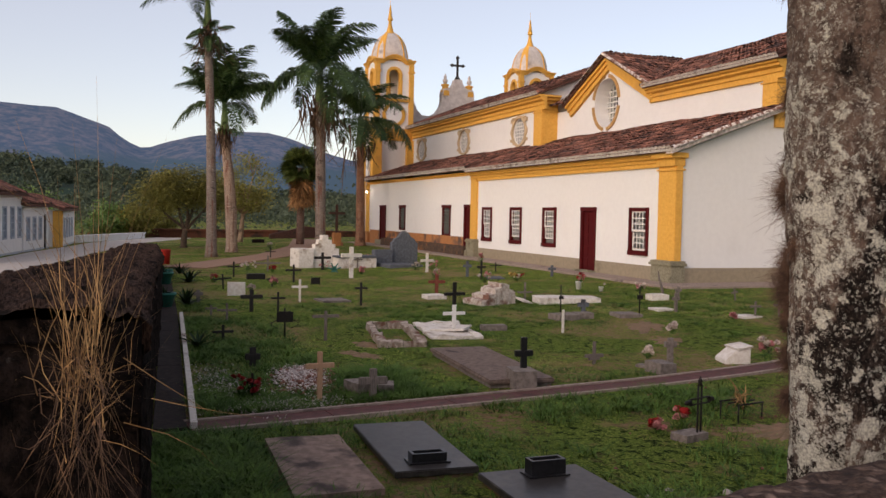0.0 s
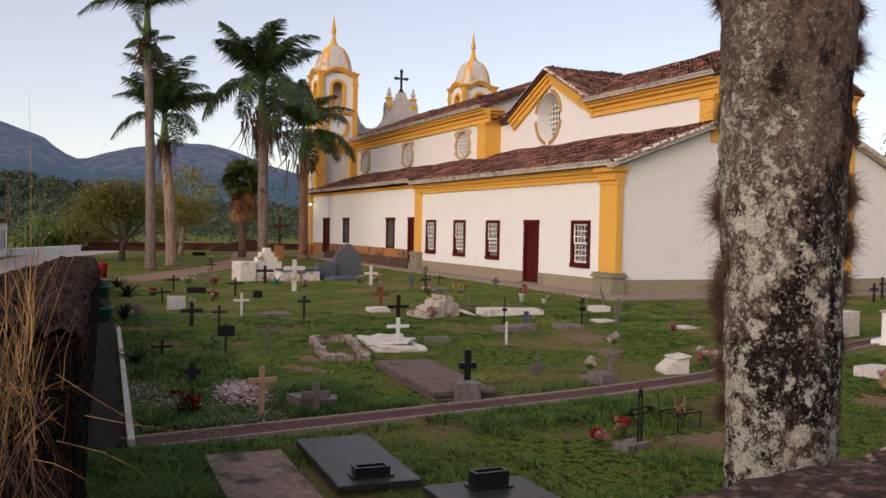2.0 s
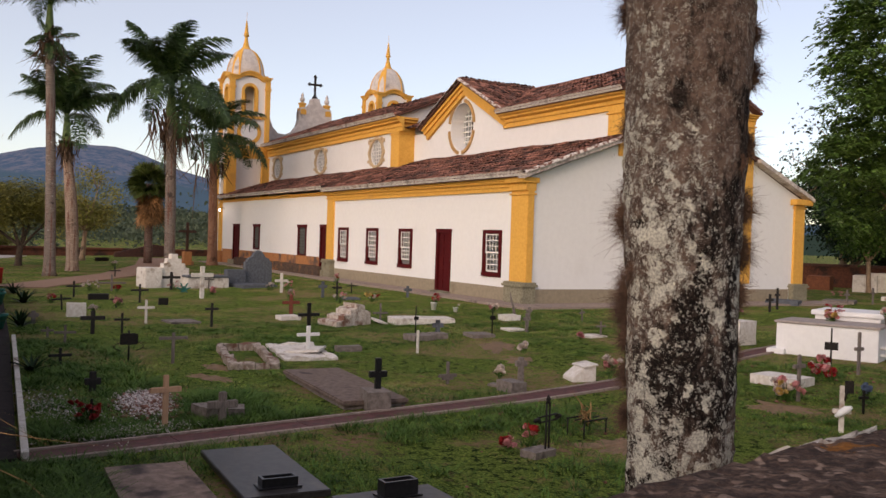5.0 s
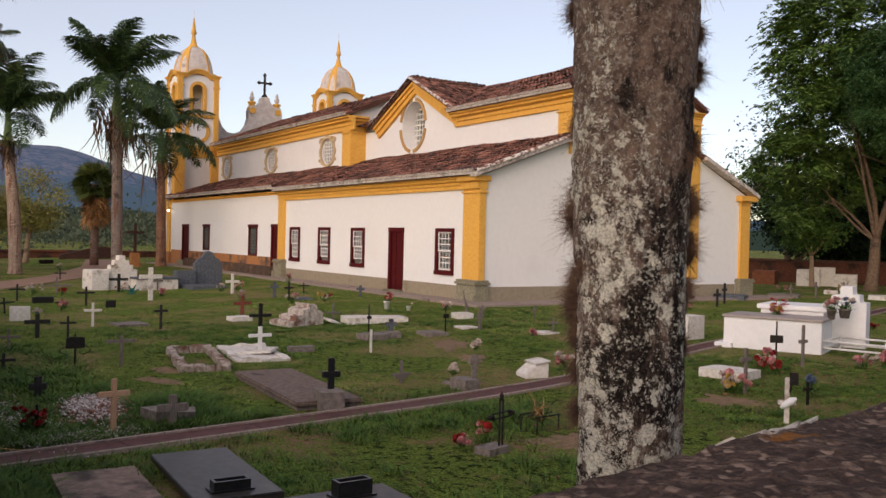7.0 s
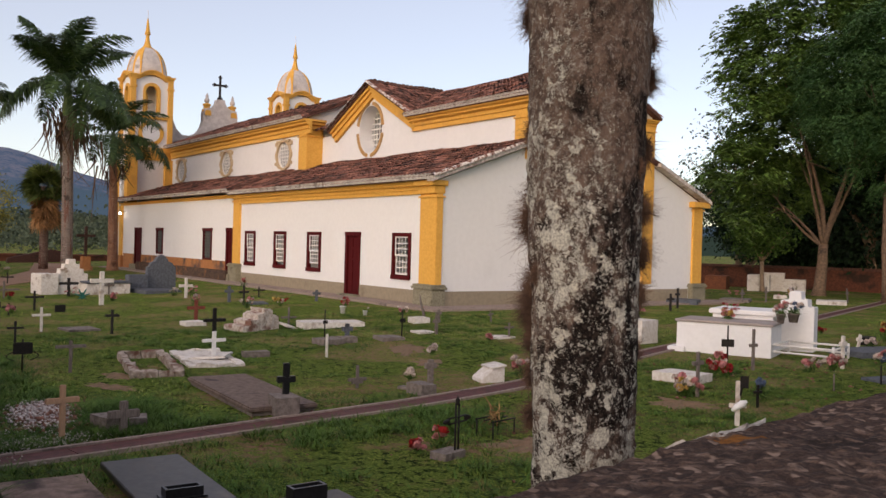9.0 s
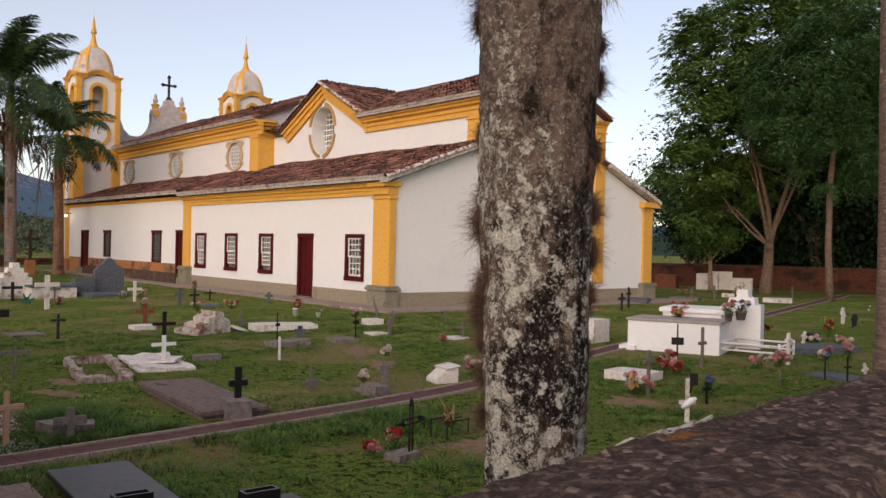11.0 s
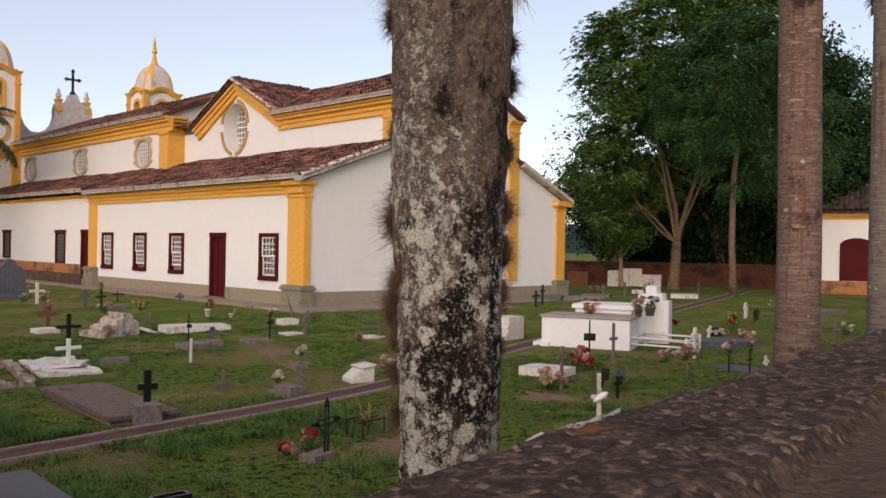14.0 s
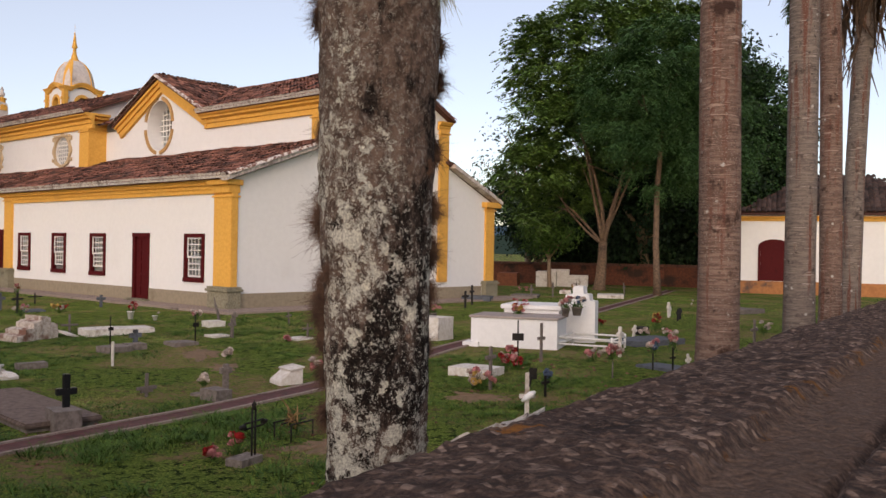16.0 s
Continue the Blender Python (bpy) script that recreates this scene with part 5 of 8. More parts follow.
tuft("stalk", (0.08, 0.04, -0.02), (0.4, 0.9, -0.1), 9, 0.5, 0.25, -0.3, STRAW, straw_root, 8, 0.0018)
tuft("stalk", (0.06, 0.0, 0.0), (0.35, 0.1, 0.3), 70, 0.26, 0.7, -1.2, WITHERED, straw_root, 12, 0.0022, "", (0.6, 0.9, 1.0), 1.0)
tuft("stalk", (0.08, 0.0, -0.12), (0.3, 0.0, -0.6), 80, 0.34, 0.45, -0.6, WITHERED, straw_root, 7, 0.0020, "withered hanging blades", (0.6, 0.9, 1.5), 0.9)
tuft("stalk", (-0.02, -0.04, 0.02), (0.0, -0.5, 1), 10, 0.45, 0.25, -0.3, STRAW, straw_root, 9, 0.0018)


# ---- palms ----
def frond_mesh(length, seed, leaflet=0.60, n=74, droop=0.75, stiff=0.55):
    """A pinnate frond springing along +x, arching over, with drooping leaflets."""
    rng = np.random.default_rng(seed)
    verts, faces = [], []
    spine = []
    for s in np.linspace(0, 1, 15):
        spine.append(np.array([length * s * (1 - 0.18 * s * droop), 0.0, length * (stiff * s - droop * 0.75 * s * s)]))
    for a, b, s in zip(spine, spine[1:], np.linspace(0, 1, 14)):
        w = 0.035 * (1 - s) + 0.006
        k = len(verts)
        verts += [a + [0, -w, 0], a + [0, w, 0], b + [0, w, 0], b + [0, -w, 0]]
        faces.append((k, k + 1, k + 2, k + 3))
    for i in range(n):
        s = 0.14 + 0.86 * i / (n - 1)
        f = s * 14
        j = min(int(f), 13)
        p = spine[j] + (spine[j + 1] - spine[j]) * (f - j)
        t = spine[j + 1] - spine[j]
        t = t / np.linalg.norm(t)
        L = leaflet * (math.sin(math.pi * min(0.98, 0.12 + 0.85 * s)) ** 0.6) * rng.uniform(0.85, 1.1)
        for sgn in (-1, 1):
            for q in range(1 if i % 3 else 2):
                d = t * rng.uniform(0.35, 0.75) + np.array([0, sgn * 1.0, rng.uniform(-0.2, 0.45)])
                d /= np.linalg.norm(d)
                k = len(verts)
                w = t * 0.024
                m1 = p + d * L * 0.5
                tip = p + d * L + np.array([0, 0, -L * rng.uniform(0.3, 0.85)])
                verts += [p - w * 0.5, p + w * 0.5, m1 + w, m1 - w]
                faces.append((k, k + 1, k + 2, k + 3))
                verts += [m1 - w, m1 + w, tip + w * 0.15, tip - w * 0.15]
                faces.append((k + 4, k + 5, k + 6, k + 7))
    return fast_mesh("frond", verts, faces, PALMLEAF)


FRONDS = [frond_mesh(2.9, 1), frond_mesh(3.1, 2, droop=0.9), frond_mesh(2.7, 3, droop=0.5, stiff=0.6), frond_mesh(2.6, 4, droop=1.1, stiff=0.4)]


def palm(x, y, height, r0, r1, fronds, size, bark, label, seed, lean=(0, 0), skirt=0, shaft=True, bulge=0.0, spread=(-35, 70)):
    rng = np.random.default_rng(seed)
    root = thing("palm_tree", label, "palm tree", pose(x, y, ground_z(x, y) - 0.05), "palms of the churchyard")
    bm = bmesh.new()
    top = Vector((lean[0], lean[1], height))
    rings = []
    for s in np.linspace(0, 1, 40):
        r = r0 + (r1 - r0) * s + bulge * math.sin(math.pi * s) + 0.35 * r0 * math.exp(-s * 28)
        rings.append(((lean[0] * s * s + noisy((s * 3, seed, 0), 1, 0.05), lean[1] * s * s, height * s), r))
    tube(bm, rings, 18)
    part("trunk", bm, bark, root)
    z = height
    if shaft:
        bm = bmesh.new()
        tube(bm, [(top + Vector((0, 0, -0.05)), r1 * 0.95), (top + Vector((0, 0, 0.25)), r1 * 1.12), (top + Vector((0, 0, 0.9 * size)), r1 * 0.75), (top + Vector((0, 0, 1.3 * size)), r1 * 0.4)], 14)
        part("crownshaft", bm, CROWNSHAFT, root)
        z += 1.1 * size
    for i in range(fronds):
        m = FRONDS[rng.integers(4)]
        ob = new("frond", m)
        ob.parent = root
        el = spread[0] + (spread[1] - spread[0]) * ((i + 0.5) / fronds)
        sc = size * rng.uniform(0.85, 1.1)
        ob.matrix_local = pose(lean[0], lean[1], z, 0, -el, i * 137.5 + rng.uniform(-15, 15)) @ Matrix.Diagonal((sc, sc, sc, 1))
    if skirt:
        tuft("dead_frond", (lean[0], lean[1], height - 0.2), (0, 0, -1), skirt, 1.7 * size, 0.11, 0.1, DRYFROND, root, seed + 50, 0.06, "brown dead fronds hanging below the crown")
    return root


tall_palm = palm(-20.6, -12.6, 11.2, 0.255, 0.185, 14, 1.25, PALMBARK_GREY, "tall slim palm with a grey trunk", 1, (-0.05, -0.27), 0, True, 0.0, (5, 80))
for k in range(11):
    ob = new("old_frond", FRONDS[k % 4])
    ob.parent = tall_palm
    sc = 0.50 + 0.08 * math.sin(k * 2.3)
    ob.matrix_local = pose(-0.05, -0.27, 11.0, 0, 50 - 9.5 * k, k * 137.5) @ Matrix.Diagonal((sc, sc, sc, 1))
tuft("dead_frond", (-0.05, -0.27, 10.9), (0, 0, -1), 160, 1.3, 0.30, 0.1, DRYFROND, tall_palm, 91, 0.04, "brown dead fronds hanging round the trunk")
swollen_palm = palm(-25.5, -11.0, 6.5, 0.30, 0.21, 18, 1.4, PALMBARK_PALE, "palm with a swollen pale trunk and ragged old fronds", 2, (-0.25, -0.42), 0, True, 0.05, (-8, 80))
for k in range(7):
    ob = new("old_frond", FRONDS[k % 4])
    ob.parent = swollen_palm
    ob.matrix_local = pose(-0.25, -0.42, 6.7, 0, -50 + 9 * k, k * 137.5) @ Matrix.Diagonal((0.3, 0.3, 0.3, 1))
tuft("dead_frond", (-0.25, -0.42, 6.6), (0, 0, -1), 130, 1.2, 0.22, 0.1, DRYFROND, swollen_palm, 92, 0.04, "brown dead fronds hanging round the trunk")
palm(-23.8, -6.4, 8.4, 0.28, 0.23, 23, 1.5, PALMBARK_GREY, "bushy palm with hanging dead fronds", 3, (-0.1, -0.1), 120, True, 0.02, (-38, 78))
palm(-31.7, -1.95, 6.7, 0.32, 0.23, 17, 1.4, PALMBARK_RUST, "palm with a brown trunk before the church", 4, (0.3, -0.2), 40, True, 0.0, (-42, 70))
palm(19.25, -6.17, 13.0, 0.27, 0.25, 10, 1.3, PALMBARK, "palm with a ringed reddish trunk along the street wall", 5)
palm(18.61, -1.16, 12.0, 0.27, 0.24, 10, 1.3, PALMBARK_GREY, "palm with a lichen-spotted trunk along the street wall", 6)
palm(17.66, 3.63, 11.0, 0.25, 0.23, 10, 1.3, PALMBARK, "palm with a ringed trunk along the street wall", 7, (-0.3, 0.3), 60)
palm(16.94, 7.67, 9.6, 0.26, 0.24, 12, 1.3, PALMBARK_GREY, "palm with brown hanging fronds along the street wall", 8, (0.2, 0.4), 130)


def fan_palm(x, y, height, seed):
    rng = np.random.default_rng(seed)
    root = thing("fan_palm", "fan palm with a thick skirt of dead leaves", "palm tree", pose(x, y, ground_z(x, y)))
    bm = bmesh.new()
    tube(bm, [((0, 0, height * s), 0.28 - 0.06 * s) for s in np.linspace(0, 1, 8)], 12)
    part("trunk", bm, PALMBARK, root)
    for nm, cnt, el0, el1, mat_ in (("fan_leaf", 95, -38, 85, surface("fan_leaf_green", (0.055, 0.085, 0.020), (0.095, 0.120, 0.030), None, 3, 1, 0.6, 0, 0, vary=0.4)), ("dead_leaf", 60, -88, -55, surface("rusty_dead_leaf", (0.34, 0.17, 0.065), (0.20, 0.10, 0.045), None, 6, 1, 0.9, 0, 0, vary=0.35))):
        verts, faces = [], []
        for i in range(cnt):
            el, az = radians(rng.uniform(el0, el1)), radians(i * 137.5)
            d = np.array([math.cos(az) * math.cos(el), math.sin(az) * math.cos(el), math.sin(el)])
            side = np.cross(d, [0, 0, 1.0])
            side /= np.linalg.norm(side) + 1e-6
            up = np.cross(side, d)
            roll = rng.uniform(-1.2, 1.2)
            side, up = side * math.cos(roll) + up * math.sin(roll), up * math.cos(roll) - side * math.sin(roll)
            base = np.array([0, 0, height - (rng.uniform(-0.1, 1.5) if nm == "dead_leaf" else 0)])
            hub = base + d * rng.uniform(0.3, 0.9)
            for q in np.linspace(-1.25, 1.25, 13):
                tip = hub + (d * math.cos(q) + side * math.sin(q)) * 0.95 * rng.uniform(0.85, 1.1) - np.array([0, 0, 0.18])
                w = (side * math.cos(q) - d * math.sin(q)) * 0.065
                mid = hub + (tip - hub) * 0.5 + up * 0.03
                k = len(verts)
                verts += [hub, mid - w, tip, mid + w]
                faces.append((k, k + 1, k + 2, k + 3))
        part(nm, fast_mesh(nm, verts, faces, mat_), mat_, root)


fan_palm(-35.0, -5.25, 5.2, 11)


# ---- broadleaf trees ----
def limb_path(p, d, length, n, rng, up=0.15, wob=0.16):
    pts = [np.array(p, float)]
    d = np.array(d, float)
    for i in range(n):
        d = d + rng.normal(0, wob, 3) + np.array([0, 0, up * 0.3])
        d /= np.linalg.norm(d)
        pts.append(pts[-1] + d * length / n)
    return pts


def leaf_cloud(centres, count, size, spread, rng, flat=1.0):
    """Small pointed leaves in loose sprays round the given centres, as one array of quads."""
    c = np.array(centres)[rng.integers(len(centres), size=count)]
    p = c + rng.normal(0, 1, (count, 3)) * spread * np.array([1, 1, flat])
    d = rng.normal(0, 1, (count, 3)) + [0, 0, -0.4]
    d /= np.linalg.norm(d, axis=1)[:, None]
    s = np.cross(d, rng.normal(0, 1, (count, 3)))
    s /= np.linalg.norm(s, axis=1)[:, None]
    L = size * rng.uniform(0.6, 1.3, (count, 1))
    verts = np.stack([p, p + d * L * 0.5 + s * L * 0.28, p + d * L, p + d * L * 0.5 - s * L * 0.28], 1).reshape(-1, 3)
    faces = np.arange(count * 4).reshape(-1, 4)
    return verts, faces


def tree(x, y, label, seed, trunk_h, trunk_r, crown, leaf, leaf_mat, leaf_n, limbs=5, clumps=60, spread=0.6, bark=BARK, name="tree", group="", twigs=3, z=None):
    """crown: (dx, dy, base z, top z, radius). Trunk, forking limbs, and sprays of leaves with gaps between."""
    rng = np.random.default_rng(seed)
    root = thing(name, label, "tree", pose(x, y, (ground_z(x, y) if z is None else z) - 0.1), group)
    bm = bmesh.new()
    base = limb_path((0, 0, 0), (rng.normal(0, 0.05), rng.normal(0, 0.05), 1), trunk_h, 5, rng, 0.3, 0.04)
    tube(bm, [(Vector(p), trunk_r * (1.25 if i == 0 else 1) * (1 - 0.06 * i)) for i, p in enumerate(base)], 12)
    part("trunk", bm, bark, root)
    cx, cy, z0, z1, R = crown
    tips = []
    for i in range(limbs):
        a = 2 * math.pi * (i + rng.uniform(-0.3, 0.3)) / limbs
        tgt = np.array([cx + 0.65 * R * math.cos(a), cy + 0.65 * R * math.sin(a), z0 + (z1 - z0) * rng.uniform(0.35, 0.95)])
        d = tgt - base[-1]
        L = np.linalg.norm(d)
        pts = limb_path(base[-1], d / L, L, 7, rng)
        bm = bmesh.new()
        tube(bm, [(Vector(p), trunk_r * 0.55 * (1 - k / 8)) for k, p in enumerate(pts)], 8)
        for q in range(twigs):
            k = rng.integers(2, 7)
            dd = rng.normal(0, 1, 3) + [0, 0, 0.4]
            tw = limb_path(pts[k], dd / np.linalg.norm(dd), L * 0.45, 4, rng)
            tube(bm, [(Vector(p), trunk_r * 0.22 * (1 - m / 5)) for m, p in enumerate(tw)], 6)
            tips += tw[2:]
        part("limb", bm, bark, root)
        tips += pts[3:]
    centres = list(tips)
    while len(centres) < clumps:
        v = rng.normal(0, 1, 3)
        v /= np.linalg.norm(v)
        rr = rng.uniform(0.55, 1.0) ** 0.5
        lump = 1 + 0.22 * math.sin(3 * math.atan2(v[1], v[0]) + seed) + 0.15 * math.sin(5 * v[2] + seed)
        centres.append(np.array([cx + R * v[0] * rr * lump, cy + R * v[1] * rr * lump, (z0 + z1) / 2 + (z1 - z0) / 2 * v[2] * rr]))
    verts, faces = leaf_cloud(centres, leaf_n, leaf, spread, rng, 0.6)
    part("crown", fast_mesh("crown", verts, faces, leaf_mat), leaf_mat, root, "uneven leafy crown with gaps")
    return root


def sprays(lobes, clusters, per, rachis, pairs, leaf, width, droop, rng, loose=0.5, flat=0.45):
    """Compound leaves: arching stalks with paired leaflets, gathered into layered clusters over the shells of the lobes.
    lobes: rows of centre x, y, z, radius, half height."""
    lobes = np.array(lobes, float)
    area = lobes[:, 3] * (lobes[:, 3] + lobes[:, 4])
    pick = rng.choice(len(lobes), clusters, p=area / area.sum())
    v = rng.normal(0, 1, (clusters, 3)) + [0, 0, 0.25]
    v /= np.linalg.norm(v, axis=1)[:, None]
    L = lobes[pick]
    c = L[:, :3] + v * np.stack([L[:, 3], L[:, 3], L[:, 4]], 1) * rng.uniform(0.72, 1.04, (clusters, 1))
    n = clusters * per
    c, v = np.repeat(c, per, 0), np.repeat(v, per, 0)
    p = c + rng.normal(0, loose, (n, 3)) * [1, 1, flat]
    d = v * [1, 1, 0.35] + rng.normal(0, 0.55, (n, 3)) * [1, 1, 0.5]
    d /= np.linalg.norm(d, axis=1)[:, None]
    side = np.cross(d, [0, 0, 1.0])
    side /= np.linalg.norm(side, axis=1)[:, None] + 1e-6
    r = rachis * rng.uniform(0.6, 1.2, (n, 1))
    out = []
    for k in range(pairs):
        s = (k + 1) / pairs
        at = p + d * r * s + np.array([0, 0, -droop]) * r * s * s
        for sgn in (-1, 1):
            t = side * sgn + d * 0.55 + np.array([0, 0, 1]) * (rng.normal(0, 0.22, (n, 1)) - 0.25 - 0.4 * droop)
            t /= np.linalg.norm(t, axis=1)[:, None]
            w = np.cross(t, rng.normal(0, 0.35, (n, 3)) + [0, 0, 1.0])
            w /= np.linalg.norm(w, axis=1)[:, None] + 1e-6
            ll = leaf * (1 - 0.35 * s) * rng.uniform(0.75, 1.2, (n, 1))
            out.append(np.stack([at, at + t * ll * 0.5 + w * ll * width, at + t * ll, at + t * ll * 0.5 - w * ll * width], 1))
    verts = np.concatenate(out, 0).reshape(-1, 3)
    return verts, np.arange(len(verts)).reshape(-1, 4)


def lobed_tree(x, y, label, seed, trunk, limbs, lobes, leaf_mat, layers, bark=BARK, group="", z=None, across=(0.755, 0.655)):
    """trunk: height, radius; limbs: rows of (along the wall, away from the graves, z, radius) tips; lobes: (along, away, z, radius, half height)."""
    rng = np.random.default_rng(seed)
    root = thing("tree", label, "tree", pose(x, y, (ground_z(x, y) if z is None else z) - 0.1), group)
    ax, ay = across

    def turn(a, b):
        return a * ax - b * ay, a * ay + b * ax

    bm = bmesh.new()
    base = limb_path((0, 0, 0), (0.01, 0.02, 1), trunk[0], 6, rng, 0.3, 0.04)
    tube(bm, [(Vector(p), trunk[1] * (1.3 if i == 0 else 1) * (1 - 0.05 * i)) for i, p in enumerate(base)], 14)
    part("trunk", bm, bark, root)
    for a, b, lz, r in limbs:
        q = np.array([*turn(a, b), lz]) - base[-1]
        L = np.linalg.norm(q)
        pts = limb_path(base[-1] - np.array([0, 0, 0.15]), q / L, L, 9, rng, 0.12, 0.09)
        bm = bmesh.new()
        tube(bm, [(Vector(p), r * (1 - k / 11)) for k, p in enumerate(pts)], 9)
        for k in (4, 6, 8):
            dd = rng.normal(0, 0.8, 3) + [0, 0, 0.7]
            tw = limb_path(pts[k], dd / np.linalg.norm(dd), L * 0.32, 4, rng)
            tube(bm, [(Vector(p), r * 0.38 * (1 - m / 5)) for m, p in enumerate(tw)], 6)
        part("limb", bm, bark, root)
    shells = [(*turn(a, b), c, r, h) for a, b, c, r, h in lobes]
    made = [sprays(shells, *row[:7], rng, *row[7:]) for row in layers]
    off, vs, fs = 0, [], []
    for v, f in made:
        vs.append(v), fs.append(f + off)
        off += len(v)
    part("crown", fast_mesh("crown", np.concatenate(vs), np.concatenate(fs), leaf_mat), leaf_mat, root, "uneven layered leafy crown with gaps")
    return root


lobed_tree(-1.58, 25.8, "large leafy tree with a pale forked trunk", 21, (2.8, 0.33),
           [(-3.1, -0.6, 4.9, 0.09), (-2.4, 0.5, 6.4, 0.10), (-1.2, -0.3, 9.5, 0.12), (0.0, 0.2, 12.0, 0.16), (1.3, 0.0, 10.5, 0.17), (3.0, 0.6, 12.5, 0.10)],
           [(0.0, 0.6, 13.2, 4.3, 3.6), (-2.9, 0.4, 12.7, 2.4, 3.0), (-3.5, -0.2, 9.4, 2.2, 1.9), (-3.9, -0.3, 6.6, 1.9, 1.5), (-0.8, 2.2, 9.0, 3.0, 2.0), (2.9, 1.0, 13.6, 3.5, 3.3), (1.8, 1.6, 9.6, 2.6, 2.2), (-4.1, 0.2, 4.4, 1.1, 1.2), (-1.6, 3.0, 6.0, 2.4, 1.8)],
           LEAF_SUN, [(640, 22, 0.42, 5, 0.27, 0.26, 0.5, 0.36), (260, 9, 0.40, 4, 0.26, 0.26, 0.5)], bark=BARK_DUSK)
lobed_tree(3.5, 22.9, "slender tree with feathery drooping leaves", 22, (8.0, 0.17),
           [(-0.9, 0.2, 10.5, 0.09), (0.6, 0.3, 12.0, 0.10), (1.8, 0.8, 10.0, 0.08)],
           [(-1.2, 0.2, 10.2, 2.5, 2.4), (0.9, 0.4, 11.8, 2.9, 2.6), (0.2, 0.0, 6.8, 1.7, 1.3), (2.6, 1.0, 8.4, 2.4, 2.8), (-2.0, 0.0, 8.4, 1.5, 1.2)],
           LEAF_FEATHER, [(300, 22, 0.75, 8, 0.22, 0.16, 0.9, 0.30)], bark=BARK_DUSK, group="trees by the back wall")
lobed_tree(0.6, 39.5, "dense dark tree beyond the chapel roof", 52, (3.0, 0.3), [(0.0, 0.0, 9.0, 0.2), (-1.5, 0.5, 10.0, 0.14)],
           [(0.0, 0.0, 11.0, 3.1, 4.6), (-1.9, 0.4, 13.2, 3.0, 3.6), (0.8, 0.0, 6.5, 2.9, 3.6), (-3.2, 1.0, 9.0, 3.0, 4.0)],
           LEAF_FEATHER, [(520, 15, 0.6, 5, 0.34, 0.24, 0.7)], group="dark trees beyond the wall")
tree(-5.4, 26.5, "small leafy tree before the back wall", 23, 1.8, 0.14, (0.0, 0.0, 1.2, 5.0, 1.9), 0.18, LEAF, 7000, 4, 50, 0.42, group="trees by the back wall")
# the last two are added as backing, to darken gaps under the nearer crowns
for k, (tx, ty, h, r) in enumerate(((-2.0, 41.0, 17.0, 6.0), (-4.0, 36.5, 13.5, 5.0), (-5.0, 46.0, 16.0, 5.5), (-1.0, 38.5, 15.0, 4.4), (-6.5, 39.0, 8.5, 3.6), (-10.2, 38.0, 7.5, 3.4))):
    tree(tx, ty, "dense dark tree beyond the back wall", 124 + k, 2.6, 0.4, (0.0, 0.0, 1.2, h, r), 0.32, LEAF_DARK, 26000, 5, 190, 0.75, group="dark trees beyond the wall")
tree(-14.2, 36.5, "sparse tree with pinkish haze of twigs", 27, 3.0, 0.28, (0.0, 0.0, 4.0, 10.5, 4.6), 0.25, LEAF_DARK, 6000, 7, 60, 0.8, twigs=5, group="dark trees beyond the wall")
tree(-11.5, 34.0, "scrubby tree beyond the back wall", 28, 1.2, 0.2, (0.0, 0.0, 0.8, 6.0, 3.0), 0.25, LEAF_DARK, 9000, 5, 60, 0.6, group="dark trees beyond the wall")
tree(-8.0, 42.0, "low olive bush beyond the back wall", 29, 0.8, 0.15, (0.0, 0.0, 0.3, 3.4, 3.0), 0.25, LEAF_OLIVE, 5000, 5, 50, 0.5, name="bush")
tree(17.5, 52.0, "leafy tree beyond the chapel", 30, 3.0, 0.3, (0.0, 0.0, 2.5, 10.0, 4.0), 0.3, LEAF, 10000, 5, 70, 0.7, group="dark trees beyond the wall")
lobed_tree(-31.8, -13.1, "round spreading olive-green tree on the far lawn", 31, (1.3, 0.21), [(-1.7, 0.2, 3.2, 0.11), (-0.8, -0.5, 3.9, 0.11), (0.1, 0.5, 4.2, 0.12), (1.0, -0.3, 3.8, 0.11), (1.8, 0.2, 3.1, 0.10)],
           [(0.1, 0.0, 4.1, 1.8, 0.75), (-1.5, 0.2, 3.5, 1.15, 0.7), (1.5, 0.1, 3.4, 1.1, 0.65), (-0.9, -1.0, 3.0, 1.2, 0.6), (0.9, 1.2, 3.1, 1.3, 0.6), (-2.0, 0.3, 2.7, 0.8, 0.5)],
           LEAF_OLIVE, [(430, 13, 0.24, 4, 0.14, 0.26, 0.3)], bark=BARK_DARK, across=(0.36, 0.93))
tree(-41.4, -8.4, "light green tree behind the palms", 32, 2.2, 0.20, (0.0, 0.0, 1.8, 6.8, 2.6), 0.15, LEAF_OLIVE, 10000, 6, 120, 0.42)
for k, (bx, by, h, r) in enumerate(((-50.0, -17.4, 2.9, 2.0), (-49.5, -15.4, 2.5, 1.7), (-46.0, -22.0, 3.4, 3.0), (-54.0, -14.0, 2.8, 2.6))):
    tree(bx, by, "bushy light green shrub behind the low wall", 40 + k, 0.5, 0.1, (0, 0, 0.1, h, r), 0.2, (LEAF_SUN, LEAF_OLIVE)[k % 2], 7000, 5, 80, 0.38, name="shrub", group="shrubs by the lane")


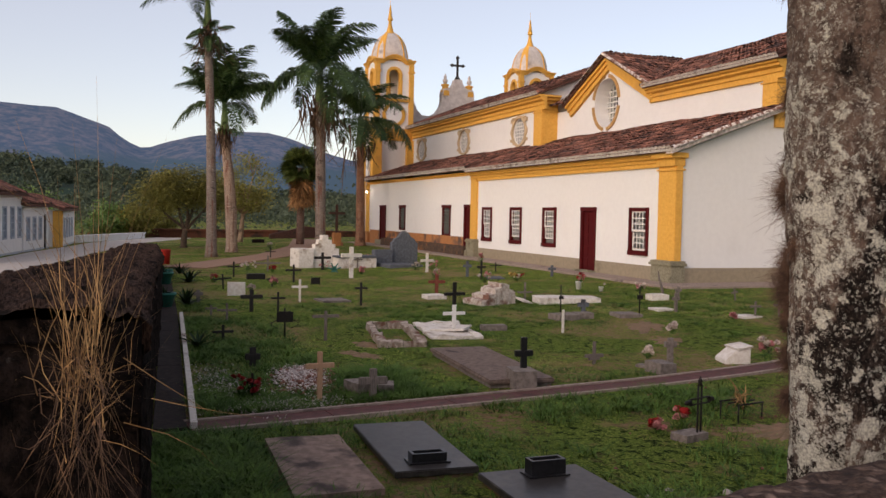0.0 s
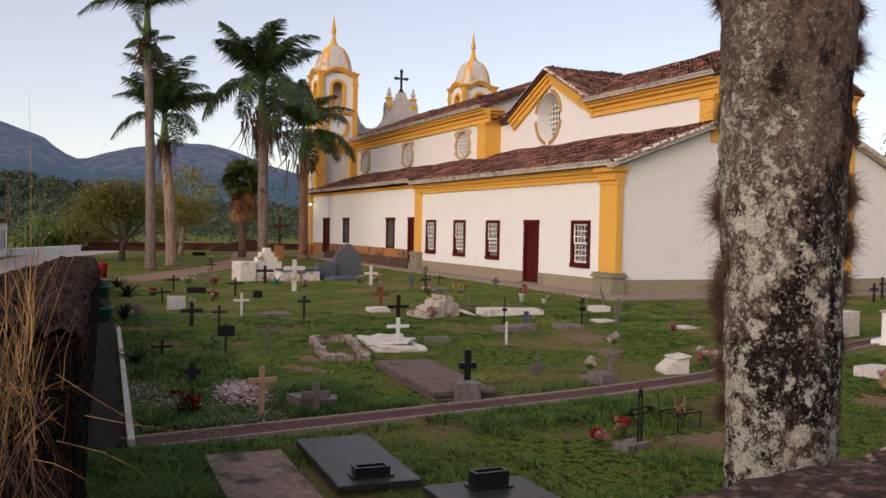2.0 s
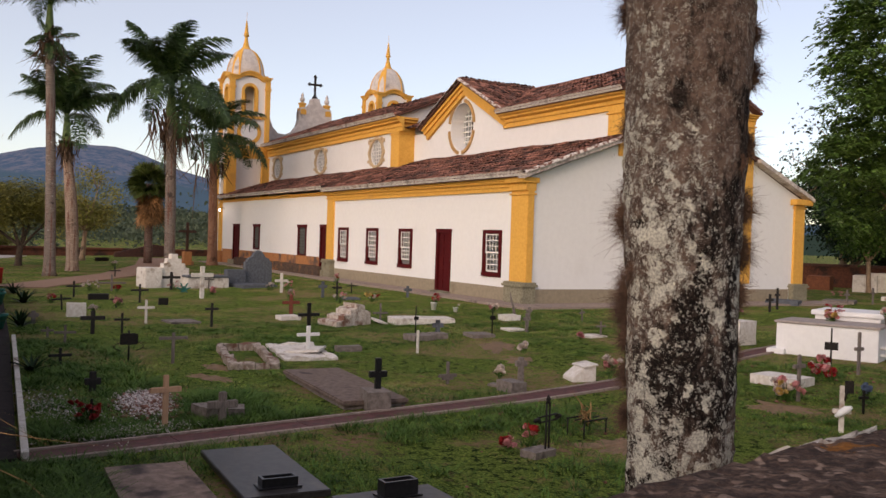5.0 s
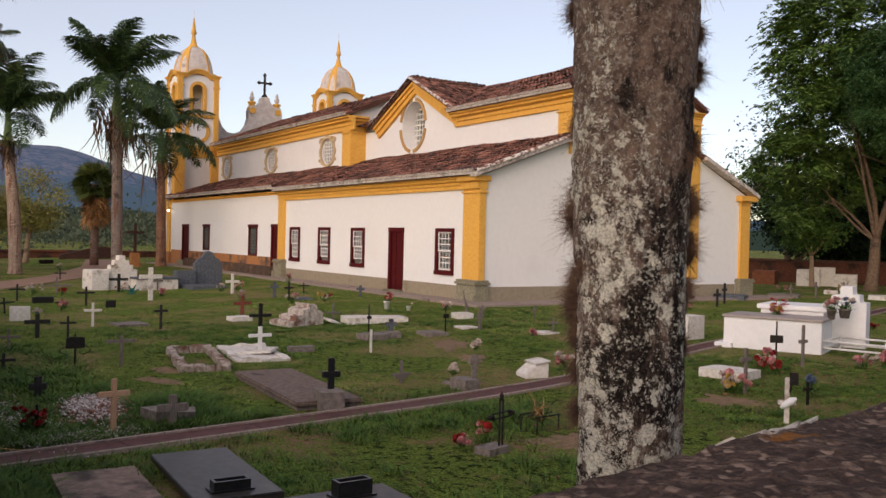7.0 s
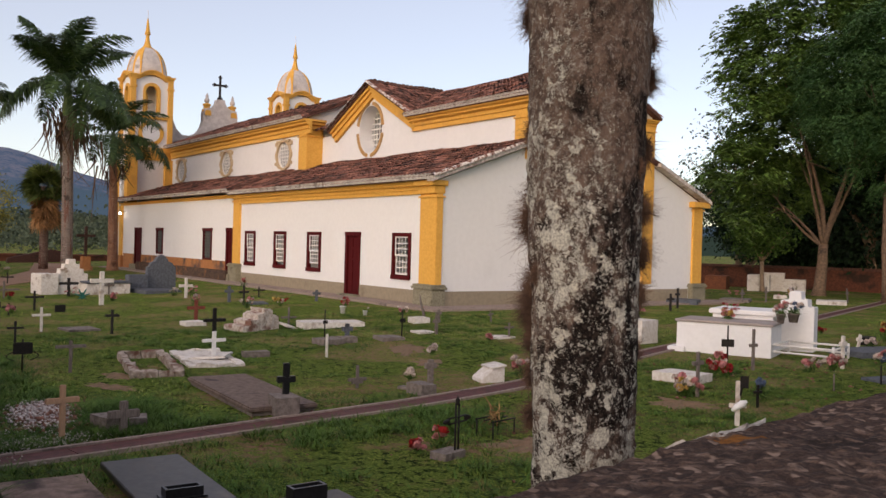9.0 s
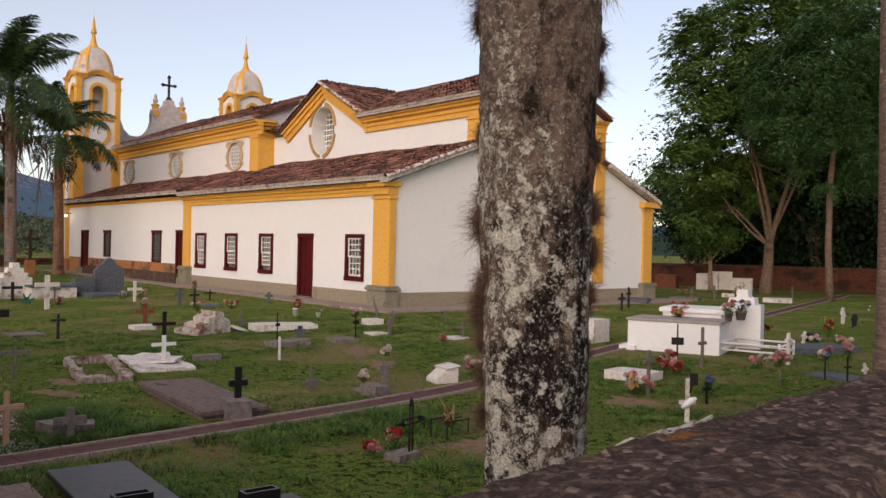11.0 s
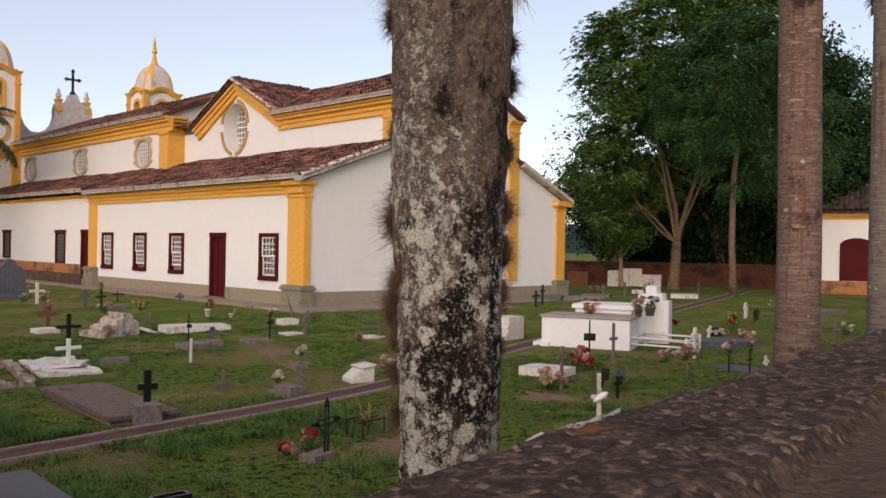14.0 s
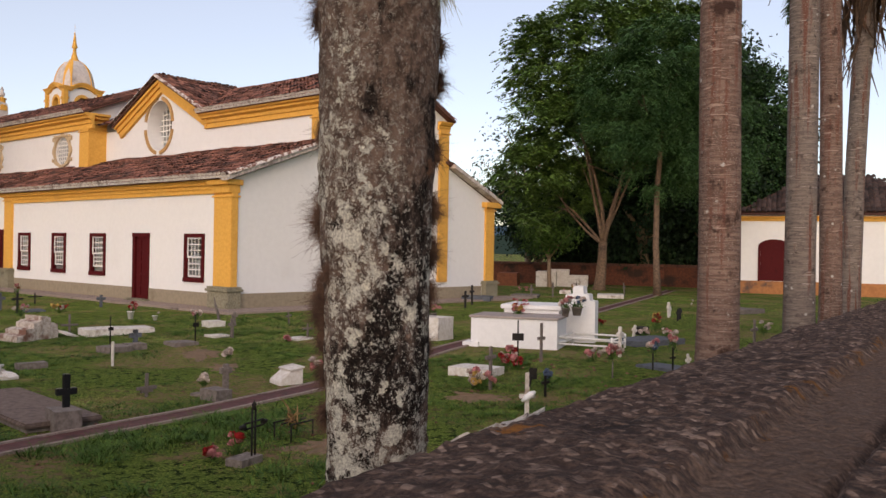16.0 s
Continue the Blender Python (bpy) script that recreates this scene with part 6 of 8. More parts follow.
# woods of the valley: many leafy clumps, thinning into the distance
def far_woods():
    rng = np.random.default_rng(5)
    vs, fs, n = [], [], 0
    for k in range(1150):
        bearing, d = rng.uniform(158, 200), rng.uniform(80, 820)
        x, y = 24 + d * math.cos(radians(bearing)), -17 + d * math.sin(radians(bearing))
        top = math.tan(radians(np.interp(bearing, [158, 165, 171.5, 176, 180, 183, 186, 200], [0.8, 0.8, 1.05, 1.7, 2.3, 2.55, 2.9, 3.2]))) * 900 + 2
        s = min(max((d / 900 - 0.4) / 0.6, 0), 1)
        z = -4 if d < 160 else (-6 if s <= 0 else -12 + (top + 12) * s ** 0.8)
        h = rng.uniform(3.0, 5.0) if d < 130 else rng.uniform(7.0, 13.0)
        R = h * rng.uniform(0.45, 0.7)
        v = rng.normal(0, 1, (22, 3))
        v /= np.linalg.norm(v, axis=1)[:, None]
        centres = np.array([x, y, z + h * 0.45]) + v * [R, R, h * 0.42] * rng.uniform(0.6, 1, (22, 1))
        a, f = leaf_cloud(centres, 260, 0.0028 * d + 0.3, 0.15 * h, rng, 0.7)
        vs.append(a), fs.append(f + n)
        n += len(a)
    # leaf colour lightened to carry the haze of distance
    ob = new("far_woods", fast_mesh("far_woods", np.concatenate(vs), np.concatenate(fs), surface("hazy_foliage", (0.046, 0.066, 0.046), (0.085, 0.105, 0.062), None, 0.05, 0.02, 0.9, 0, 0, vary=0.35)))
    tagged(ob, "dark green woods filling the valley", "woods", kind="stuff")


far_woods()


# ---- back wall, chapel, lane houses ----
def brick_wall():
    root = thing("wall_back", "old orange brick wall with a tile cap behind the graves", "wall", kind="structure")
    pts = [(-24.0, 22.5), (-11.3, 29.6), (-2.0, 34.6), (4.2, 34.4)]
    bm, cap = bmesh.new(), bmesh.new()
    for (ax, ay), (bx, by) in zip(pts, pts[1:]):
        d = Vector((bx - ax, by - ay, 0))
        n = Vector((-d.y, d.x, 0)).normalized()
        for b_, o, z0, z1 in ((bm, 0.2, -0.3, 1.12), (cap, 0.34, 1.12, 1.28)):
            vs = [b_.verts.new(Vector((ax, ay, z)) + d * e + n * s * o) for z in (z0, z1) for e, s in ((0, -1), (1, -1), (1, 1), (0, 1))]
            for f in ((3, 2, 1, 0), (4, 5, 6, 7), (0, 1, 5, 4), (1, 2, 6, 5), (2, 3, 7, 6), (3, 0, 4, 7)):
                b_.faces.new([vs[k] for k in f])
    part("masonry", bm, OLDBRICK, root)
    part("cap", cap, TILE_BED, root, bevel=0.04)


brick_wall()


def gabled_house(name, label, o, yaw, length, depth, wall_h, roof_h, windows, doors, base_mat=None, wall_mat=FARWALL, over=0.22, hip=False, base_h=0.4, tile_mat=TILE):
    """A one-storey house: its front runs along its own x from 0 to length at y = 0, the roof ridge along x."""
    root = thing(name, label, "house", pose(*o, 0, 0, yaw))
    bm = bmesh.new()
    wall_cells(bm, 0, length, 0, wall_h, [w[:4] for w in windows + doors], 0, 0.4)
    box(bm, 0, length, depth - 0.4, depth, 0, wall_h), box(bm, 0, 0.4, 0.4, depth - 0.4, 0, wall_h), box(bm, length - 0.4, length, 0.4, depth - 0.4, 0, wall_h)
    part("wall", bm, wall_mat, root)
    if base_mat:
        bm = bmesh.new()
        edges = [0.0] + [e for w in sorted(doors) for e in (w[0], w[1])] + [length]
        for a, b in zip(edges[::2], edges[1::2]):
            box(bm, a, b, -0.03, -0.002, 0, base_h)
        for w in doors:
            if w[2] > 0.5:
                box(bm, w[0], w[1], -0.03, -0.002, 0, w[2] - 0.01)
        part("dado", bm, base_mat, root)
    bm = bmesh.new()
    prism(bm, [(-over, wall_h - 0.02), (depth / 2, wall_h + roof_h), (depth + over, wall_h - 0.02), (depth + over, wall_h + 0.12), (depth / 2, wall_h + roof_h + 0.16), (-over, wall_h + 0.12)], "x", -0.4, length + 0.4)
    if hip:
        bm.free()
        bm = bmesh.new()
        run = depth / 2 + over
        foot = [bm.verts.new(p) for p in ((-over, -over, wall_h), (length + over, -over, wall_h), (length + over, depth + over, wall_h), (-over, depth + over, wall_h))]
        rl, rr = bm.verts.new((-over + run, depth / 2, wall_h + roof_h)), bm.verts.new((length + over - run, depth / 2, wall_h + roof_h))
        bm.faces.new(foot[::-1]), bm.faces.new((foot[0], foot[1], rr, rl)), bm.faces.new((foot[2], foot[3], rl, rr)), bm.faces.new((foot[1], foot[2], rr)), bm.faces.new((foot[3], foot[0], rl))
    roof = part("roof", bm, TILE_BED, root, "brown tile roof")
    rng = np.random.default_rng(int(length * 10))
    tv, tf = [], []
    slope = math.hypot(depth / 2 + over, roof_h)
    for i in range(int((length + 0.8) / 0.26)):
        for j in range(int(slope / 0.5)):
            inset = (j + 1) * 0.5 / slope * (depth / 2 + over)
            if hip and not inset - over < -0.4 + i * 0.26 < length + over - inset:
                continue
            for k, (s, dz) in enumerate(((-0.13, 0), (0, 0.1), (0.13, 0))):
                for e in (0, 0.52):
                    t = (j * 0.5 + e) / slope
                    tv.append((-0.4 + i * 0.26 + 0.13 + s + rng.normal(0, 0.01), -over + (depth / 2 + over) * t, wall_h + 0.13 + roof_h * t + dz + 0.03 * (e == 0)))
            b = len(tv) - 6
            tf += [(b, b + 2, b + 3, b + 1), (b + 2, b + 4, b + 5, b + 3)]
    tagged(part("tiles", fast_mesh("tiles", tv, tf, tile_mat), tile_mat, roof), kind="stuff")
    for x0, x1, z0, z1, mat_, nx, nz in windows:
        bm = bmesh.new()
        w = 0.09
        box(bm, x0, x0 + w, -0.03, 0.1, z0, z1), box(bm, x1 - w, x1, -0.03, 0.1, z0, z1), box(bm, x0 + w, x1 - w, -0.03, 0.1, z1 - w, z1), box(bm, x0 + w, x1 - w, -0.05, 0.1, z0, z0 + w)
        win = part("window", bm, mat_, root)
        bm = bmesh.new()
        bars(bm, x0 + w, x1 - w, z0 + w, z1 - w, nx, nz, 0.0, 0.04, 0.04)
        part("glazing_bars", bm, mat_, win)
        bm = bmesh.new()
        box(bm, x0 + w, x1 - w, 0.05, 0.06, z0 + w, z1 - w)
        part("pane", bm, GLASS, win)
    for x0, x1, z0, z1, mat_ in doors:
        bm = bmesh.new()
        box(bm, x0, x1, 0.08, 0.16, z0, z1)
        leaf_ob = part("door", bm, mat_, root)
        for k in range(4):
            za = z0 + 0.1 + k * (z1 - z0 - 0.1) / 4
            for a, b in ((x0 + 0.1, (x0 + x1) / 2 - 0.05), ((x0 + x1) / 2 + 0.05, x1 - 0.1)):
                bm = bmesh.new()
                box(bm, a, b, 0.05, 0.078, za, za + (z1 - z0) / 4 - 0.1)
                part("panel", bm, mat_, leaf_ob)
    return root


# roof tile colour darkened to hold the shade of the trees
chapel = gabled_house("chapel", "small white chapel with an oxblood arched door and tile roof", (4.47, 30.48, -0.15), 19.7, 10.5, 7.0, 4.35, 2.3, [], [(1.17, 2.57, 0.72, 2.78, DOORWOOD)], OCHRE_DARK, PLASTER, hip=True, over=0.45, base_h=0.72, tile_mat=surface("shaded_chapel_tile", (0.10, 0.062, 0.052), (0.055, 0.038, 0.034), (0.03, 0.024, 0.022), 9, 1.3, 0.95, 0.4, 0.02, (0.46, 0.66), vary=0.5))
bm = bmesh.new()
prism(bm, cornice_profile(0.0, 4.02, 0.26, 0.26), "x", -0.1, 10.6)
part("cornice", bm, OCHRE, chapel)
bm = bmesh.new()
band(bm, [(1.87 + 0.70 * math.cos(t), 2.62 + 0.26 * math.sin(t)) for t in np.linspace(0, math.pi, 14)], [(1.87 + 0.83 * math.cos(t), 2.62 + 0.40 * math.sin(t)) for t in np.linspace(0, math.pi, 14)], "y", -0.06, 0.02, False)
box(bm, 1.04, 1.17, -0.06, 0.02, 0.7, 2.66), box(bm, 2.57, 2.70, -0.06, 0.02, 0.7, 2.66)
part("door_frame", bm, DOORWOOD, chapel)

bm = bmesh.new()
prism(bm, [(1.87 + 0.72 * math.cos(t), 2.60 + 0.28 * math.sin(t)) for t in np.linspace(0, math.pi, 14)], "y", -0.03, 0.04)
part("door_arch", bm, DOORWOOD, chapel)

W = BLUEGLASS
gabled_house("lane_house", "white row house with blue-grey sash windows", (-14.0, -23.07, -0.6), 171, 10.55, 5.0, 3.12, 1.2, [(9.72 - 1.29 * k, 10.42 - 1.29 * k, 1.05, 2.6, W, 2, 4) for k in range(6)], [], W)
gabled_house("lane_house", "low white house with a dark doorway", (-24.6, -21.36, -0.6), 171, 5.2, 5.0, 2.62, 1.0, [(0.5 + 1.25 * k, 1.2 + 1.25 * k, 0.85, 2.1, W, 2, 4) for k in range(3)], [(4.2, 4.95, 0.05, 2.2, DARKWOOD)], W)
corner_house = gabled_house("lane_house", "low white house with an ochre corner", (-31.1, -19.95, -0.6), 176.5, 7.3, 5.0, 2.42, 0.9, [(1.1 + 1.35 * k, 1.8 + 1.35 * k, 0.8, 2.0, W, 2, 4) for k in range(4)], [], W)
bm = bmesh.new()
box(bm, -0.05, 0.42, -0.06, 0.0, 0.0, 2.40)
box(bm, -0.06, 0.0, -0.06, 0.45, 0.0, 2.40)
part("corner_pilaster", bm, OCHRE, corner_house, "ochre painted corner", 0.01)
bm = bmesh.new()
box(bm, 0, 10.6, -0.15, 0.15, -0.5, 0.10)
box(bm, -0.1, 10.7, -0.22, 0.22, 0.10, 0.18)
white_wall = tagged(part("wall_white", bm, FARWALL, None, "", 0.02), "low whitewashed wall beyond the lane", "wall", kind="structure")
white_wall.matrix_world = pose(-38.5, -19.35, 0, 0, 0, 155.4)
bm = bmesh.new()
box(bm, -52.0, -51.6, -19.0, 12.0, -0.4, 0.22)
wl_ob = tagged(part("wall_terrace", bm, OLDBRICK, None), "low dark red brick terrace wall at the end of the lawn", "wall", kind="structure")
bm = bmesh.new()
box(bm, -52.15, -51.45, -19.0, 12.0, 0.22, 0.42)
part("cap", bm, OLDBRICK, wl_ob, bevel=0.05)
bm = bmesh.new()
prism(bm, [(-5.2, -0.3), (-5.2, 0.15), (-2.2, 0.85), (-1.2, 0.7), (-0.8, -0.3)], "x", -48.0, -47.4)
tagged(part("stair_wall", bm, surface("mossy_dark_brick", (0.10, 0.045, 0.035), (0.06, 0.03, 0.026), (0.03, 0.03, 0.02), 8, 1, 0.95, 0.5, 0.02), None, "", 0.03), "sloping dark brick wall of a stair", "wall", kind="structure")


# ---- graves: makers ----
def gz(x, y):
    return ground_z(x, y)


def grave_cross(x, y, h, arm, thick, material, label, turn=0.0, lean=0.0, at=0.68, depth=0.0, second=None, pointed=False):
    """An upright and a crossarm facing east and west, let into the turf. second: a higher, shorter arm at that share of the height."""
    root = thing("grave_cross", label, "cross", pose(x, y, gz(x, y), lean, 0, turn + random.uniform(-9, 9)), "crosses of the graveyard")
    d = depth or thick * 0.7
    bm = bmesh.new()
    v = box(bm, -d / 2, d / 2, -thick / 2, thick / 2, -0.08, h)
    part("upright", bm, material, root, bevel=min(0.008, thick * 0.12))
    bm = bmesh.new()
    box(bm, -d / 2 - 0.006, d / 2 + 0.006, -arm / 2, arm / 2, h * at - thick / 2, h * at + thick / 2)
    part("crossarm", bm, material, root, bevel=min(0.008, thick * 0.12))
    if second:
        bm = bmesh.new()
        box(bm, -d / 2 - 0.004, d / 2 + 0.004, -arm * 0.3, arm * 0.3, h * second - thick * 0.4, h * second + thick * 0.4)
        part("name_board", bm, material, root, bevel=0.004)
    return root


def block(name, x, y, sx, sy, h, material, label, category, turn=0.0, z=0.0, bevel=0.015, tilt=(0, 0), group=""):
    """A slab or block standing on the turf; sx runs east, sy north before the turn."""
    bm = bmesh.new()
    box(bm, -sx / 2, sx / 2, -sy / 2, sy / 2, -0.12 if z == 0 else 0, h)
    bmesh.ops.subdivide_edges(bm, edges=bm.edges[:], cuts=3, use_grid_fill=True)
    for v in bm.verts:
        v.co += Vector((noisy(v.co + Vector((x, y, 0)), 3, 1), noisy(v.co + Vector((y, x, 0)), 3, 1), noisy(v.co + Vector((x, 0, y)), 3, 1))) * min(0.02, h * 0.12)
    ob = part(name, bm, material, None, "", 0.0)
    ob.matrix_world = pose(x, y, gz(x, y) + z, tilt[0], tilt[1], turn)
    return tagged(ob, label, category, group)


def bloom_mesh(material, seed):
    rng = np.random.default_rng(seed)
    verts, faces = [], []
    for ring, (r, lift, n) in enumerate(((0.05, 0.0, 7), (0.035, 0.02, 6), (0.018, 0.03, 5))):
        for i in range(n):
            a = 2 * math.pi * (i + ring * 0.5) / n
            c, s = math.cos(a), math.sin(a)
            k = len(verts)
            verts += [(0.006 * c, 0.006 * s, lift * 0.5), (r * 0.7 * c - r * 0.5 * s, r * 0.7 * s + r * 0.5 * c, lift + 0.012), (r * c, r * s, lift + 0.02 + rng.uniform(0, 0.01)),
                      (r * 0.7 * c + r * 0.5 * s, r * 0.7 * s - r * 0.5 * c, lift + 0.012)]
            faces.append((k, k + 1, k + 2, k + 3))
    return fast_mesh("bloom", verts, faces, material)


BLOOMS = {"red": bloom_mesh(RED, 1), "pink": bloom_mesh(PINK, 2), "pale": bloom_mesh(PALE, 3), "yellow": bloom_mesh(YELLOW, 4), "blue": bloom_mesh(BLUE, 5)}
POTS = {"white": CLEANWHITE, "teal": TEAL, "clay": BRICK, "grey": CEMENT}


def flowers(x, y, w, h, colours, label, seed, z=0.0, pot="", n=12, leaves=60):
    """A bunch of grave flowers: blooms one by one over a tuft of leaves, in a pot where there is one."""
    rng = np.random.default_rng(seed)
    root = thing("flower_bunch", label, "flowers", pose(x, y, gz(x, y) + z), "flowers on the graves")
    lo = 0.0
    if pot:
        bm = bmesh.new()
        r = w * 0.32
        turned(bm, [(r * 0.7, -0.01), (r * 0.95, h * 0.40), (r * 1.08, h * 0.40), (r * 1.08, h * 0.46), (r * 0.9, h * 0.46), (r * 0.85, h * 0.40)], 16)
        part("pot", bm, POTS[pot], root)
        lo = h * 0.4
    tuft("foliage", (0, 0, lo), (0, 0, 1), leaves, (h - lo) * 0.95, 0.5, -0.3, LEAF, root, seed, 0.010)
    for i in range(n):
        a, r = rng.uniform(0, 2 * math.pi), w / 2 * math.sqrt(rng.uniform(0, 1))
        ob = new("bloom", BLOOMS[colours[i % len(colours)]])
        ob.parent = root
        s = rng.uniform(0.8, 1.5)
        ob.matrix_local = pose(r * math.cos(a), r * math.sin(a), lo + (h - lo) * rng.uniform(0.35, 1.0), rng.uniform(-50, 50), rng.uniform(-10, 70), rng.uniform(0, 360)) @ Matrix.Diagonal((s, s, s, 1))
    return root


def kerbed_grave(x, y, sx, sy, h, material, label, turn=0.0, fill=None):
    """A grave edged with rough kerbstones, open inside."""
    root = thing("grave_kerb", label, "grave", pose(x, y, gz(x, y), 0, 0, turn))
    w = 0.14
    for k, (a, b, c, d) in enumerate(((-sx / 2, sx / 2, -sy / 2, -sy / 2 + w), (-sx / 2, sx / 2, sy / 2 - w, sy / 2), (-sx / 2, -sx / 2 + w, -sy / 2 + w, sy / 2 - w), (sx / 2 - w, sx / 2, -sy / 2 + w, sy / 2 - w))):
        n = 3 if k < 2 else 2
        for i in range(n):
            bm = bmesh.new()
            if k < 2:
                box(bm, a + (b - a) * i / n, a + (b - a) * (i + 0.97) / n, c, d, -0.1, h * random.uniform(0.75, 1.15))
            else:
                box(bm, a, b, c + (d - c) * i / n, c + (d - c) * (i + 0.97) / n, -0.1, h * random.uniform(0.75, 1.15))
            bmesh.ops.subdivide_edges(bm, edges=bm.edges[:], cuts=2, use_grid_fill=True)
            for v in bm.verts:
                q = v.co + Vector((x, y, 0))
                v.co += Vector((noisy(q, 6, 0.05, 1), noisy(q, 6, 0.05, 4), noisy(q, 5, 0.06, 8)))
            part("kerbstone", bm, material, root, bevel=0.008)
    if fill:
        bm = bmesh.new()
        box(bm, -sx / 2 + w, sx / 2 - w, -sy / 2 + w, sy / 2 - w, -0.05, h * 0.6)
        part("cover", bm, fill, root, bevel=0.01)
    return root


def plaque_marker(x, y, h, w, label, turn=0.0, scroll=True):
    root = thing("grave_marker", label, "grave marker", pose(x, y, gz(x, y), 0, 0, turn), "iron grave markers")
    bm = bmesh.new()
    tube(bm, [((0, 0, -0.1), 0.018), ((0, 0, h), 0.014)], 8)
    part("post", bm, IRON, root)
    bm = bmesh.new()
    box(bm, 0.015, 0.03, -w / 2, w / 2, h * 0.55, h * 0.55 + w * 0.62)
    part("plaque", bm, IRON, root, "plain black name plate", 0.003)
    if scroll:
        for s in (-1, 1):
            bm = bmesh.new()
            tube(bm, [((0, s * (w * 0.4 + 0.13 * math.sin(t)), h * 0.35 + 0.05 * t), 0.008) for t in np.linspace(0, 5, 12)], 6)
            part("scroll", bm, IRON, root)
        bm = bmesh.new()
        tube(bm, [((0, -w * 0.35, h * 0.88), 0.012), ((0, w * 0.35, h * 0.88), 0.012)], 6)
        part("crossarm", bm, IRON, root)
    return root


def agave(x, y, r, label, seed):
    root = thing("agave", label, "plant", pose(x, y, gz(x, y)))
    rng = np.random.default_rng(seed)
    for i in range(22):
        verts, faces = [], []
        az, el = i * 2.4, radians(rng.uniform(15, 75))
        d = np.array([math.cos(az) * math.cos(el), math.sin(az) * math.cos(el), math.sin(el)])
        s = np.array([-math.sin(az), math.cos(az), 0])
        for q in (0, 0.3, 0.65, 1.0):
            p = d * r * q - np.array([0, 0, 0.25 * r * q * q])
            w = s * r * 0.09 * (1 - q) ** 0.7
            verts += [p - w, p + np.array([0, 0, -0.01]), p + w]
        for q in range(3):
            faces += [(3 * q, 3 * q + 1, 3 * q + 4, 3 * q + 3), (3 * q + 1, 3 * q + 2, 3 * q + 5, 3 * q + 4)]
        part("leaf", fast_mesh("leaf", verts, faces, LEAF_DARK), LEAF_DARK, root)


# ---- graves: one by one, from the gutter to the church ----
grave_cross(-6.93, -13.25, 0.55, 0.48, 0.055, DARKWOOD, "dark wooden grave cross")
grave_cross(-2.27, -14.14, 0.45, 0.51, 0.045, DARKWOOD, "dark wooden grave cross leaning a little", 0, 4)
grave_cross(3.74, -14.21, 0.51, 0.50, 0.085, DARKWOOD, "thick dark wooden grave cross")
grave_cross(-19.58, -9.85, 0.53, 0.51, 0.053, DARKWOOD, "small black grave cross", 0, 0, 0.6)
grave_cross(-10.05, -11.56, 0.61, 1.03, 0.061, GREYWOOD, "weathered wooden grave cross with a wide arm", 0, 0, 0.5)
grave_cross(-2.87, -12.61, 0.35, 0.35, 0.045, DARKWOOD, "small dark grave cross with faded flowers")
grave_cross(-4.52, -11.63, 0.59, 0.53, 0.059, DARKWOOD, "dark wooden grave cross")
grave_cross(1.79, -12.70, 0.58, 0.41, 0.058, WHITEWASH, "white painted grave cross")
grave_cross(3.85, -13.62, 0.46, 0.32, 0.046, DARKWOOD, "dark wooden grave cross beside an iron marker")
grave_cross(8.57, -13.60, 0.54, 0.49, 0.054, GREYWOOD, "tall pale weathered grave cross", 0, 0, 0.82)
grave_cross(8.10, -15.35, 0.27, 0.37, 0.045, DARKWOOD, "low dark grave cross on a mound", 0, 0, 0.55)
grave_cross(10.88, -15.24, 0.28, 0.22, 0.090, DARKWOOD, "dark stone grave cross on a mound", 0, 0, 0.5)
grave_cross(5.32, -14.95, 0.37, 0.41, 0.045, GREYWOOD, "grey weathered grave cross", 0, 0, 0.6)
grave_cross(4.24, -15.16, 0.22, 0.25, 0.045, GREYWOOD, "low grey grave cross")
grave_cross(1.38, -15.18, 0.31, 0.23, 0.090, GREYWOOD, "small grey stone grave cross")
grave_cross(2.85, -11.37, 0.58, 0.32, 0.058, DARKWOOD, "dark grave cross with a round plate", 0, 0, 0.75)
grave_cross(-10.60, -9.28, 0.70, 0.70, 0.100, DARKWOOD, "black grave cross beside the white tomb", 0, 0, 0.7)
grave_cross(-6.30, -9.22, 1.11, 0.78, 0.140, WHITEWASH, "tall white grave cross", 0, 0, 0.72)
grave_cross(-11.33, -7.63, 0.54, 0.43, 0.054, GREYWOOD, "brown wooden grave cross")
grave_cross(-7.93, -5.77, 0.75, 0.54, 0.100, WHITEWASH, "white painted grave cross with flowers at its foot", 0, 0, 0.6)
grave_cross(1.19, -8.74, 0.65, 0.48, 0.090, REDWOOD, "rust-red wooden grave cross on a white base")
grave_cross(-5.20, -5.20, 0.57, 0.33, 0.100, BLUEGREY, "grey stone grave cross")
grave_cross(-3.66, -5.31, 0.66, 0.36, 0.066, DARKWOOD, "dark grave cross with red flowers")
grave_cross(-6.66, -3.43, 0.39, 0.49, 0.045, DARKWOOD, "small dark grave cross")
grave_cross(2.72, -6.76, 0.49, 0.44, 0.049, GREYWOOD, "grey grave cross with a wide low arm", 0, 0, 0.45)
grave_cross(-3.97, -2.42, 0.41, 0.29, 0.090, BLUEGREY, "small grey cross near the pavement")
grave_cross(6.31, -7.02, 0.39, 0.27, 0.100, BLUEGREY, "grey stone grave cross on rubble")
grave_cross(12.02, -10.09, 0.36, 0.33, 0.050, GREYWOOD, "small grey grave cross with a low board", 0, 0, 0.38, second=0.25)
grave_cross(6.55, -4.65, 0.46, 0.22, 0.080, CEMENT, "weathered cement grave cross")
grave_cross(5.13, -1.76, 0.36, 0.21, 0.045, GREYWOOD, "small wooden cross leaning", 0, 8)
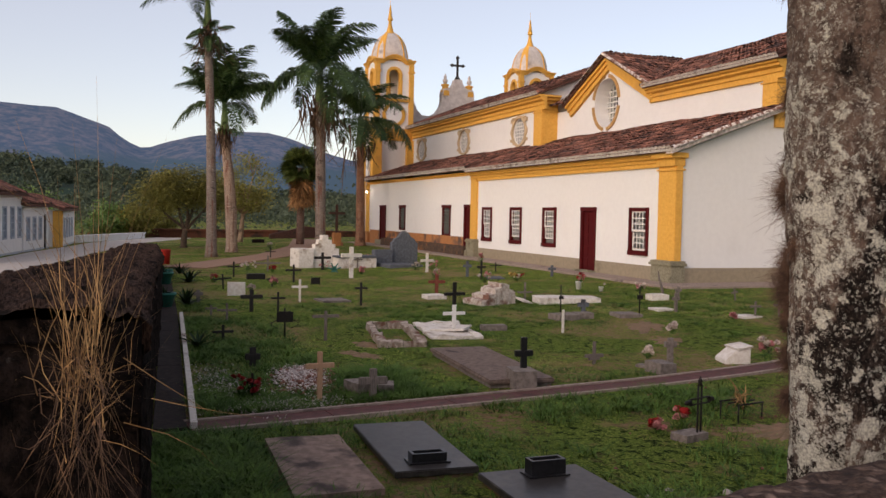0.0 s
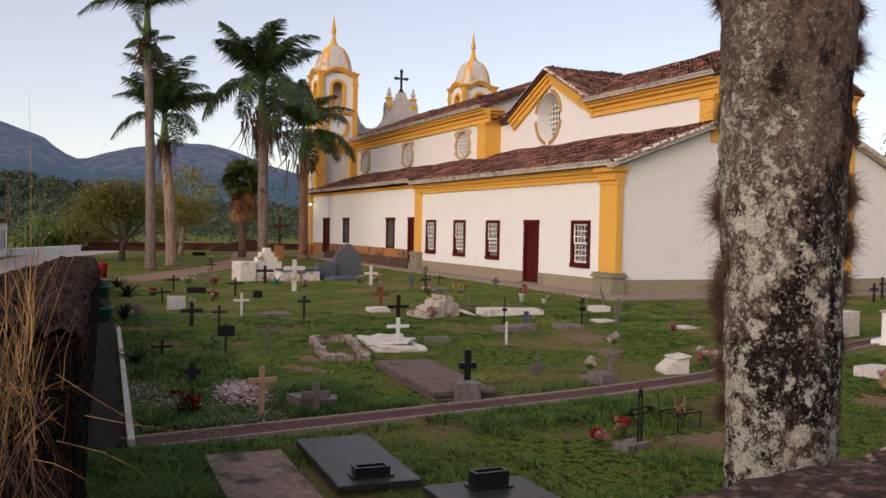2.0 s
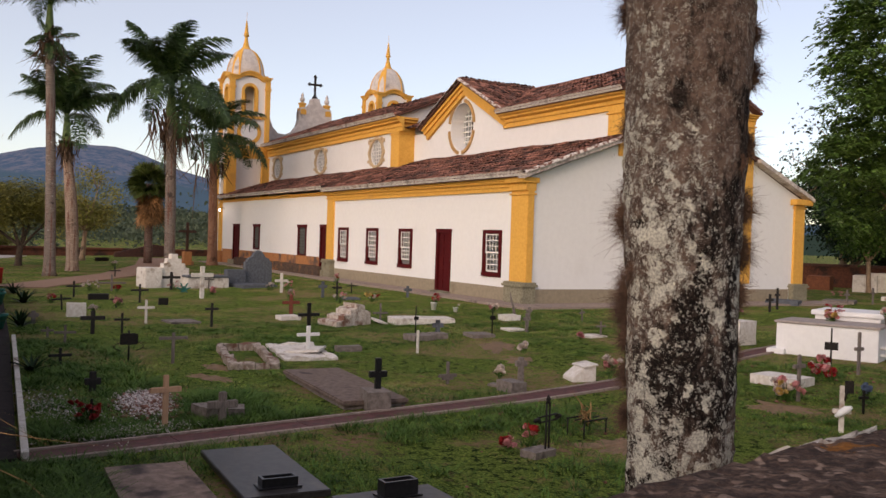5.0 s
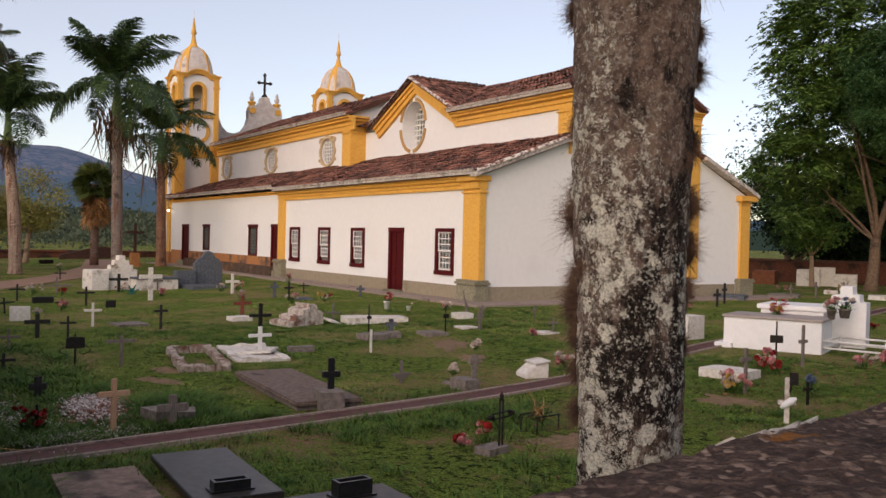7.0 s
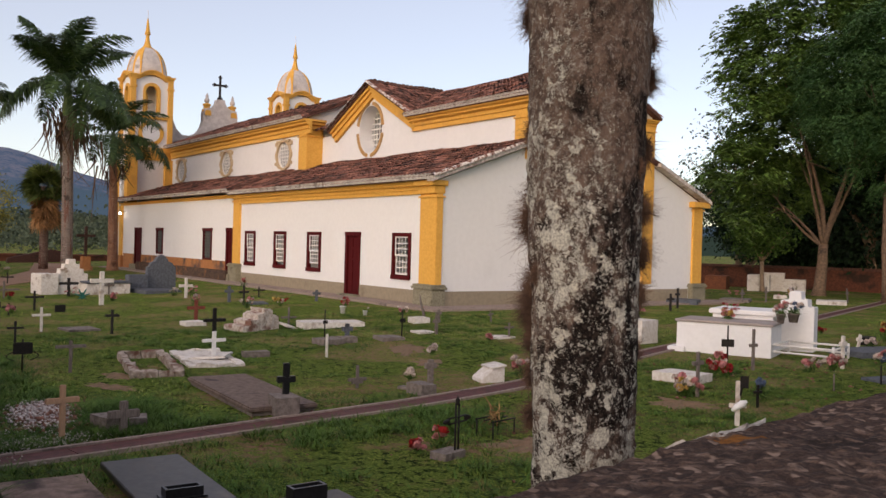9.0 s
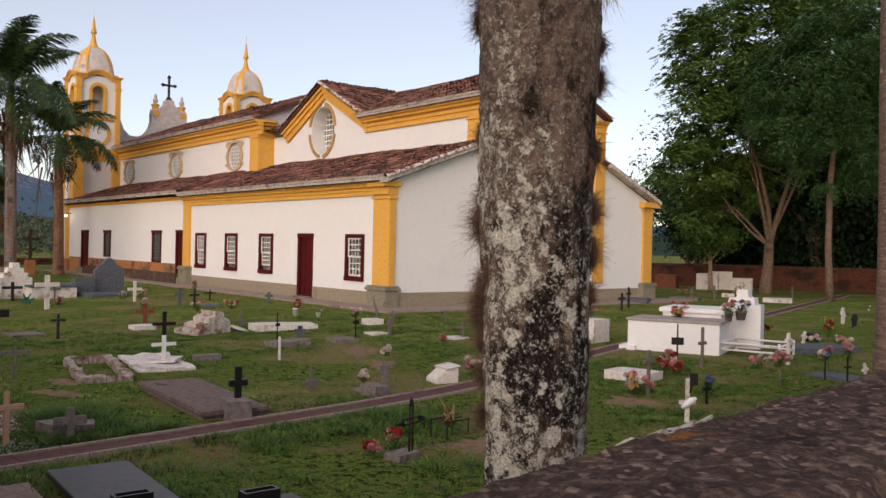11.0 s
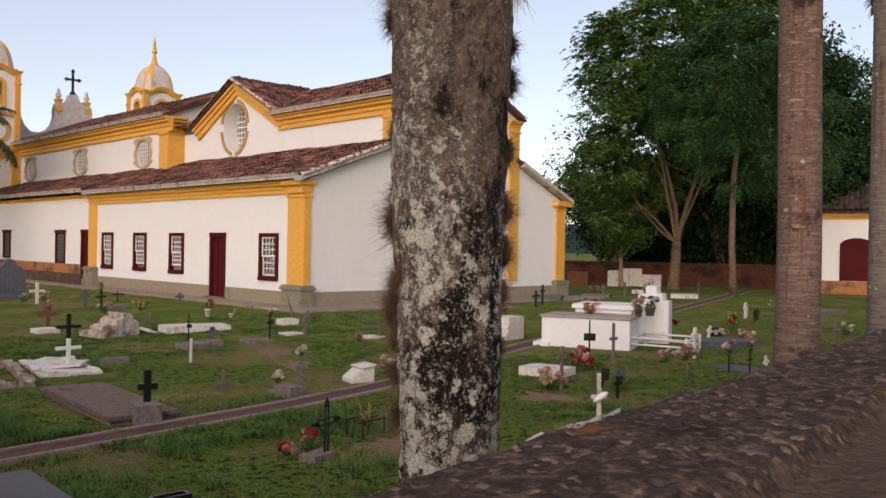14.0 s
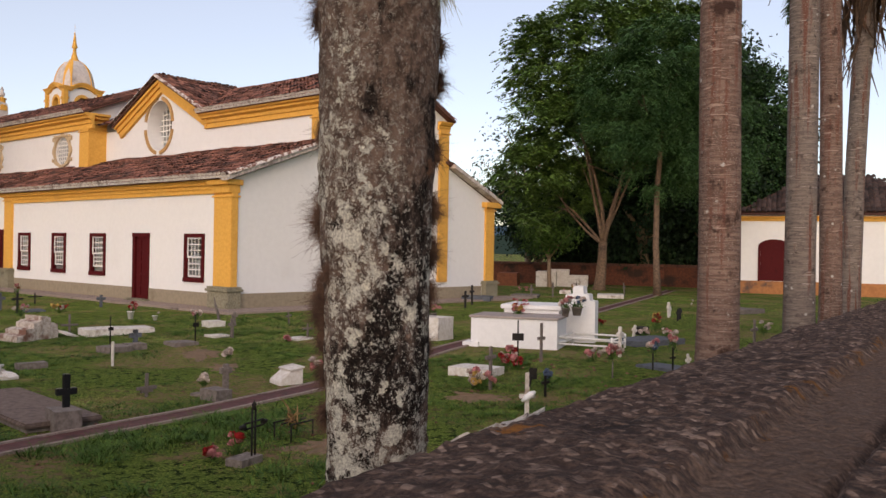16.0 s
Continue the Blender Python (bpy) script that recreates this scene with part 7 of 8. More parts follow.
grave_cross(8.15, -3.67, 0.36, 0.29, 0.045, GREYWOOD, "pale wooden grave cross")
grave_cross(8.35, -3.18, 0.41, 0.34, 0.050, GREYWOOD, "small grey grave cross")
grave_cross(12.54, -9.04, 0.46, 0.20, 0.090, CEMENT, "cement grave cross on a rough base", 0, 0, 0.78)
grave_cross(13.60, -14.84, 0.62, 0.36, 0.062, PALEWOOD, "new pale pine grave cross on fresh rubble", 0, 0, 0.72)
grave_cross(13.58, -14.16, 0.38, 0.36, 0.090, GREYWOOD, "grey cement grave cross among stones", 0, 0, 0.6)
grave_cross(13.26, -15.60, 0.33, 0.14, 0.030, IRON, "thin black iron cross among red flowers")
grave_cross(8.62, -8.80, 0.47, 0.01, 0.050, WHITEWASH, "thin white grave post")
grave_cross(4.01, -2.76, 0.32, 0.19, 0.070, CEMENT, "small cement grave cross near the pavement")
grave_cross(15.43, -6.03, 0.70, 0.28, 0.060, GREYWOOD, "brown wooden grave cross behind a white slab", 0, 0, 0.75)
grave_cross(16.99, -7.21, 0.59, 0.22, 0.060, WHITEWASH, "white painted grave cross hung with a black cloth", -42, 0, 0.45)
grave_cross(16.45, -5.97, 0.33, 0.16, 0.040, IRON, "small iron cross with blue flowers")
grave_cross(14.35, -3.04, 0.75, 0.22, 0.060, GREYWOOD, "weathered wooden grave cross by the white tomb", 0, 0, 0.6)
grave_cross(15.07, -1.26, 0.62, 0.24, 0.080, WHITEWASH, "white painted cross at a white iron bed", 0, 0, 0.75)
grave_cross(10.63, 9.80, 0.51, 0.19, 0.090, WHITEWASH, "small white cross on the lawn")
grave_cross(11.32, 9.20, 0.38, 0.19, 0.090, DARKWOOD, "small dark cross on the lawn")
grave_cross(2.68, 9.20, 0.77, 0.27, 0.080, DARKWOOD, "dark grave cross behind the white tomb")
grave_cross(3.58, 7.71, 0.62, 0.30, 0.080, DARKWOOD, "dark grave cross behind the white tomb")
grave_cross(1.18, 15.30, 0.59, 0.31, 0.080, GREYWOOD, "small grey cross in the far rows")
grave_cross(1.18, 17.02, 0.68, 0.21, 0.080, GREYWOOD, "small pale cross in the far rows")
grave_cross(0.02, 20.90, 0.57, 0.23, 0.080, GREYWOOD, "small pale cross in the far rows")
grave_cross(2.60, 21.20, 0.67, 0.23, 0.070, GREYWOOD, "leaning pale cross in the far rows", 0, 12)
grave_cross(17.13, -3.08, 0.52, 0.18, 0.030, IRON, "black iron cross with faded flowers", 0, 0, 0.65)
grave_cross(17.11, -2.38, 0.35, 0.14, 0.050, WHITEWASH, "pale leaning grave cross", 0, 10)
grave_cross(16.59, 1.94, 0.71, 0.29, 0.060, GREYWOOD, "grey wooden cross by the palms")
grave_cross(10.35, 10.44, 0.33, 0.19, 0.080, WHITEWASH, "small white cross on the far lawn")
grave_cross(11.60, 8.47, 0.39, 0.21, 0.070, DARKWOOD, "dark cross on the far lawn")
grave_cross(13.54, 2.07, 0.37, 0.17, 0.070, WHITEWASH, "white leaning cross behind the bed grave", 0, -14)
block("headstone", -0.19, -14.04, 0.14, 0.46, 0.37, WHITEWASH, "low whitewashed square headstone", "headstone", 0)
block("grave_slab", 1.68, -11.82, 0.80, 0.75, 0.05, CEMENT, "low weathered pale grave slab", "grave slab", 6)
block("white_plinth", 1.54, -8.94, 0.50, 0.55, 0.12, WHITEWASH, "white base of a red cross", "grave base", 0)
block("grave_slab", -4.01, -4.67, 0.90, 0.59, 0.06, BLUEGREY, "flat grey grave slab", "grave slab", -14)
block("grave_slab", 3.60, -5.99, 0.80, 1.64, 0.15, WHITEWASH, "long low tomb with a pale flaking top", "grave slab", -12)
block("rubble_block", 6.65, -7.69, 0.50, 0.55, 0.13, CEMENT, "broken cement blocks round a cross", "rubble", 5)
block("rubble_block", 6.59, -7.19, 0.40, 0.38, 0.13, CEMENT, "broken cement blocks round a cross", "rubble", -8)
block("stone_kerb", 7.89, -9.98, 0.25, 0.50, 0.11, CEMENT, "row of rough kerbstones", "stones", -4)
block("grave_slab", 6.76, -6.16, 0.60, 0.56, 0.08, CEMENT, "small cement grave slab", "grave slab", -8)
block("white_stone", 4.14, -3.52, 0.40, 0.48, 0.15, WHITEWASH, "whitewashed stone beside a leaning branch", "stone", -6)
block("grave_slab", 6.12, -4.75, 0.50, 0.46, 0.04, WHITEWASH, "flat pale grave slab", "grave slab", -6)
block("grave_slab", 8.05, -3.84, 0.50, 0.50, 0.04, WHITEWASH, "flat pale grave slab", "grave slab", 0)
block("cement_base", 12.94, -9.49, 0.35, 0.30, 0.17, CEMENT, "rough cement base of a cross", "grave base", 8)
block("cement_base", 12.54, -9.47, 0.30, 0.16, 0.05, CEMENT, "broken lump of pale cement", "stone", 20)
block("pedestal", 13.47, -12.06, 0.42, 0.31, 0.27, CEMENT, "worn cement pedestal of a cross", "pedestal", -10)
block("stone", 13.26, -14.27, 0.30, 0.21, 0.17, CEMENT, "rough dark stone by a cross", "stone", 20)
block("stone", 13.29, -13.90, 0.30, 0.20, 0.13, CEMENT, "rough dark stone by a cross", "stone", -15)
block("dark_stone", -40.23, -7.27, 0.50, 0.82, 0.25, RUBBLE, "dark low mound stone on the far lawn", "stone", 0)
block("dark_stone", -48.92, -2.75, 0.50, 0.75, 0.24, RUBBLE, "dark low mound stone on the far lawn", "stone", 0)
block("planter_box", -5.94, -12.64, 0.20, 0.61, 0.19, IRON, "black planter box with white flowers", "planter", 0)
block("plaque", -3.80, -11.06, 0.06, 0.29, 0.20, IRON, "black square name plate", "plaque", 0)
block("grave_slab", 14.38, -5.08, 0.80, 0.59, 0.15, WHITEWASH, "low white painted grave slab", "grave slab", 10)
block("tomb_block", 10.12, -1.63, 1.00, 0.69, 0.54, WHITEWASH, "white square tomb block with flowers", "tomb", 10)
block("grave_slab", 16.64, -2.29, 1.00, 0.59, 0.06, BLUEGREY, "grey slab at the foot of a palm", "grave slab", -14)
block("grave_kerb", 14.21, 1.51, 0.90, 1.64, 0.13, BLUEGREY, "long grey kerbed grave", "grave", -14)
block("planter_box", 12.96, 3.57, 0.25, 0.37, 0.20, IRON, "grey planter with pale flowers", "planter", 0)
block("low_tomb", 11.35, 14.19, 1.00, 1.37, 0.16, CEMENT, "low grey tomb before the chapel", "tomb", -10)
block("tomb", -8.18, 26.16, 1.2, 1.88, 0.77, BRICK, "low orange tomb before the back wall", "tomb", 30)
block("tomb", -6.27, 27.52, 1.2, 2.09, 0.91, WHITEWASH, "whitewashed tomb before the back wall", "tomb", 30)
block("tomb", -5.65, 27.93, 1.2, 0.49, 1.05, WHITEWASH, "stepped white headstone before the back wall", "tomb", 30)
block("tomb", -4.70, 28.54, 1.2, 1.46, 0.70, WHITEWASH, "long white tomb before the back wall", "tomb", 30)
block("tomb", 0.47, 15.85, 1.2, 1.56, 0.13, CEMENT, "flat cement grave in the far rows", "tomb", 30)
block("tomb", 3.01, 19.13, 1.2, 1.59, 0.16, WHITEWASH, "flat pale grave in the far rows", "tomb", 30)
block("tomb", -0.10, 20.68, 1.2, 0.86, 0.17, WHITEWASH, "flat pale grave in the far rows", "tomb", 30)
block("tomb", 0.91, 11.77, 1.2, 1.19, 0.19, BLUEGREY, "flat grey grave behind the tomb", "tomb", 30)
flowers(-7.70, -12.65, 0.61, 0.28, ['pale'], "white faded flowers in a planter", 1, 0.2, "", 10, 50)
flowers(-10.59, -9.14, 0.77, 0.32, ['pink', 'pale', 'red'], "pink and white flowers before a cross", 2, 0, "", 10, 50)
flowers(-12.15, -6.96, 0.73, 0.53, ['pink', 'pale', 'red'], "pink and white wreath by a grey tombstone", 3, 0, "", 10, 50)
flowers(-7.91, -8.42, 0.30, 0.26, ['pink'], "pink flowers at a white tomb", 4, 0, "", 10, 50)
flowers(-9.26, -5.75, 0.36, 0.32, ['pale'], "pale flowers at a white cross", 5, 0, "", 10, 50)
flowers(-8.90, -5.16, 0.41, 0.36, ['pink', 'pale'], "pink flowers at a white cross", 6, 0, "", 10, 50)
flowers(-5.30, -6.34, 0.24, 0.32, ['pale', 'pink'], "faded flowers on a red cross", 7, 0, "", 10, 50)
flowers(0.26, -6.91, 0.57, 0.23, ['pale', 'pink'], "faded wreath on a stepped tomb", 8, 0.35, "", 10, 50)
flowers(-2.68, -4.44, 0.53, 0.27, ['yellow', 'red', 'pale'], "bed of yellow and red flowers", 9, 0, "", 16, 50)
flowers(-10.62, -2.33, 0.24, 0.29, ['red', 'pink'], "red flowers on a dark cross", 10, 0.2, "", 10, 50)
flowers(2.11, -4.77, 0.29, 0.45, ['red', 'pink'], "red flowers in a white pot", 11, 0.17, "white", 10, 50)
flowers(2.92, -4.52, 0.22, 0.25, ['pale'], "small white pot on a tomb", 12, 0.17, "white", 1, 4)
flowers(3.99, -3.97, 0.27, 0.21, ['pink', 'pale'], "pink flowers on a marker", 13, 0.25, "", 10, 50)
flowers(8.27, -4.36, 0.15, 0.12, ['pink'], "pink flowers on a slab", 14, 0, "", 10, 50)
flowers(12.09, -9.14, 0.15, 0.13, ['pale'], "white flowers on a stone", 15, 0.1, "", 10, 50)
flowers(11.21, -8.06, 0.14, 0.12, ['pale'], "white flowers on a cement cross", 16, 0.35, "", 10, 50)
flowers(16.06, -11.68, 0.16, 0.10, ['pink', 'red'], "pink flowers at an iron cross", 17, 0, "", 9, 50)
flowers(15.96, -11.30, 0.13, 0.21, ['red', 'pink'], "bright red flowers at an iron cross", 18, 0, "", 9, 50)
flowers(13.55, -8.03, 0.30, 0.22, ['pink', 'pale'], "pink and white flowers on a cross", 19, 0.3, "", 16, 50)
flowers(13.18, -15.64, 0.42, 0.31, ['red'], "red roses among dark leaves", 20, 0, "", 12, 140)
flowers(15.29, -6.14, 0.45, 0.31, ['pale', 'pink', 'yellow'], "large faded wreath beside a slab", 21, 0, "", 26, 120)
flowers(14.25, -4.08, 0.23, 0.21, ['pink', 'red'], "pink flowers on the lawn", 22, 0, "", 12, 50)
flowers(14.62, -4.20, 0.21, 0.23, ['red', 'pink'], "red flowers on the lawn", 23, 0, "", 12, 50)
flowers(15.06, -2.34, 0.33, 0.22, ['pink', 'pale'], "pale pink flowers at a bed grave", 24, 0, "", 14, 50)
flowers(13.06, 4.18, 0.24, 0.45, ['yellow', 'red'], "orange wreath on a stand", 25, 0.1, "", 16, 50)
flowers(13.84, 2.02, 0.25, 0.19, ['pale'], "white flowers on a kerb", 26, 0.1, "", 10, 50)
flowers(14.28, 2.34, 0.27, 0.22, ['pale', 'pink'], "white flowers on a kerb", 27, 0.1, "", 10, 50)
flowers(16.16, -1.11, 0.13, 0.27, ['pale', 'pink'], "pale flowers on an iron cross", 28, 0.3, "", 10, 50)
flowers(16.12, -5.47, 0.14, 0.20, ['blue'], "blue flowers on a cross", 29, 0.1, "", 10, 50)
flowers(9.06, 15.70, 0.89, 0.31, ['pale', 'pink'], "pale flowers in the far rows", 30, 0, "", 10, 50)
flowers(10.72, 5.36, 0.20, 0.13, ['red'], "red flowers behind the bed grave", 31, 0, "", 10, 50)
flowers(-2.38, 16.76, 0.39, 0.66, ['red', 'pink', 'yellow'], "red flowers in the far rows", 32, 0.2, "", 10, 50)
flowers(-2.16, 19.28, 0.52, 0.29, ['pink'], "pink flowers in the far rows", 33, 0, "", 10, 50)
flowers(-0.14, 20.62, 0.74, 0.23, ['pale', 'pink'], "pale flowers in the far rows", 34, 0, "", 10, 50)
flowers(15.36, 5.69, 0.57, 0.25, ['pale'], "white flowers by the palms", 35, 0.1, "", 10, 50)
flowers(-24.94, -9.01, 0.31, 0.31, ['pale'], "pale flowers on a cross", 36, 0.3, "", 10, 50)
flowers(-4.79, -14.14, 0.29, 0.25, ['pink', 'red'], "orange flowers beside a cross", 37, 0, "", 10, 50)
flowers(0.87, -13.79, 0.27, 0.12, ['pale'], "white flowers on a thick cross", 38, 0.25, "", 10, 50)
flowers(-7.08, -11.89, 0.24, 0.16, ['red'], "red flowers on a cross", 39, 0.2, "", 10, 50)
flowers(-0.30, -13.00, 0.19, 0.16, ['pink'], "pink flowers on a cross", 40, 0.3, "", 10, 50)


# ---- graves with a shape of their own ----
def framed(name, label, category, x, y, turn, z=0.0):
    return thing(name, label, category, pose(x, y, gz(x, y) + z, 0, 0, turn))


BLACKSTONE = surface("black_stone", (0.018, 0.018, 0.020), (0.011, 0.011, 0.012), None, 30, 2, 0.3, 0.1, 0.002)


def granite_grave(x, y, sx, sy, turn, hx, hy, th):
    root = framed("granite_grave", "polished grey granite grave slab with a hollow flower trough", "grave", x, y, turn)
    bm = bmesh.new()
    box(bm, -sx / 2, sx / 2, -sy / 2, sy / 2, 0.05, 0.11)
    part("slab", bm, GRANITE, root, bevel=0.008)
    bm = bmesh.new()
    box(bm, -sx / 2 + 0.04, sx / 2 - 0.04, -sy / 2 + 0.04, sy / 2 - 0.04, -0.12, 0.05)
    part("base", bm, DIRT, root)
    bm = bmesh.new()
    for a, b, c, d in ((-0.07, -0.045, -0.16, 0.16), (0.045, 0.07, -0.16, 0.16), (-0.045, 0.045, -0.16, -0.135), (-0.045, 0.045, 0.135, 0.16)):
        box(bm, hx + a, hx + b, hy + c, hy + d, 0.12, 0.12 + th)
    box(bm, hx - 0.045, hx + 0.045, hy - 0.135, hy + 0.135, 0.12, 0.07 + th)
    part("flower_trough", bm, BLACKSTONE, root, "hollow black granite flower trough")
    bm = bmesh.new()
    box(bm, hx - 0.10, hx + 0.10, hy - 0.19, hy + 0.19, 0.11, 0.125)
    part("foot", bm, BLACKSTONE, root, bevel=0.003)
    return root


granite_grave(16.13, -14.52, 1.75, 0.76, -3.0, 0.62, -0.02, 0.08)
granite_grave(18.15, -13.80, 1.9, 0.95, 0.0, -0.74, 0.06, 0.13)
block("cement_slab", 16.3, -15.45, 1.85, 0.74, 0.06, surface("stained_pink_cement", (0.31, 0.215, 0.17), (0.20, 0.135, 0.105), (0.06, 0.042, 0.036), 9, 2.2, 0.85, 0.3, 0.01, (0.48, 0.68)), "stained bare cement grave slab", "grave slab", -2)

root = framed("old_tomb_slab", "long weathered reddish-grey tomb slab", "grave slab", 12.0, -11.93, -4)
bm = bmesh.new()
box(bm, -1.45, 1.45, -0.48, 0.48, 0.05, 0.12)
part("slab", bm, surface("sooty_slab", (0.20, 0.145, 0.118), (0.12, 0.085, 0.07), (0.065, 0.046, 0.04), 11, 1.5, 0.9, 0.5, 0.01, (0.6, 0.72)), root, bevel=0.02)
bm = bmesh.new()
box(bm, -1.40, 1.40, -0.44, 0.44, -0.12, 0.05)
part("base", bm, CEMENT, root)
grave_cross(13.40, -12.0, 0.68, 0.25, 0.085, BLACKSTONE, "black stone cross on a cement pedestal", -8)
kerbed_grave(8.4, -12.25, 2.6, 0.85, 0.13, surface("flaking_kerb", (0.44, 0.37, 0.31), (0.22, 0.17, 0.135), (0.16, 0.08, 0.055), 10, 4.0, 0.95, 0.5, 0.02, (0.48, 0.62)), "grave edged with rough whitewashed kerbstones", -11)
kerbed_grave(7.85, -11.0, 2.3, 1.0, 0.055, WHITEWASH, "grave with a broken white cover", -10, WHITEWASH)
block("broken_slab", 8.0, -10.95, 0.7, 0.5, 0.04, WHITEWASH, "broken piece of a white cover", "slab", 50, 0.06, tilt=(3, -5))

# two-coloured cross standing in the second grave
root = framed("grave_cross", "tall cross, white below and black above", "cross", 8.15, -10.95, 4)
for nm, a, b, z0, z1, m_ in (("upright", -0.035, 0.035, -0.1, 0.56, SASH), ("upper_post", -0.034, 0.034, 0.56, 1.0, IRON)):
    bm = bmesh.new()
    box(bm, -0.025, 0.025, a, b, z0, z1)
    part(nm, bm, m_, root, bevel=0.004)
for z0, m_, w in ((0.36, SASH, 0.46), (0.74, IRON, 0.44)):
    bm = bmesh.new()
    box(bm, -0.03, 0.03, -w / 2, w / 2, z0, z0 + 0.06)
    part("crossarm", bm, m_, root, bevel=0.004)

# white stepped tomb, grey crested tombstone, stepped mound
root = framed("stepped_tomb", "whitewashed tomb with a stepped crest", "tomb", -12.3, -9.2, 4)
bm = bmesh.new()
box(bm, -0.9, 0.5, -0.85, -0.2, -0.1, 0.78)
part("chest", bm, WHITEWASH, root, bevel=0.03)
bm = bmesh.new()
prism(bm, [(-0.30, -0.1), (-0.30, 0.80), (-0.12, 0.80), (-0.12, 0.98), (0.04, 0.98), (0.04, 1.17), (0.20, 1.17), (0.20, 1.36), (0.44, 1.36), (0.44, 1.17), (0.60, 1.17), (0.60, 0.98), (0.76, 0.98), (0.76, 0.80), (0.92, 0.80), (0.92, -0.1)], "x", -0.1, 0.35)
part("crest", bm, WHITEWASH, root, bevel=0.008)
root = framed("crested_tombstone", "blue-grey cement tombstone with a curved crest", "tombstone", -12.6, -5.9, 6)
bm = bmesh.new()
prism(bm, [(0.1, -0.1), (0.1, 0.98), (0.20, 1.02), (0.26, 1.16), (0.44, 1.22), (0.52, 1.38), (0.62, 1.47), (0.72, 1.50), (0.82, 1.47), (0.92, 1.38), (1.0, 1.22), (1.18, 1.16), (1.24, 1.02), (1.34, 0.98), (1.34, -0.1)], "x", -0.1, 0.14)
part("headstone", bm, BLUEGREY, root, bevel=0.01)
bm = bmesh.new()
box(bm, -0.1, 0.3, -0.75, 0.08, -0.1, 0.68)
part("chest", bm, BLUEGREY, root, bevel=0.02)
bm = bmesh.new()
box(bm, 0.3, 2.0, -0.75, 0.75, -0.1, 0.12)
part("slab", bm, BLUEGREY, root, bevel=0.02)
root = framed("low_white_tomb", "low white tomb behind tall crosses", "tomb", -12.0, -7.5, 4)
bm = bmesh.new()
box(bm, -0.6, 0.6, -1.0, 0.7, -0.1, 0.42)
part("chest", bm, WHITEWASH, root, bevel=0.03)
bm = bmesh.new()
box(bm, -0.65, 0.65, -1.05, 0.75, 0.42, 0.50)
part("lid", bm, BLUEGREY, root, bevel=0.02)
root = framed("crumbling_tomb", "crumbling whitewashed stepped tomb", "tomb", 3.2, -7.9, 12)
bm = bmesh.new()
for k, (a, b, h0, h1) in enumerate(((-0.62, -0.36, 0.14, 0.16), (-0.37, -0.13, 0.27, 0.30), (-0.14, 0.08, 0.42, 0.46), (0.07, 0.34, 0.56, 0.52), (0.33, 0.56, 0.40, 0.34))):
    prism(bm, [(a, -0.1), (a, h0), (b, h1), (b, -0.1)], "x", -0.5 + 0.05 * k, 0.32 - 0.03 * k)
bmesh.ops.subdivide_edges(bm, edges=bm.edges[:], cuts=4, use_grid_fill=True)
for v in bm.verts:
    v.co += Vector((noisy(v.co, 5, 0.02), noisy(v.co, 5, 0.015, 3), noisy(v.co, 5, 0.03, 6))) + Vector((noisy(v.co, 15, 0.015), noisy(v.co, 15, 0.01, 3), noisy(v.co, 15, 0.02, 6)))
part("masonry", bm, surface("crumbling_plaster", (0.60, 0.53, 0.46), (0.38, 0.31, 0.26), (0.20, 0.10, 0.07), 12, 2.6, 0.95, 0.5, 0.02, (0.50, 0.66)), root)
block("white_board", 3.3, -7.1, 0.5, 0.35, 0.04, WHITEWASH, "white board leaning on a tomb", "board", 10, 0.06, tilt=(-14, 10))

# slanted white block at the gutter, iron cross, basket and markers
root = framed("slanted_tomb", "small white slanted tomb block", "tomb", 12.45, -7.75, -14)
bm = bmesh.new()
prism(bm, [(-0.22, -0.1), (-0.22, 0.06), (-0.02, 0.22), (0.20, 0.26), (0.20, -0.1)], "x", -0.22, 0.2)
part("block", bm, WHITEWASH, root, bevel=0.012)
bm = bmesh.new()
prism(bm, [(-0.05, 0.225), (0.22, 0.27), (0.22, 0.295), (-0.05, 0.25)], "x", -0.25, 0.23)
part("lid", bm, WHITEWASH, root, bevel=0.006)

root = framed("iron_cross", "black wrought-iron cross with arrow tips", "cross", 16.4, -11.4, 18)
for y_ in (-0.03, 0.03):
    bm = bmesh.new()
    tube(bm, [((0, y_, -0.1), 0.011), ((0, y_, 0.56), 0.011)], 8)
    part("upright", bm, IRON, root)
    bm = bmesh.new()
    tube(bm, [((0, -0.17, 0.40 + y_), 0.010), ((0, 0.17, 0.40 + y_), 0.010)], 8)
    part("crossarm", bm, IRON, root)
for c, d in (((0, 0, 0.56), (0, 0, 1)), ((0, -0.17, 0.40), (0, -1, 0)), ((0, 0.17, 0.40), (0, 1, 0))):
    bm = bmesh.new()
    c, d = Vector(c), Vector(d)
    tube(bm, [(c, 0.034), (c + d * 0.03, 0.018), (c + d * 0.05, 0.028), (c + d * 0.10, 0.002)], 8)
    part("finial", bm, IRON, root)
block("cross_base", 16.38, -11.5, 0.22, 0.34, 0.07, CEMENT, "pale stone at an iron cross", "stone", 14)

root = framed("iron_basket", "low iron basket stand with a dry plant", "plant stand", 15.77, -10.33, 10)
for dx in (-0.13, 0.13):
    for dy in (-0.2, 0.2):
        bm = bmesh.new()
        tube(bm, [((dx, dy, -0.05), 0.010), ((dx, dy, 0.2), 0.010)], 6)
        part("leg", bm, IRON, root)
for dx in (-0.13, 0.0, 0.13):
    bm = bmesh.new()
    tube(bm, [((dx, -0.22, 0.2), 0.010), ((dx, 0.22, 0.2), 0.010)], 6)
    part("bar", bm, IRON, root)
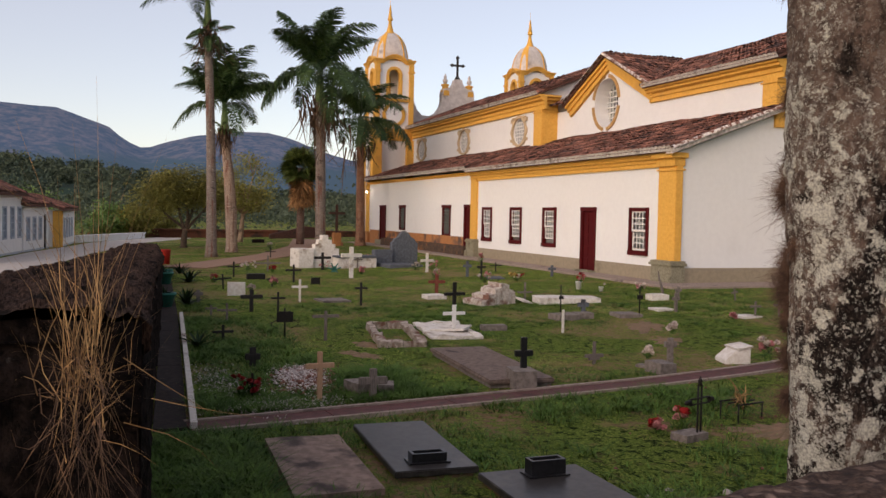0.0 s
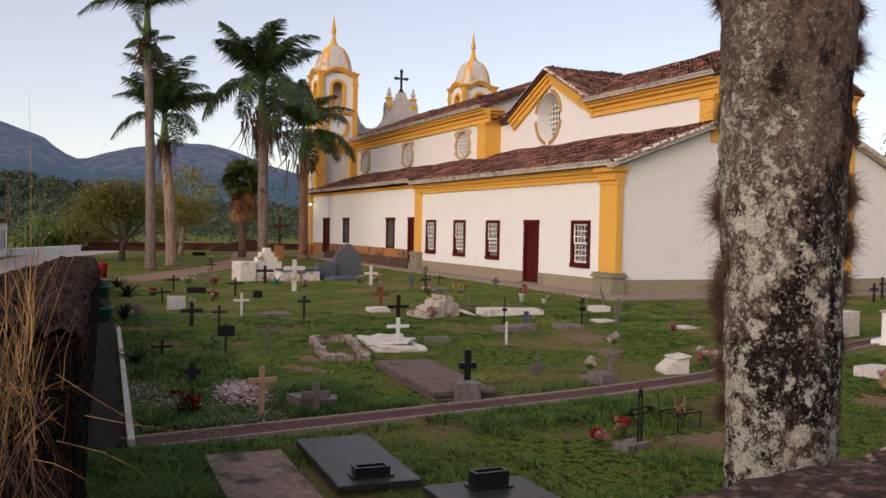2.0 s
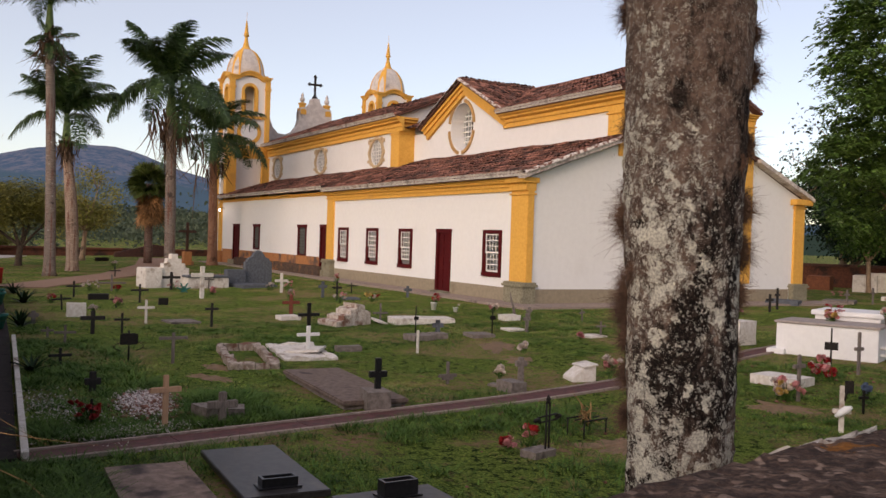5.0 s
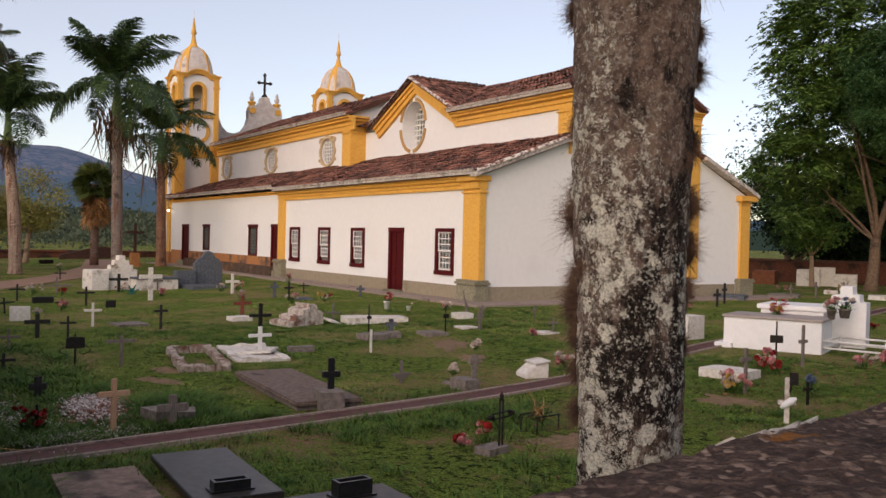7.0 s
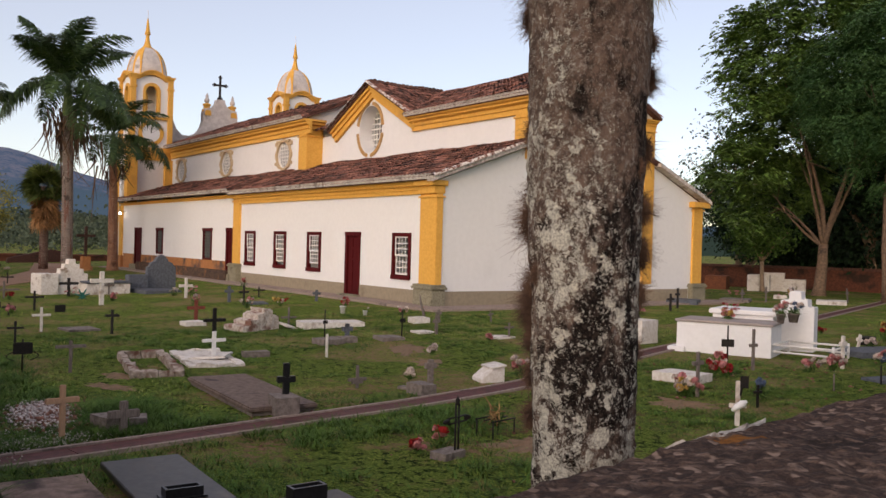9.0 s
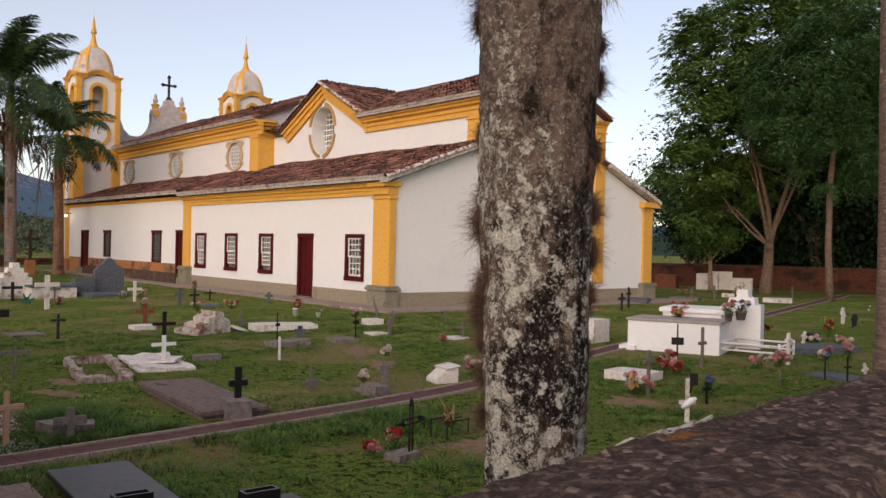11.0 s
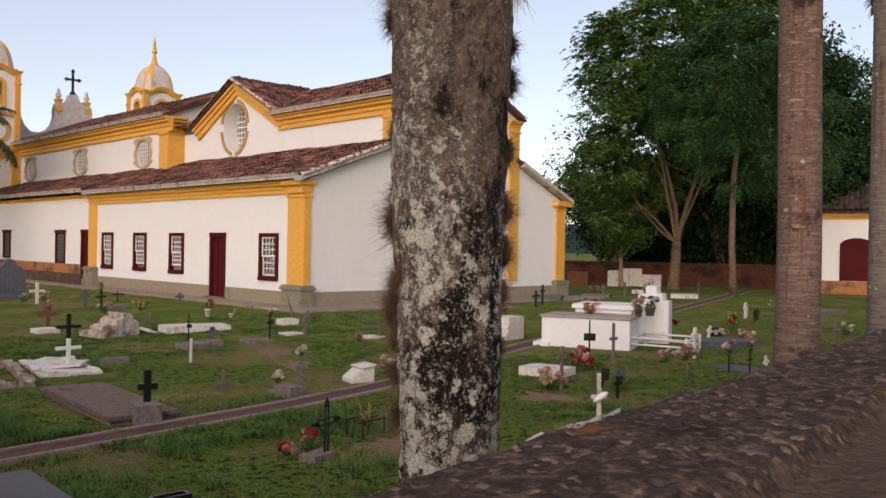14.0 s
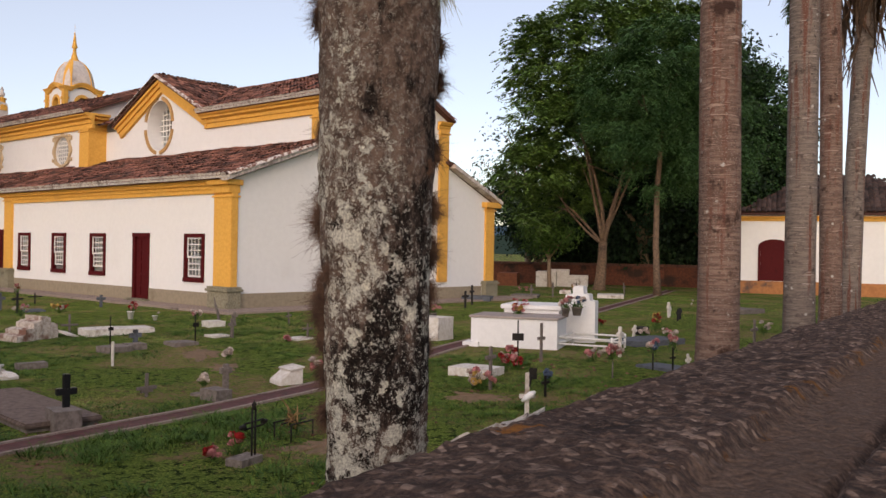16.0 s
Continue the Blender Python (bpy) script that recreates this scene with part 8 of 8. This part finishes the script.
tuft("dry_plant", (0, 0, 0.2), (0, 0, 1), 50, 0.2, 0.7, -0.5, STRAW, root, 61, 0.012)
tuft("leafy_plant", (0, 0, 0.15), (0, 0, 1), 60, 0.16, 0.9, -0.5, LEAF, root, 62, 0.012)
plaque_marker(8.2, -14.27, 0.56, 0.30, "ornate black iron grave marker with a plate")
plaque_marker(6.52, -5.64, 0.62, 0.16, "black plate on an iron post with flowers", 0, False)
plaque_marker(6.11, -7.5, 0.72, 0.12, "dark wreath on an iron post", 0, False)
plaque_marker(14.27, -3.7, 0.84, 0.22, "black square plate on a post among pink flowers", -48, False)
flowers(14.3, -4.03, 0.34, 0.26, ["pink", "red", "pale"], "pink and red flowers round a black plate", 60, 0.1, "", 13, 60)
root = framed("flower_stand", "bunch of faded flowers on a thin post", "flower stand", 16.4, -3.86, 0)
bm = bmesh.new()
tube(bm, [((0, 0, -0.1), 0.014), ((0, 0, 0.36), 0.012)], 8)
part("post", bm, GREYWOOD, root)
flowers(16.4, -3.86, 0.32, 0.2, ["pale", "pink"], "faded pink and white flowers on a post", 61, 0.34, "", 26, 60)
root = framed("flower_stand", "dark iron post with pale flowers", "flower stand", 16.53, -2.65, 0)
bm = bmesh.new()
tube(bm, [((0, 0, -0.1), 0.016), ((0, 0, 0.40), 0.014)], 8)
part("post", bm, IRON, root)
flowers(16.53, -2.65, 0.16, 0.22, ["pale", "pink", "blue"], "pale flowers tied to an iron post", 62, 0.34, "", 12, 30)
root = framed("teal_ornament", "teal painted iron grave ornament", "ornament", -8.9, -9.2, 0)
for a in range(6):
    bm = bmesh.new()
    tube(bm, [((0, 0, 0.12), 0.04), ((0.0, 0.26 * math.cos(a * 1.05), 0.2 + 0.2 * math.sin(a * 1.05)), 0.02)], 6)
    part("arm", bm, TEAL, root)
bm = bmesh.new()
tube(bm, [((0, 0, -0.05), 0.03), ((0, 0, 0.25), 0.03)], 6)
part("stem", bm, TEAL, root)

# leaning bleached branch
root = framed("dead_branch", "bleached branch stuck in the turf", "branch", 3.61, -2.96, 0)
bm = bmesh.new()
tube(bm, [((0, 0, -0.1), 0.05), ((0.0, -0.05, 0.25), 0.04), ((0.02, -0.16, 0.5), 0.03), ((0.02, -0.2, 0.72), 0.012)], 8)
part("branch", bm, GREYWOOD, root)

root = framed("black_cloth", "black cloth and plate hung on a white cross", "cloth", 17.0, -7.18, -42)
bm = bmesh.new()
box(bm, 0.04, 0.05, -0.01, 0.10, 0.50, 0.66)
part("plate", bm, IRON, root, bevel=0.004)
bm = bmesh.new()
tube(bm, [((0.04, 0.0, 0.40), 0.012), ((0.045, 0.02, 0.56), 0.02)], 6)
part("tie", bm, IRON, root)
root = framed("white_scarf", "white cloth tied round a cross", "cloth", 17.0, -7.21, -42)
bm = bmesh.new()
tube(bm, [((0.04, -0.09, 0.20), 0.02), ((0.05, -0.03, 0.25), 0.045), ((0.05, 0.04, 0.30), 0.05), ((0.04, 0.10, 0.33), 0.02)], 8)
part("cloth", bm, CLEANWHITE, root)

# big white tomb with its headstone
root = framed("white_tomb", "large freshly painted white double tomb", "tomb", 11.74, -2.0, 23)
for nm, b_, m_ in (("chest", (0, 1.94, 0, 1.15, -0.15, 0.64), CLEANWHITE), ("cover", (-0.04, 1.98, -0.04, 1.19, 0.64, 0.69), PINKCEMENT), ("rear_chest", (0.45, 1.75, 1.22, 2.45, -0.15, 0.78), CLEANWHITE),
                   ("rear_cover", (0.38, 1.82, 1.16, 2.5, 0.78, 0.88), CLEANWHITE), ("foot", (-0.16, 0.2, -0.12, 0.4, -0.15, 0.10), CLEANWHITE)):
    bm = bmesh.new()
    box(bm, *b_)
    part(nm, bm, m_, root, bevel=0.012)
bm = bmesh.new()
prism(bm, [(1.45, -0.15), (1.45, 0.74), (1.62, 0.74), (1.62, 0.94), (1.80, 0.94), (1.80, 1.12), (1.98, 1.12), (1.98, 1.32), (2.22, 1.32), (2.22, 1.14), (2.36, 1.14), (2.36, 0.98), (2.50, 0.98), (2.50, -0.15)], "y", 1.75, 2.3)
part("headstone", bm, CLEANWHITE, root, "stepped white headstone", 0.012)
flowers(12.0, -0.55, 0.4, 0.3, ["pink", "red"], "pink and red flowers on the white tomb", 50, 0.68, "", 16)
flowers(12.25, -0.95, 0.3, 0.18, ["yellow", "pink"], "yellow flowers on the white tomb", 51, 0.68, "", 12)
flowers(13.25, -0.5, 0.3, 0.42, ["pale", "pink"], "pale flowers in a cement pot on the white tomb", 52, 0.68, "grey", 12)
flowers(13.2, 0.05, 0.4, 0.4, ["pale", "blue"], "faded flowers in a grey vase", 53, 0.68, "grey", 12)
flowers(9.9, -1.2, 0.3, 0.3, ["pink"], "pink flowers in a pot on a tomb block", 54, 0.45, "grey", 8)
flowers(12.3, 1.35, 0.25, 0.22, ["pale", "yellow"], "pale flowers on a headstone", 55, 1.1, "", 8)

root = framed("bed_grave", "white painted iron bed frame round a grave", "grave", 13.85, -0.35, 15)
for z0 in (0.12, 0.26):
    for a, b in (((-0.6, -0.55), (0.6, -0.55)), ((0.6, -0.55), (0.6, 0.55)), ((0.6, 0.55), (-0.6, 0.55)), ((-0.6, 0.55), (-0.6, -0.55))):
        bm = bmesh.new()
        tube(bm, [((*a, z0), 0.022), ((*b, z0), 0.022)], 8)
        part("rail", bm, SASH, root)
for a in ((-0.6, -0.55), (0.6, -0.55), (0.6, 0.55), (-0.6, 0.55)):
    bm = bmesh.new()
    tube(bm, [((*a, -0.1), 0.028), ((*a, 0.32), 0.028)], 8)
    part("post", bm, SASH, root)

# large dark cross on the far lawn, teal pots and red bucket by the lane wall
root = framed("cemetery_cross", "tall dark cross on an ochre pedestal", "cross", -32.3, -3.4, 0)
bm = bmesh.new()
box(bm, -0.3, 0.3, -0.25, 0.25, -0.2, 0.85)
box(bm, -0.4, 0.4, -0.35, 0.35, -0.2, 0.25)
part("pedestal", bm, OCHRE_DARK, root, bevel=0.03)
bm = bmesh.new()
box(bm, -0.08, 0.08, -0.08, 0.08, 0.85, 2.7)
part("upright", bm, BROWNWOOD, root, bevel=0.01)
bm = bmesh.new()
box(bm, -0.09, 0.09, -0.55, 0.55, 2.05, 2.2)
part("crossarm", bm, BROWNWOOD, root, bevel=0.01)
for x, y, h in ((-4.95, -15.66, 0.42), (-3.9, -15.7, 0.4), (2.56, -16.05, 0.36)):
    ob = thing("plant_pot", "teal glazed plant pot beside the lane wall", "pot", pose(x, y, gz(x, y)), "pots along the lane wall")
    bm = bmesh.new()
    turned(bm, [(0.16, 0.0), (0.24, h * 0.85), (0.27, h * 0.86), (0.27, h), (0.22, h), (0.20, h * 0.8)], 18)
    part("pot", bm, TEAL, ob)
    tuft("plant", (0, 0, h * 0.8), (0, 0, 1), 40, 0.3, 0.6, -0.4, LEAF_DARK, ob, 70, 0.02)
ob = thing("red_bin", "red plastic bin at the end of the lane wall", "bin", pose(-14.5, -15.1, gz(-14, -15)))
bm = bmesh.new()
turned(bm, [(0.17, 0.0), (0.21, 0.58), (0.23, 0.61), (0.20, 0.63)], 16)
part("bin", bm, flower_material("red_plastic", (0.34, 0.02, 0.012)), ob)
for k, (x, y, r) in enumerate(((-4.9, -14.9, 0.7), (-9.0, -14.9, 0.6), (2.0, -15.5, 0.62), (8.85, -15.85, 0.42))):
    agave(x, y, r, "dark spiky agave by the side path", 80 + k)


# ---- rubble, pebbles and turf ----
def scatter_stones(name, label, category, cx, cy, sx, sy, turn, n, size, material, seed, heap=0.0):
    rng = np.random.default_rng(seed)
    ico_v = np.array([(1, 0, 0), (-1, 0, 0), (0, 1, 0), (0, -1, 0), (0, 0, 1), (0, 0, -1)], float)
    ico_f = np.array([(0, 2, 4), (2, 1, 4), (1, 3, 4), (3, 0, 4), (2, 0, 5), (1, 2, 5), (3, 1, 5), (0, 3, 5)])
    ca, sa = math.cos(radians(turn)), math.sin(radians(turn))
    vs, fs = [], []
    for i in range(n):
        u, v = rng.normal(0, 0.42, 2)
        if abs(u) > 1 or abs(v) > 1:
            continue
        x, y = u * sx / 2, v * sy / 2
        wx, wy = cx + x * ca - y * sa, cy + x * sa + y * ca
        s = size * rng.uniform(0.35, 1.0) ** 1.6
        p = (ico_v + rng.normal(0, 0.2, (6, 3))) * [s, s * rng.uniform(0.6, 1), s * rng.uniform(0.35, 0.7)]
        z = gz(wx, wy) + heap * max(0.0, 1 - u * u - v * v) * rng.uniform(0.5, 1) + 0.01
        fs.append(ico_f + 6 * len(vs))
        vs.append(p + [wx, wy, z])
    tagged(new(name, fast_mesh(name, np.concatenate(vs), np.concatenate(fs), material)), label, category, kind="stuff")


LIME = surface("chalky_rubble", (0.66, 0.60, 0.57), (0.42, 0.35, 0.33), None, 12, 3, 0.95, 0, 0, vary=0.3)
EARTH = surface("red_earth_clods", (0.24, 0.11, 0.08), (0.16, 0.075, 0.055), None, 12, 3, 0.95, 0, 0, vary=0.3)
scatter_stones("rubble_heap", "heap of chalky white rubble on a fresh grave", "rubble", 12.15, -14.75, 2.6, 1.1, -8, 1300, 0.034, LIME, 1, 0.08)
scatter_stones("earth_heap", "reddish clods of a fresh grave", "earth", 12.25, -14.7, 2.6, 1.15, -8, 620, 0.06, EARTH, 2, 0.06)
scatter_stones("white_pebbles", "white pebbles strewn beside the kerb", "pebbles", 12.6, -15.75, 4.6, 1.1, 8, 1300, 0.022, LIME, 3, 0.025)
scatter_stones("white_pebbles", "white pebbles strewn along the gutter", "pebbles", 13.7, -15.2, 1.0, 2.6, 8, 800, 0.024, LIME, 4, 0.03)
scatter_stones("pale_litter", "pale stones and litter in the grass by the palm", "stones", 18.6, -12.3, 1.6, 2.4, 0, 60, 0.08, LIME, 5)
scatter_stones("pale_litter", "pale stones strewn in the lawn", "stones", 15.2, -3.6, 6.0, 9.0, 0, 150, 0.05, EARTH, 6)
scatter_stones("pale_litter", "clods strewn in the lawn", "stones", 15.0, -10.0, 6.0, 7.0, 0, 150, 0.035, EARTH, 7)
for k, (x, y, sx, sy, t) in enumerate(((8.3, -6.6, 0.6, 2.4, 60), (10.2, -7.4, 0.4, 1.4, 55), (9.2, -13.0, 0.6, 0.5, 0), (10.3, -13.4, 0.9, 0.7, 20), (13.2, -9.0, 0.5, 1.2, 40), (16.4, -10.2, 0.5, 1.3, 10), (15.6, -6.6, 0.7, 1.0, 0))):
    bm = bmesh.new()
    n = 90
    c = bm.verts.new((x, y, gz(x, y) + 0.030))
    ring = []
    for i in range(n):
        a = 2 * math.pi * i / n
        r = 1 + noisy((math.cos(a) * 2, math.sin(a) * 2, k), 1.0, 0.7) + noisy((math.cos(a) * 9, math.sin(a) * 9, k), 1.0, 0.5)
        px_, py_ = sx * r * math.cos(a), sy * r * math.sin(a) * 0.5
        qx, qy = px_ * math.cos(radians(t)) - py_ * math.sin(radians(t)), px_ * math.sin(radians(t)) + py_ * math.cos(radians(t))
        ring.append(bm.verts.new((x + qx, y + qy, gz(x + qx, y + qy) - 0.02)))
    for i in range(n):
        bm.faces.new((c, ring[i], ring[(i + 1) % n]))
    tagged(part("earth_patch", bm, DIRT), "bare reddish earth patch in the lawn", "earth", kind="structure")


def wave(x, y, f, ph):
    return np.sin(x * f + ph + 1.7 * np.sin(y * f * 0.7 + ph * 2)) * np.sin(y * f * 1.13 - ph + 1.3 * np.sin(x * f * 0.6))


def turf(name, label, n, x0, x1, y0, y1, h, w, seed, tall=0.0, short=False, clump=0.0, material=BLADE):
    """Grass blades, thicker and longer in patches, left out on paths, slabs and bare earth."""
    rng = np.random.default_rng(seed)
    x, y = rng.uniform(x0, x1, n), rng.uniform(y0, y1, n)
    if clump:
        k = rng.integers(n // 45, size=n)
        dx, dy = rng.normal(0, clump, n), rng.normal(0, clump, n)
        x, y = x[k] + dx, y[k] + dy
    patch = wave(x, y, 1.1, seed) * 0.5 + wave(x, y, 2.9, seed + 2) * 0.3 + wave(x, y, 0.45, 1.0) * 0.5
    keep = patch > rng.uniform(-0.75, 0.35, n) + tall
    gx = np.interp(y, [p[1] for p in GUTTER], [p[0] for p in GUTTER])
    keep &= np.abs(x - gx) > 0.33
    lane = np.interp(x, [-10.0, 4.3, 14.6], [-15.35, -16.02, -16.62])
    keep &= (y > lane + 0.28) | (x > 14.9)
    keep &= ~((x < 1.6) & (y > -1.25))
    for cx, cy, sx, sy, t in ((16.13, -14.52, 1.7, 0.72, -3), (18.15, -13.80, 1.85, 0.9, 0), (16.3, -15.45, 1.8, 0.68, -2), (12.4, -12.13, 2.9, 0.95, -7), (12.2, -14.75, 1.6, 0.7, -8), (12.7, -0.8, 2.2, 2.6, 23)):
        u = (x - cx) * math.cos(radians(t)) + (y - cy) * math.sin(radians(t))
        v = -(x - cx) * math.sin(radians(t)) + (y - cy) * math.cos(radians(t))
        keep &= ~((np.abs(u) < sx / 2) & (np.abs(v) < sy / 2))
    for cx, cy, r in ((8.3, -6.6, 1.0), (10.2, -7.4, 0.9), (9.2, -13.0, 0.6), (10.3, -13.4, 0.9), (13.2, -9.0, 0.8), (16.4, -10.2, 0.8), (15.6, -6.6, 0.8), (15.6, -11.6, 0.6), (13.0, -13.2, 0.5)):
        keep &= np.hypot(x - cx, y - cy) > r * rng.uniform(0.3, 1.2, n)
    x, y, patch = x[keep], y[keep], patch[keep]
    m = len(x)
    s = np.clip((y + 9) / 7, 0, 1)
    z = -0.30 + 0.17 * s * s * (3 - 2 * s) - 0.02
    a = rng.uniform(0, 2 * math.pi, m)
    L = h * rng.uniform(0.45, 1.2, m) * (1 + 0.7 * np.clip(patch, 0, 1))
    lean = rng.uniform(0.15, 1.3, m)
    if clump:
        a, lean = np.arctan2(dy[keep], dx[keep]) + rng.normal(0, 0.6, m), np.hypot(dx, dy)[keep] / clump * 0.7 + rng.uniform(0, 0.4, m)
    d = np.stack([np.cos(a) * lean, np.sin(a) * lean, np.ones(m)], 1)
    side = np.stack([-np.sin(a), np.cos(a), np.zeros(m)], 1) * (w * rng.uniform(0.6, 1.3, m))[:, None]
    p = np.stack([x, y, z], 1)
    mid = p + d * (L * 0.6)[:, None]
    tip = p + d * L[:, None] + np.stack([np.cos(a), np.sin(a), -0.6 * np.ones(m)], 1) * (L * 0.3)[:, None]
    verts = np.stack([p - side, p + side, mid + side * 0.7, tip, mid - side * 0.7], 1).reshape(-1, 3)
    if short:
        tris = np.stack([p - side, p + side, tip], 1).reshape(-1, 3)
        tagged(new(name, fast_mesh(name, tris, np.arange(3 * m).reshape(-1, 3), material)), label, "grass", kind="stuff")
        return
    base = np.arange(m)[:, None] * 5
    faces = np.concatenate([base + [0, 1, 2, 4]], 0)
    me = bpy.data.meshes.new(name)
    allf = np.concatenate([faces.reshape(-1), (base + [4, 2, 3]).reshape(-1)])
    starts = np.concatenate([np.arange(m) * 4, m * 4 + np.arange(m) * 3])
    me.vertices.add(len(verts)), me.loops.add(len(allf)), me.polygons.add(2 * m)
    me.vertices.foreach_set("co", verts.astype(np.float32).ravel())
    me.loops.foreach_set("vertex_index", allf.astype(np.int32))
    me.polygons.foreach_set("loop_start", starts.astype(np.int32))
    me.update(calc_edges=True)
    me.materials.append(material)
    tagged(new(name, me), label, "grass", kind="stuff")


turf("lawn_grass", "short uneven grass of the near lawn", 260000, 11.0, 22.0, -17.2, 2.0, 0.032, 0.0042, 1, -0.35)
turf("lawn_grass", "short uneven grass of the middle lawn", 330000, 1.0, 12.0, -16.5, 6.0, 0.034, 0.0065, 2, -0.2, True)
turf("lawn_grass", "short uneven grass of the far lawn", 120000, -22.0, 1.0, -16.0, -1.3, 0.040, 0.012, 3, -0.2, True)
turf("lawn_grass", "short uneven grass of the lawn by the palms", 120000, 2.0, 19.0, 2.0, 24.0, 0.045, 0.010, 5, -0.2, True)
turf("tall_grass", "long dark grass tufts among the graves", 120000, 13.0, 21.5, -17.0, -9.0, 0.11, 0.0045, 4, 0.35, False, 0.05, material=WEED)
turf("weeds", "scattered clumps of darker weeds in the lawn", 130000, 1.0, 14.0, -16.0, 2.0, 0.075, 0.007, 6, 0.45, True, 0.06, material=WEED)
turf("weeds", "scattered clumps of darker weeds in the lawn", 60000, 13.0, 20.0, -9.0, 3.0, 0.065, 0.006, 7, 0.45, True, 0.05, material=WEED)
turf("weeds", "dark leafy weeds round the fresh grave", 26000, 11.8, 14.1, -16.4, -13.4, 0.12, 0.007, 8, 0.0, True, 0.08, material=WEED)
turf("dry_grass", "scattered dry yellowish blades in the lawn", 90000, 1.0, 13.0, -15.5, 2.0, 0.040, 0.0065, 21, 0.25, True, 0.16, material=DRYBLADE)
turf("dry_grass", "scattered dry yellowish blades in the near lawn", 60000, 12.5, 20.5, -14.0, 2.0, 0.036, 0.0038, 22, 0.25, True, 0.14, material=DRYBLADE)
turf("weeds", "small dark leafy tufts all over the lawn", 110000, 0.0, 20.0, -16.0, 3.0, 0.06, 0.008, 23, 0.1, True, 0.045, material=WEED)
turf("weeds", "rank dark weeds round the cement slab", 16000, 14.9, 18.6, -17.0, -16.05, 0.11, 0.007, 12, 0.0, False, 0.07, material=WEED)
turf("weeds", "rank dark weeds between the granite graves", 12000, 16.5, 20.5, -13.1, -11.0, 0.11, 0.006, 13, 0.15, False, 0.06, material=WEED)
turf("weeds", "dark weeds along the side path", 26000, 2.0, 12.0, -16.2, -14.2, 0.11, 0.009, 9, 0.1, True, 0.08, material=WEED)


# ---- single roof tiles nearest the lawn ----
roof_ob, singles, tv, tf, fm, fo = eave_roof
tile_mesh = fast_mesh("roof_tile", tv @ fm.T, tf, TILE)
for s, t, h, a in singles[:300]:
    ob = new("roof_tile", tile_mesh)
    ob.location = fo + Vector(fm @ np.array([s, t, h]))
    ob.rotation_euler = (0, 0, -a)
    ob.parent = roof_ob
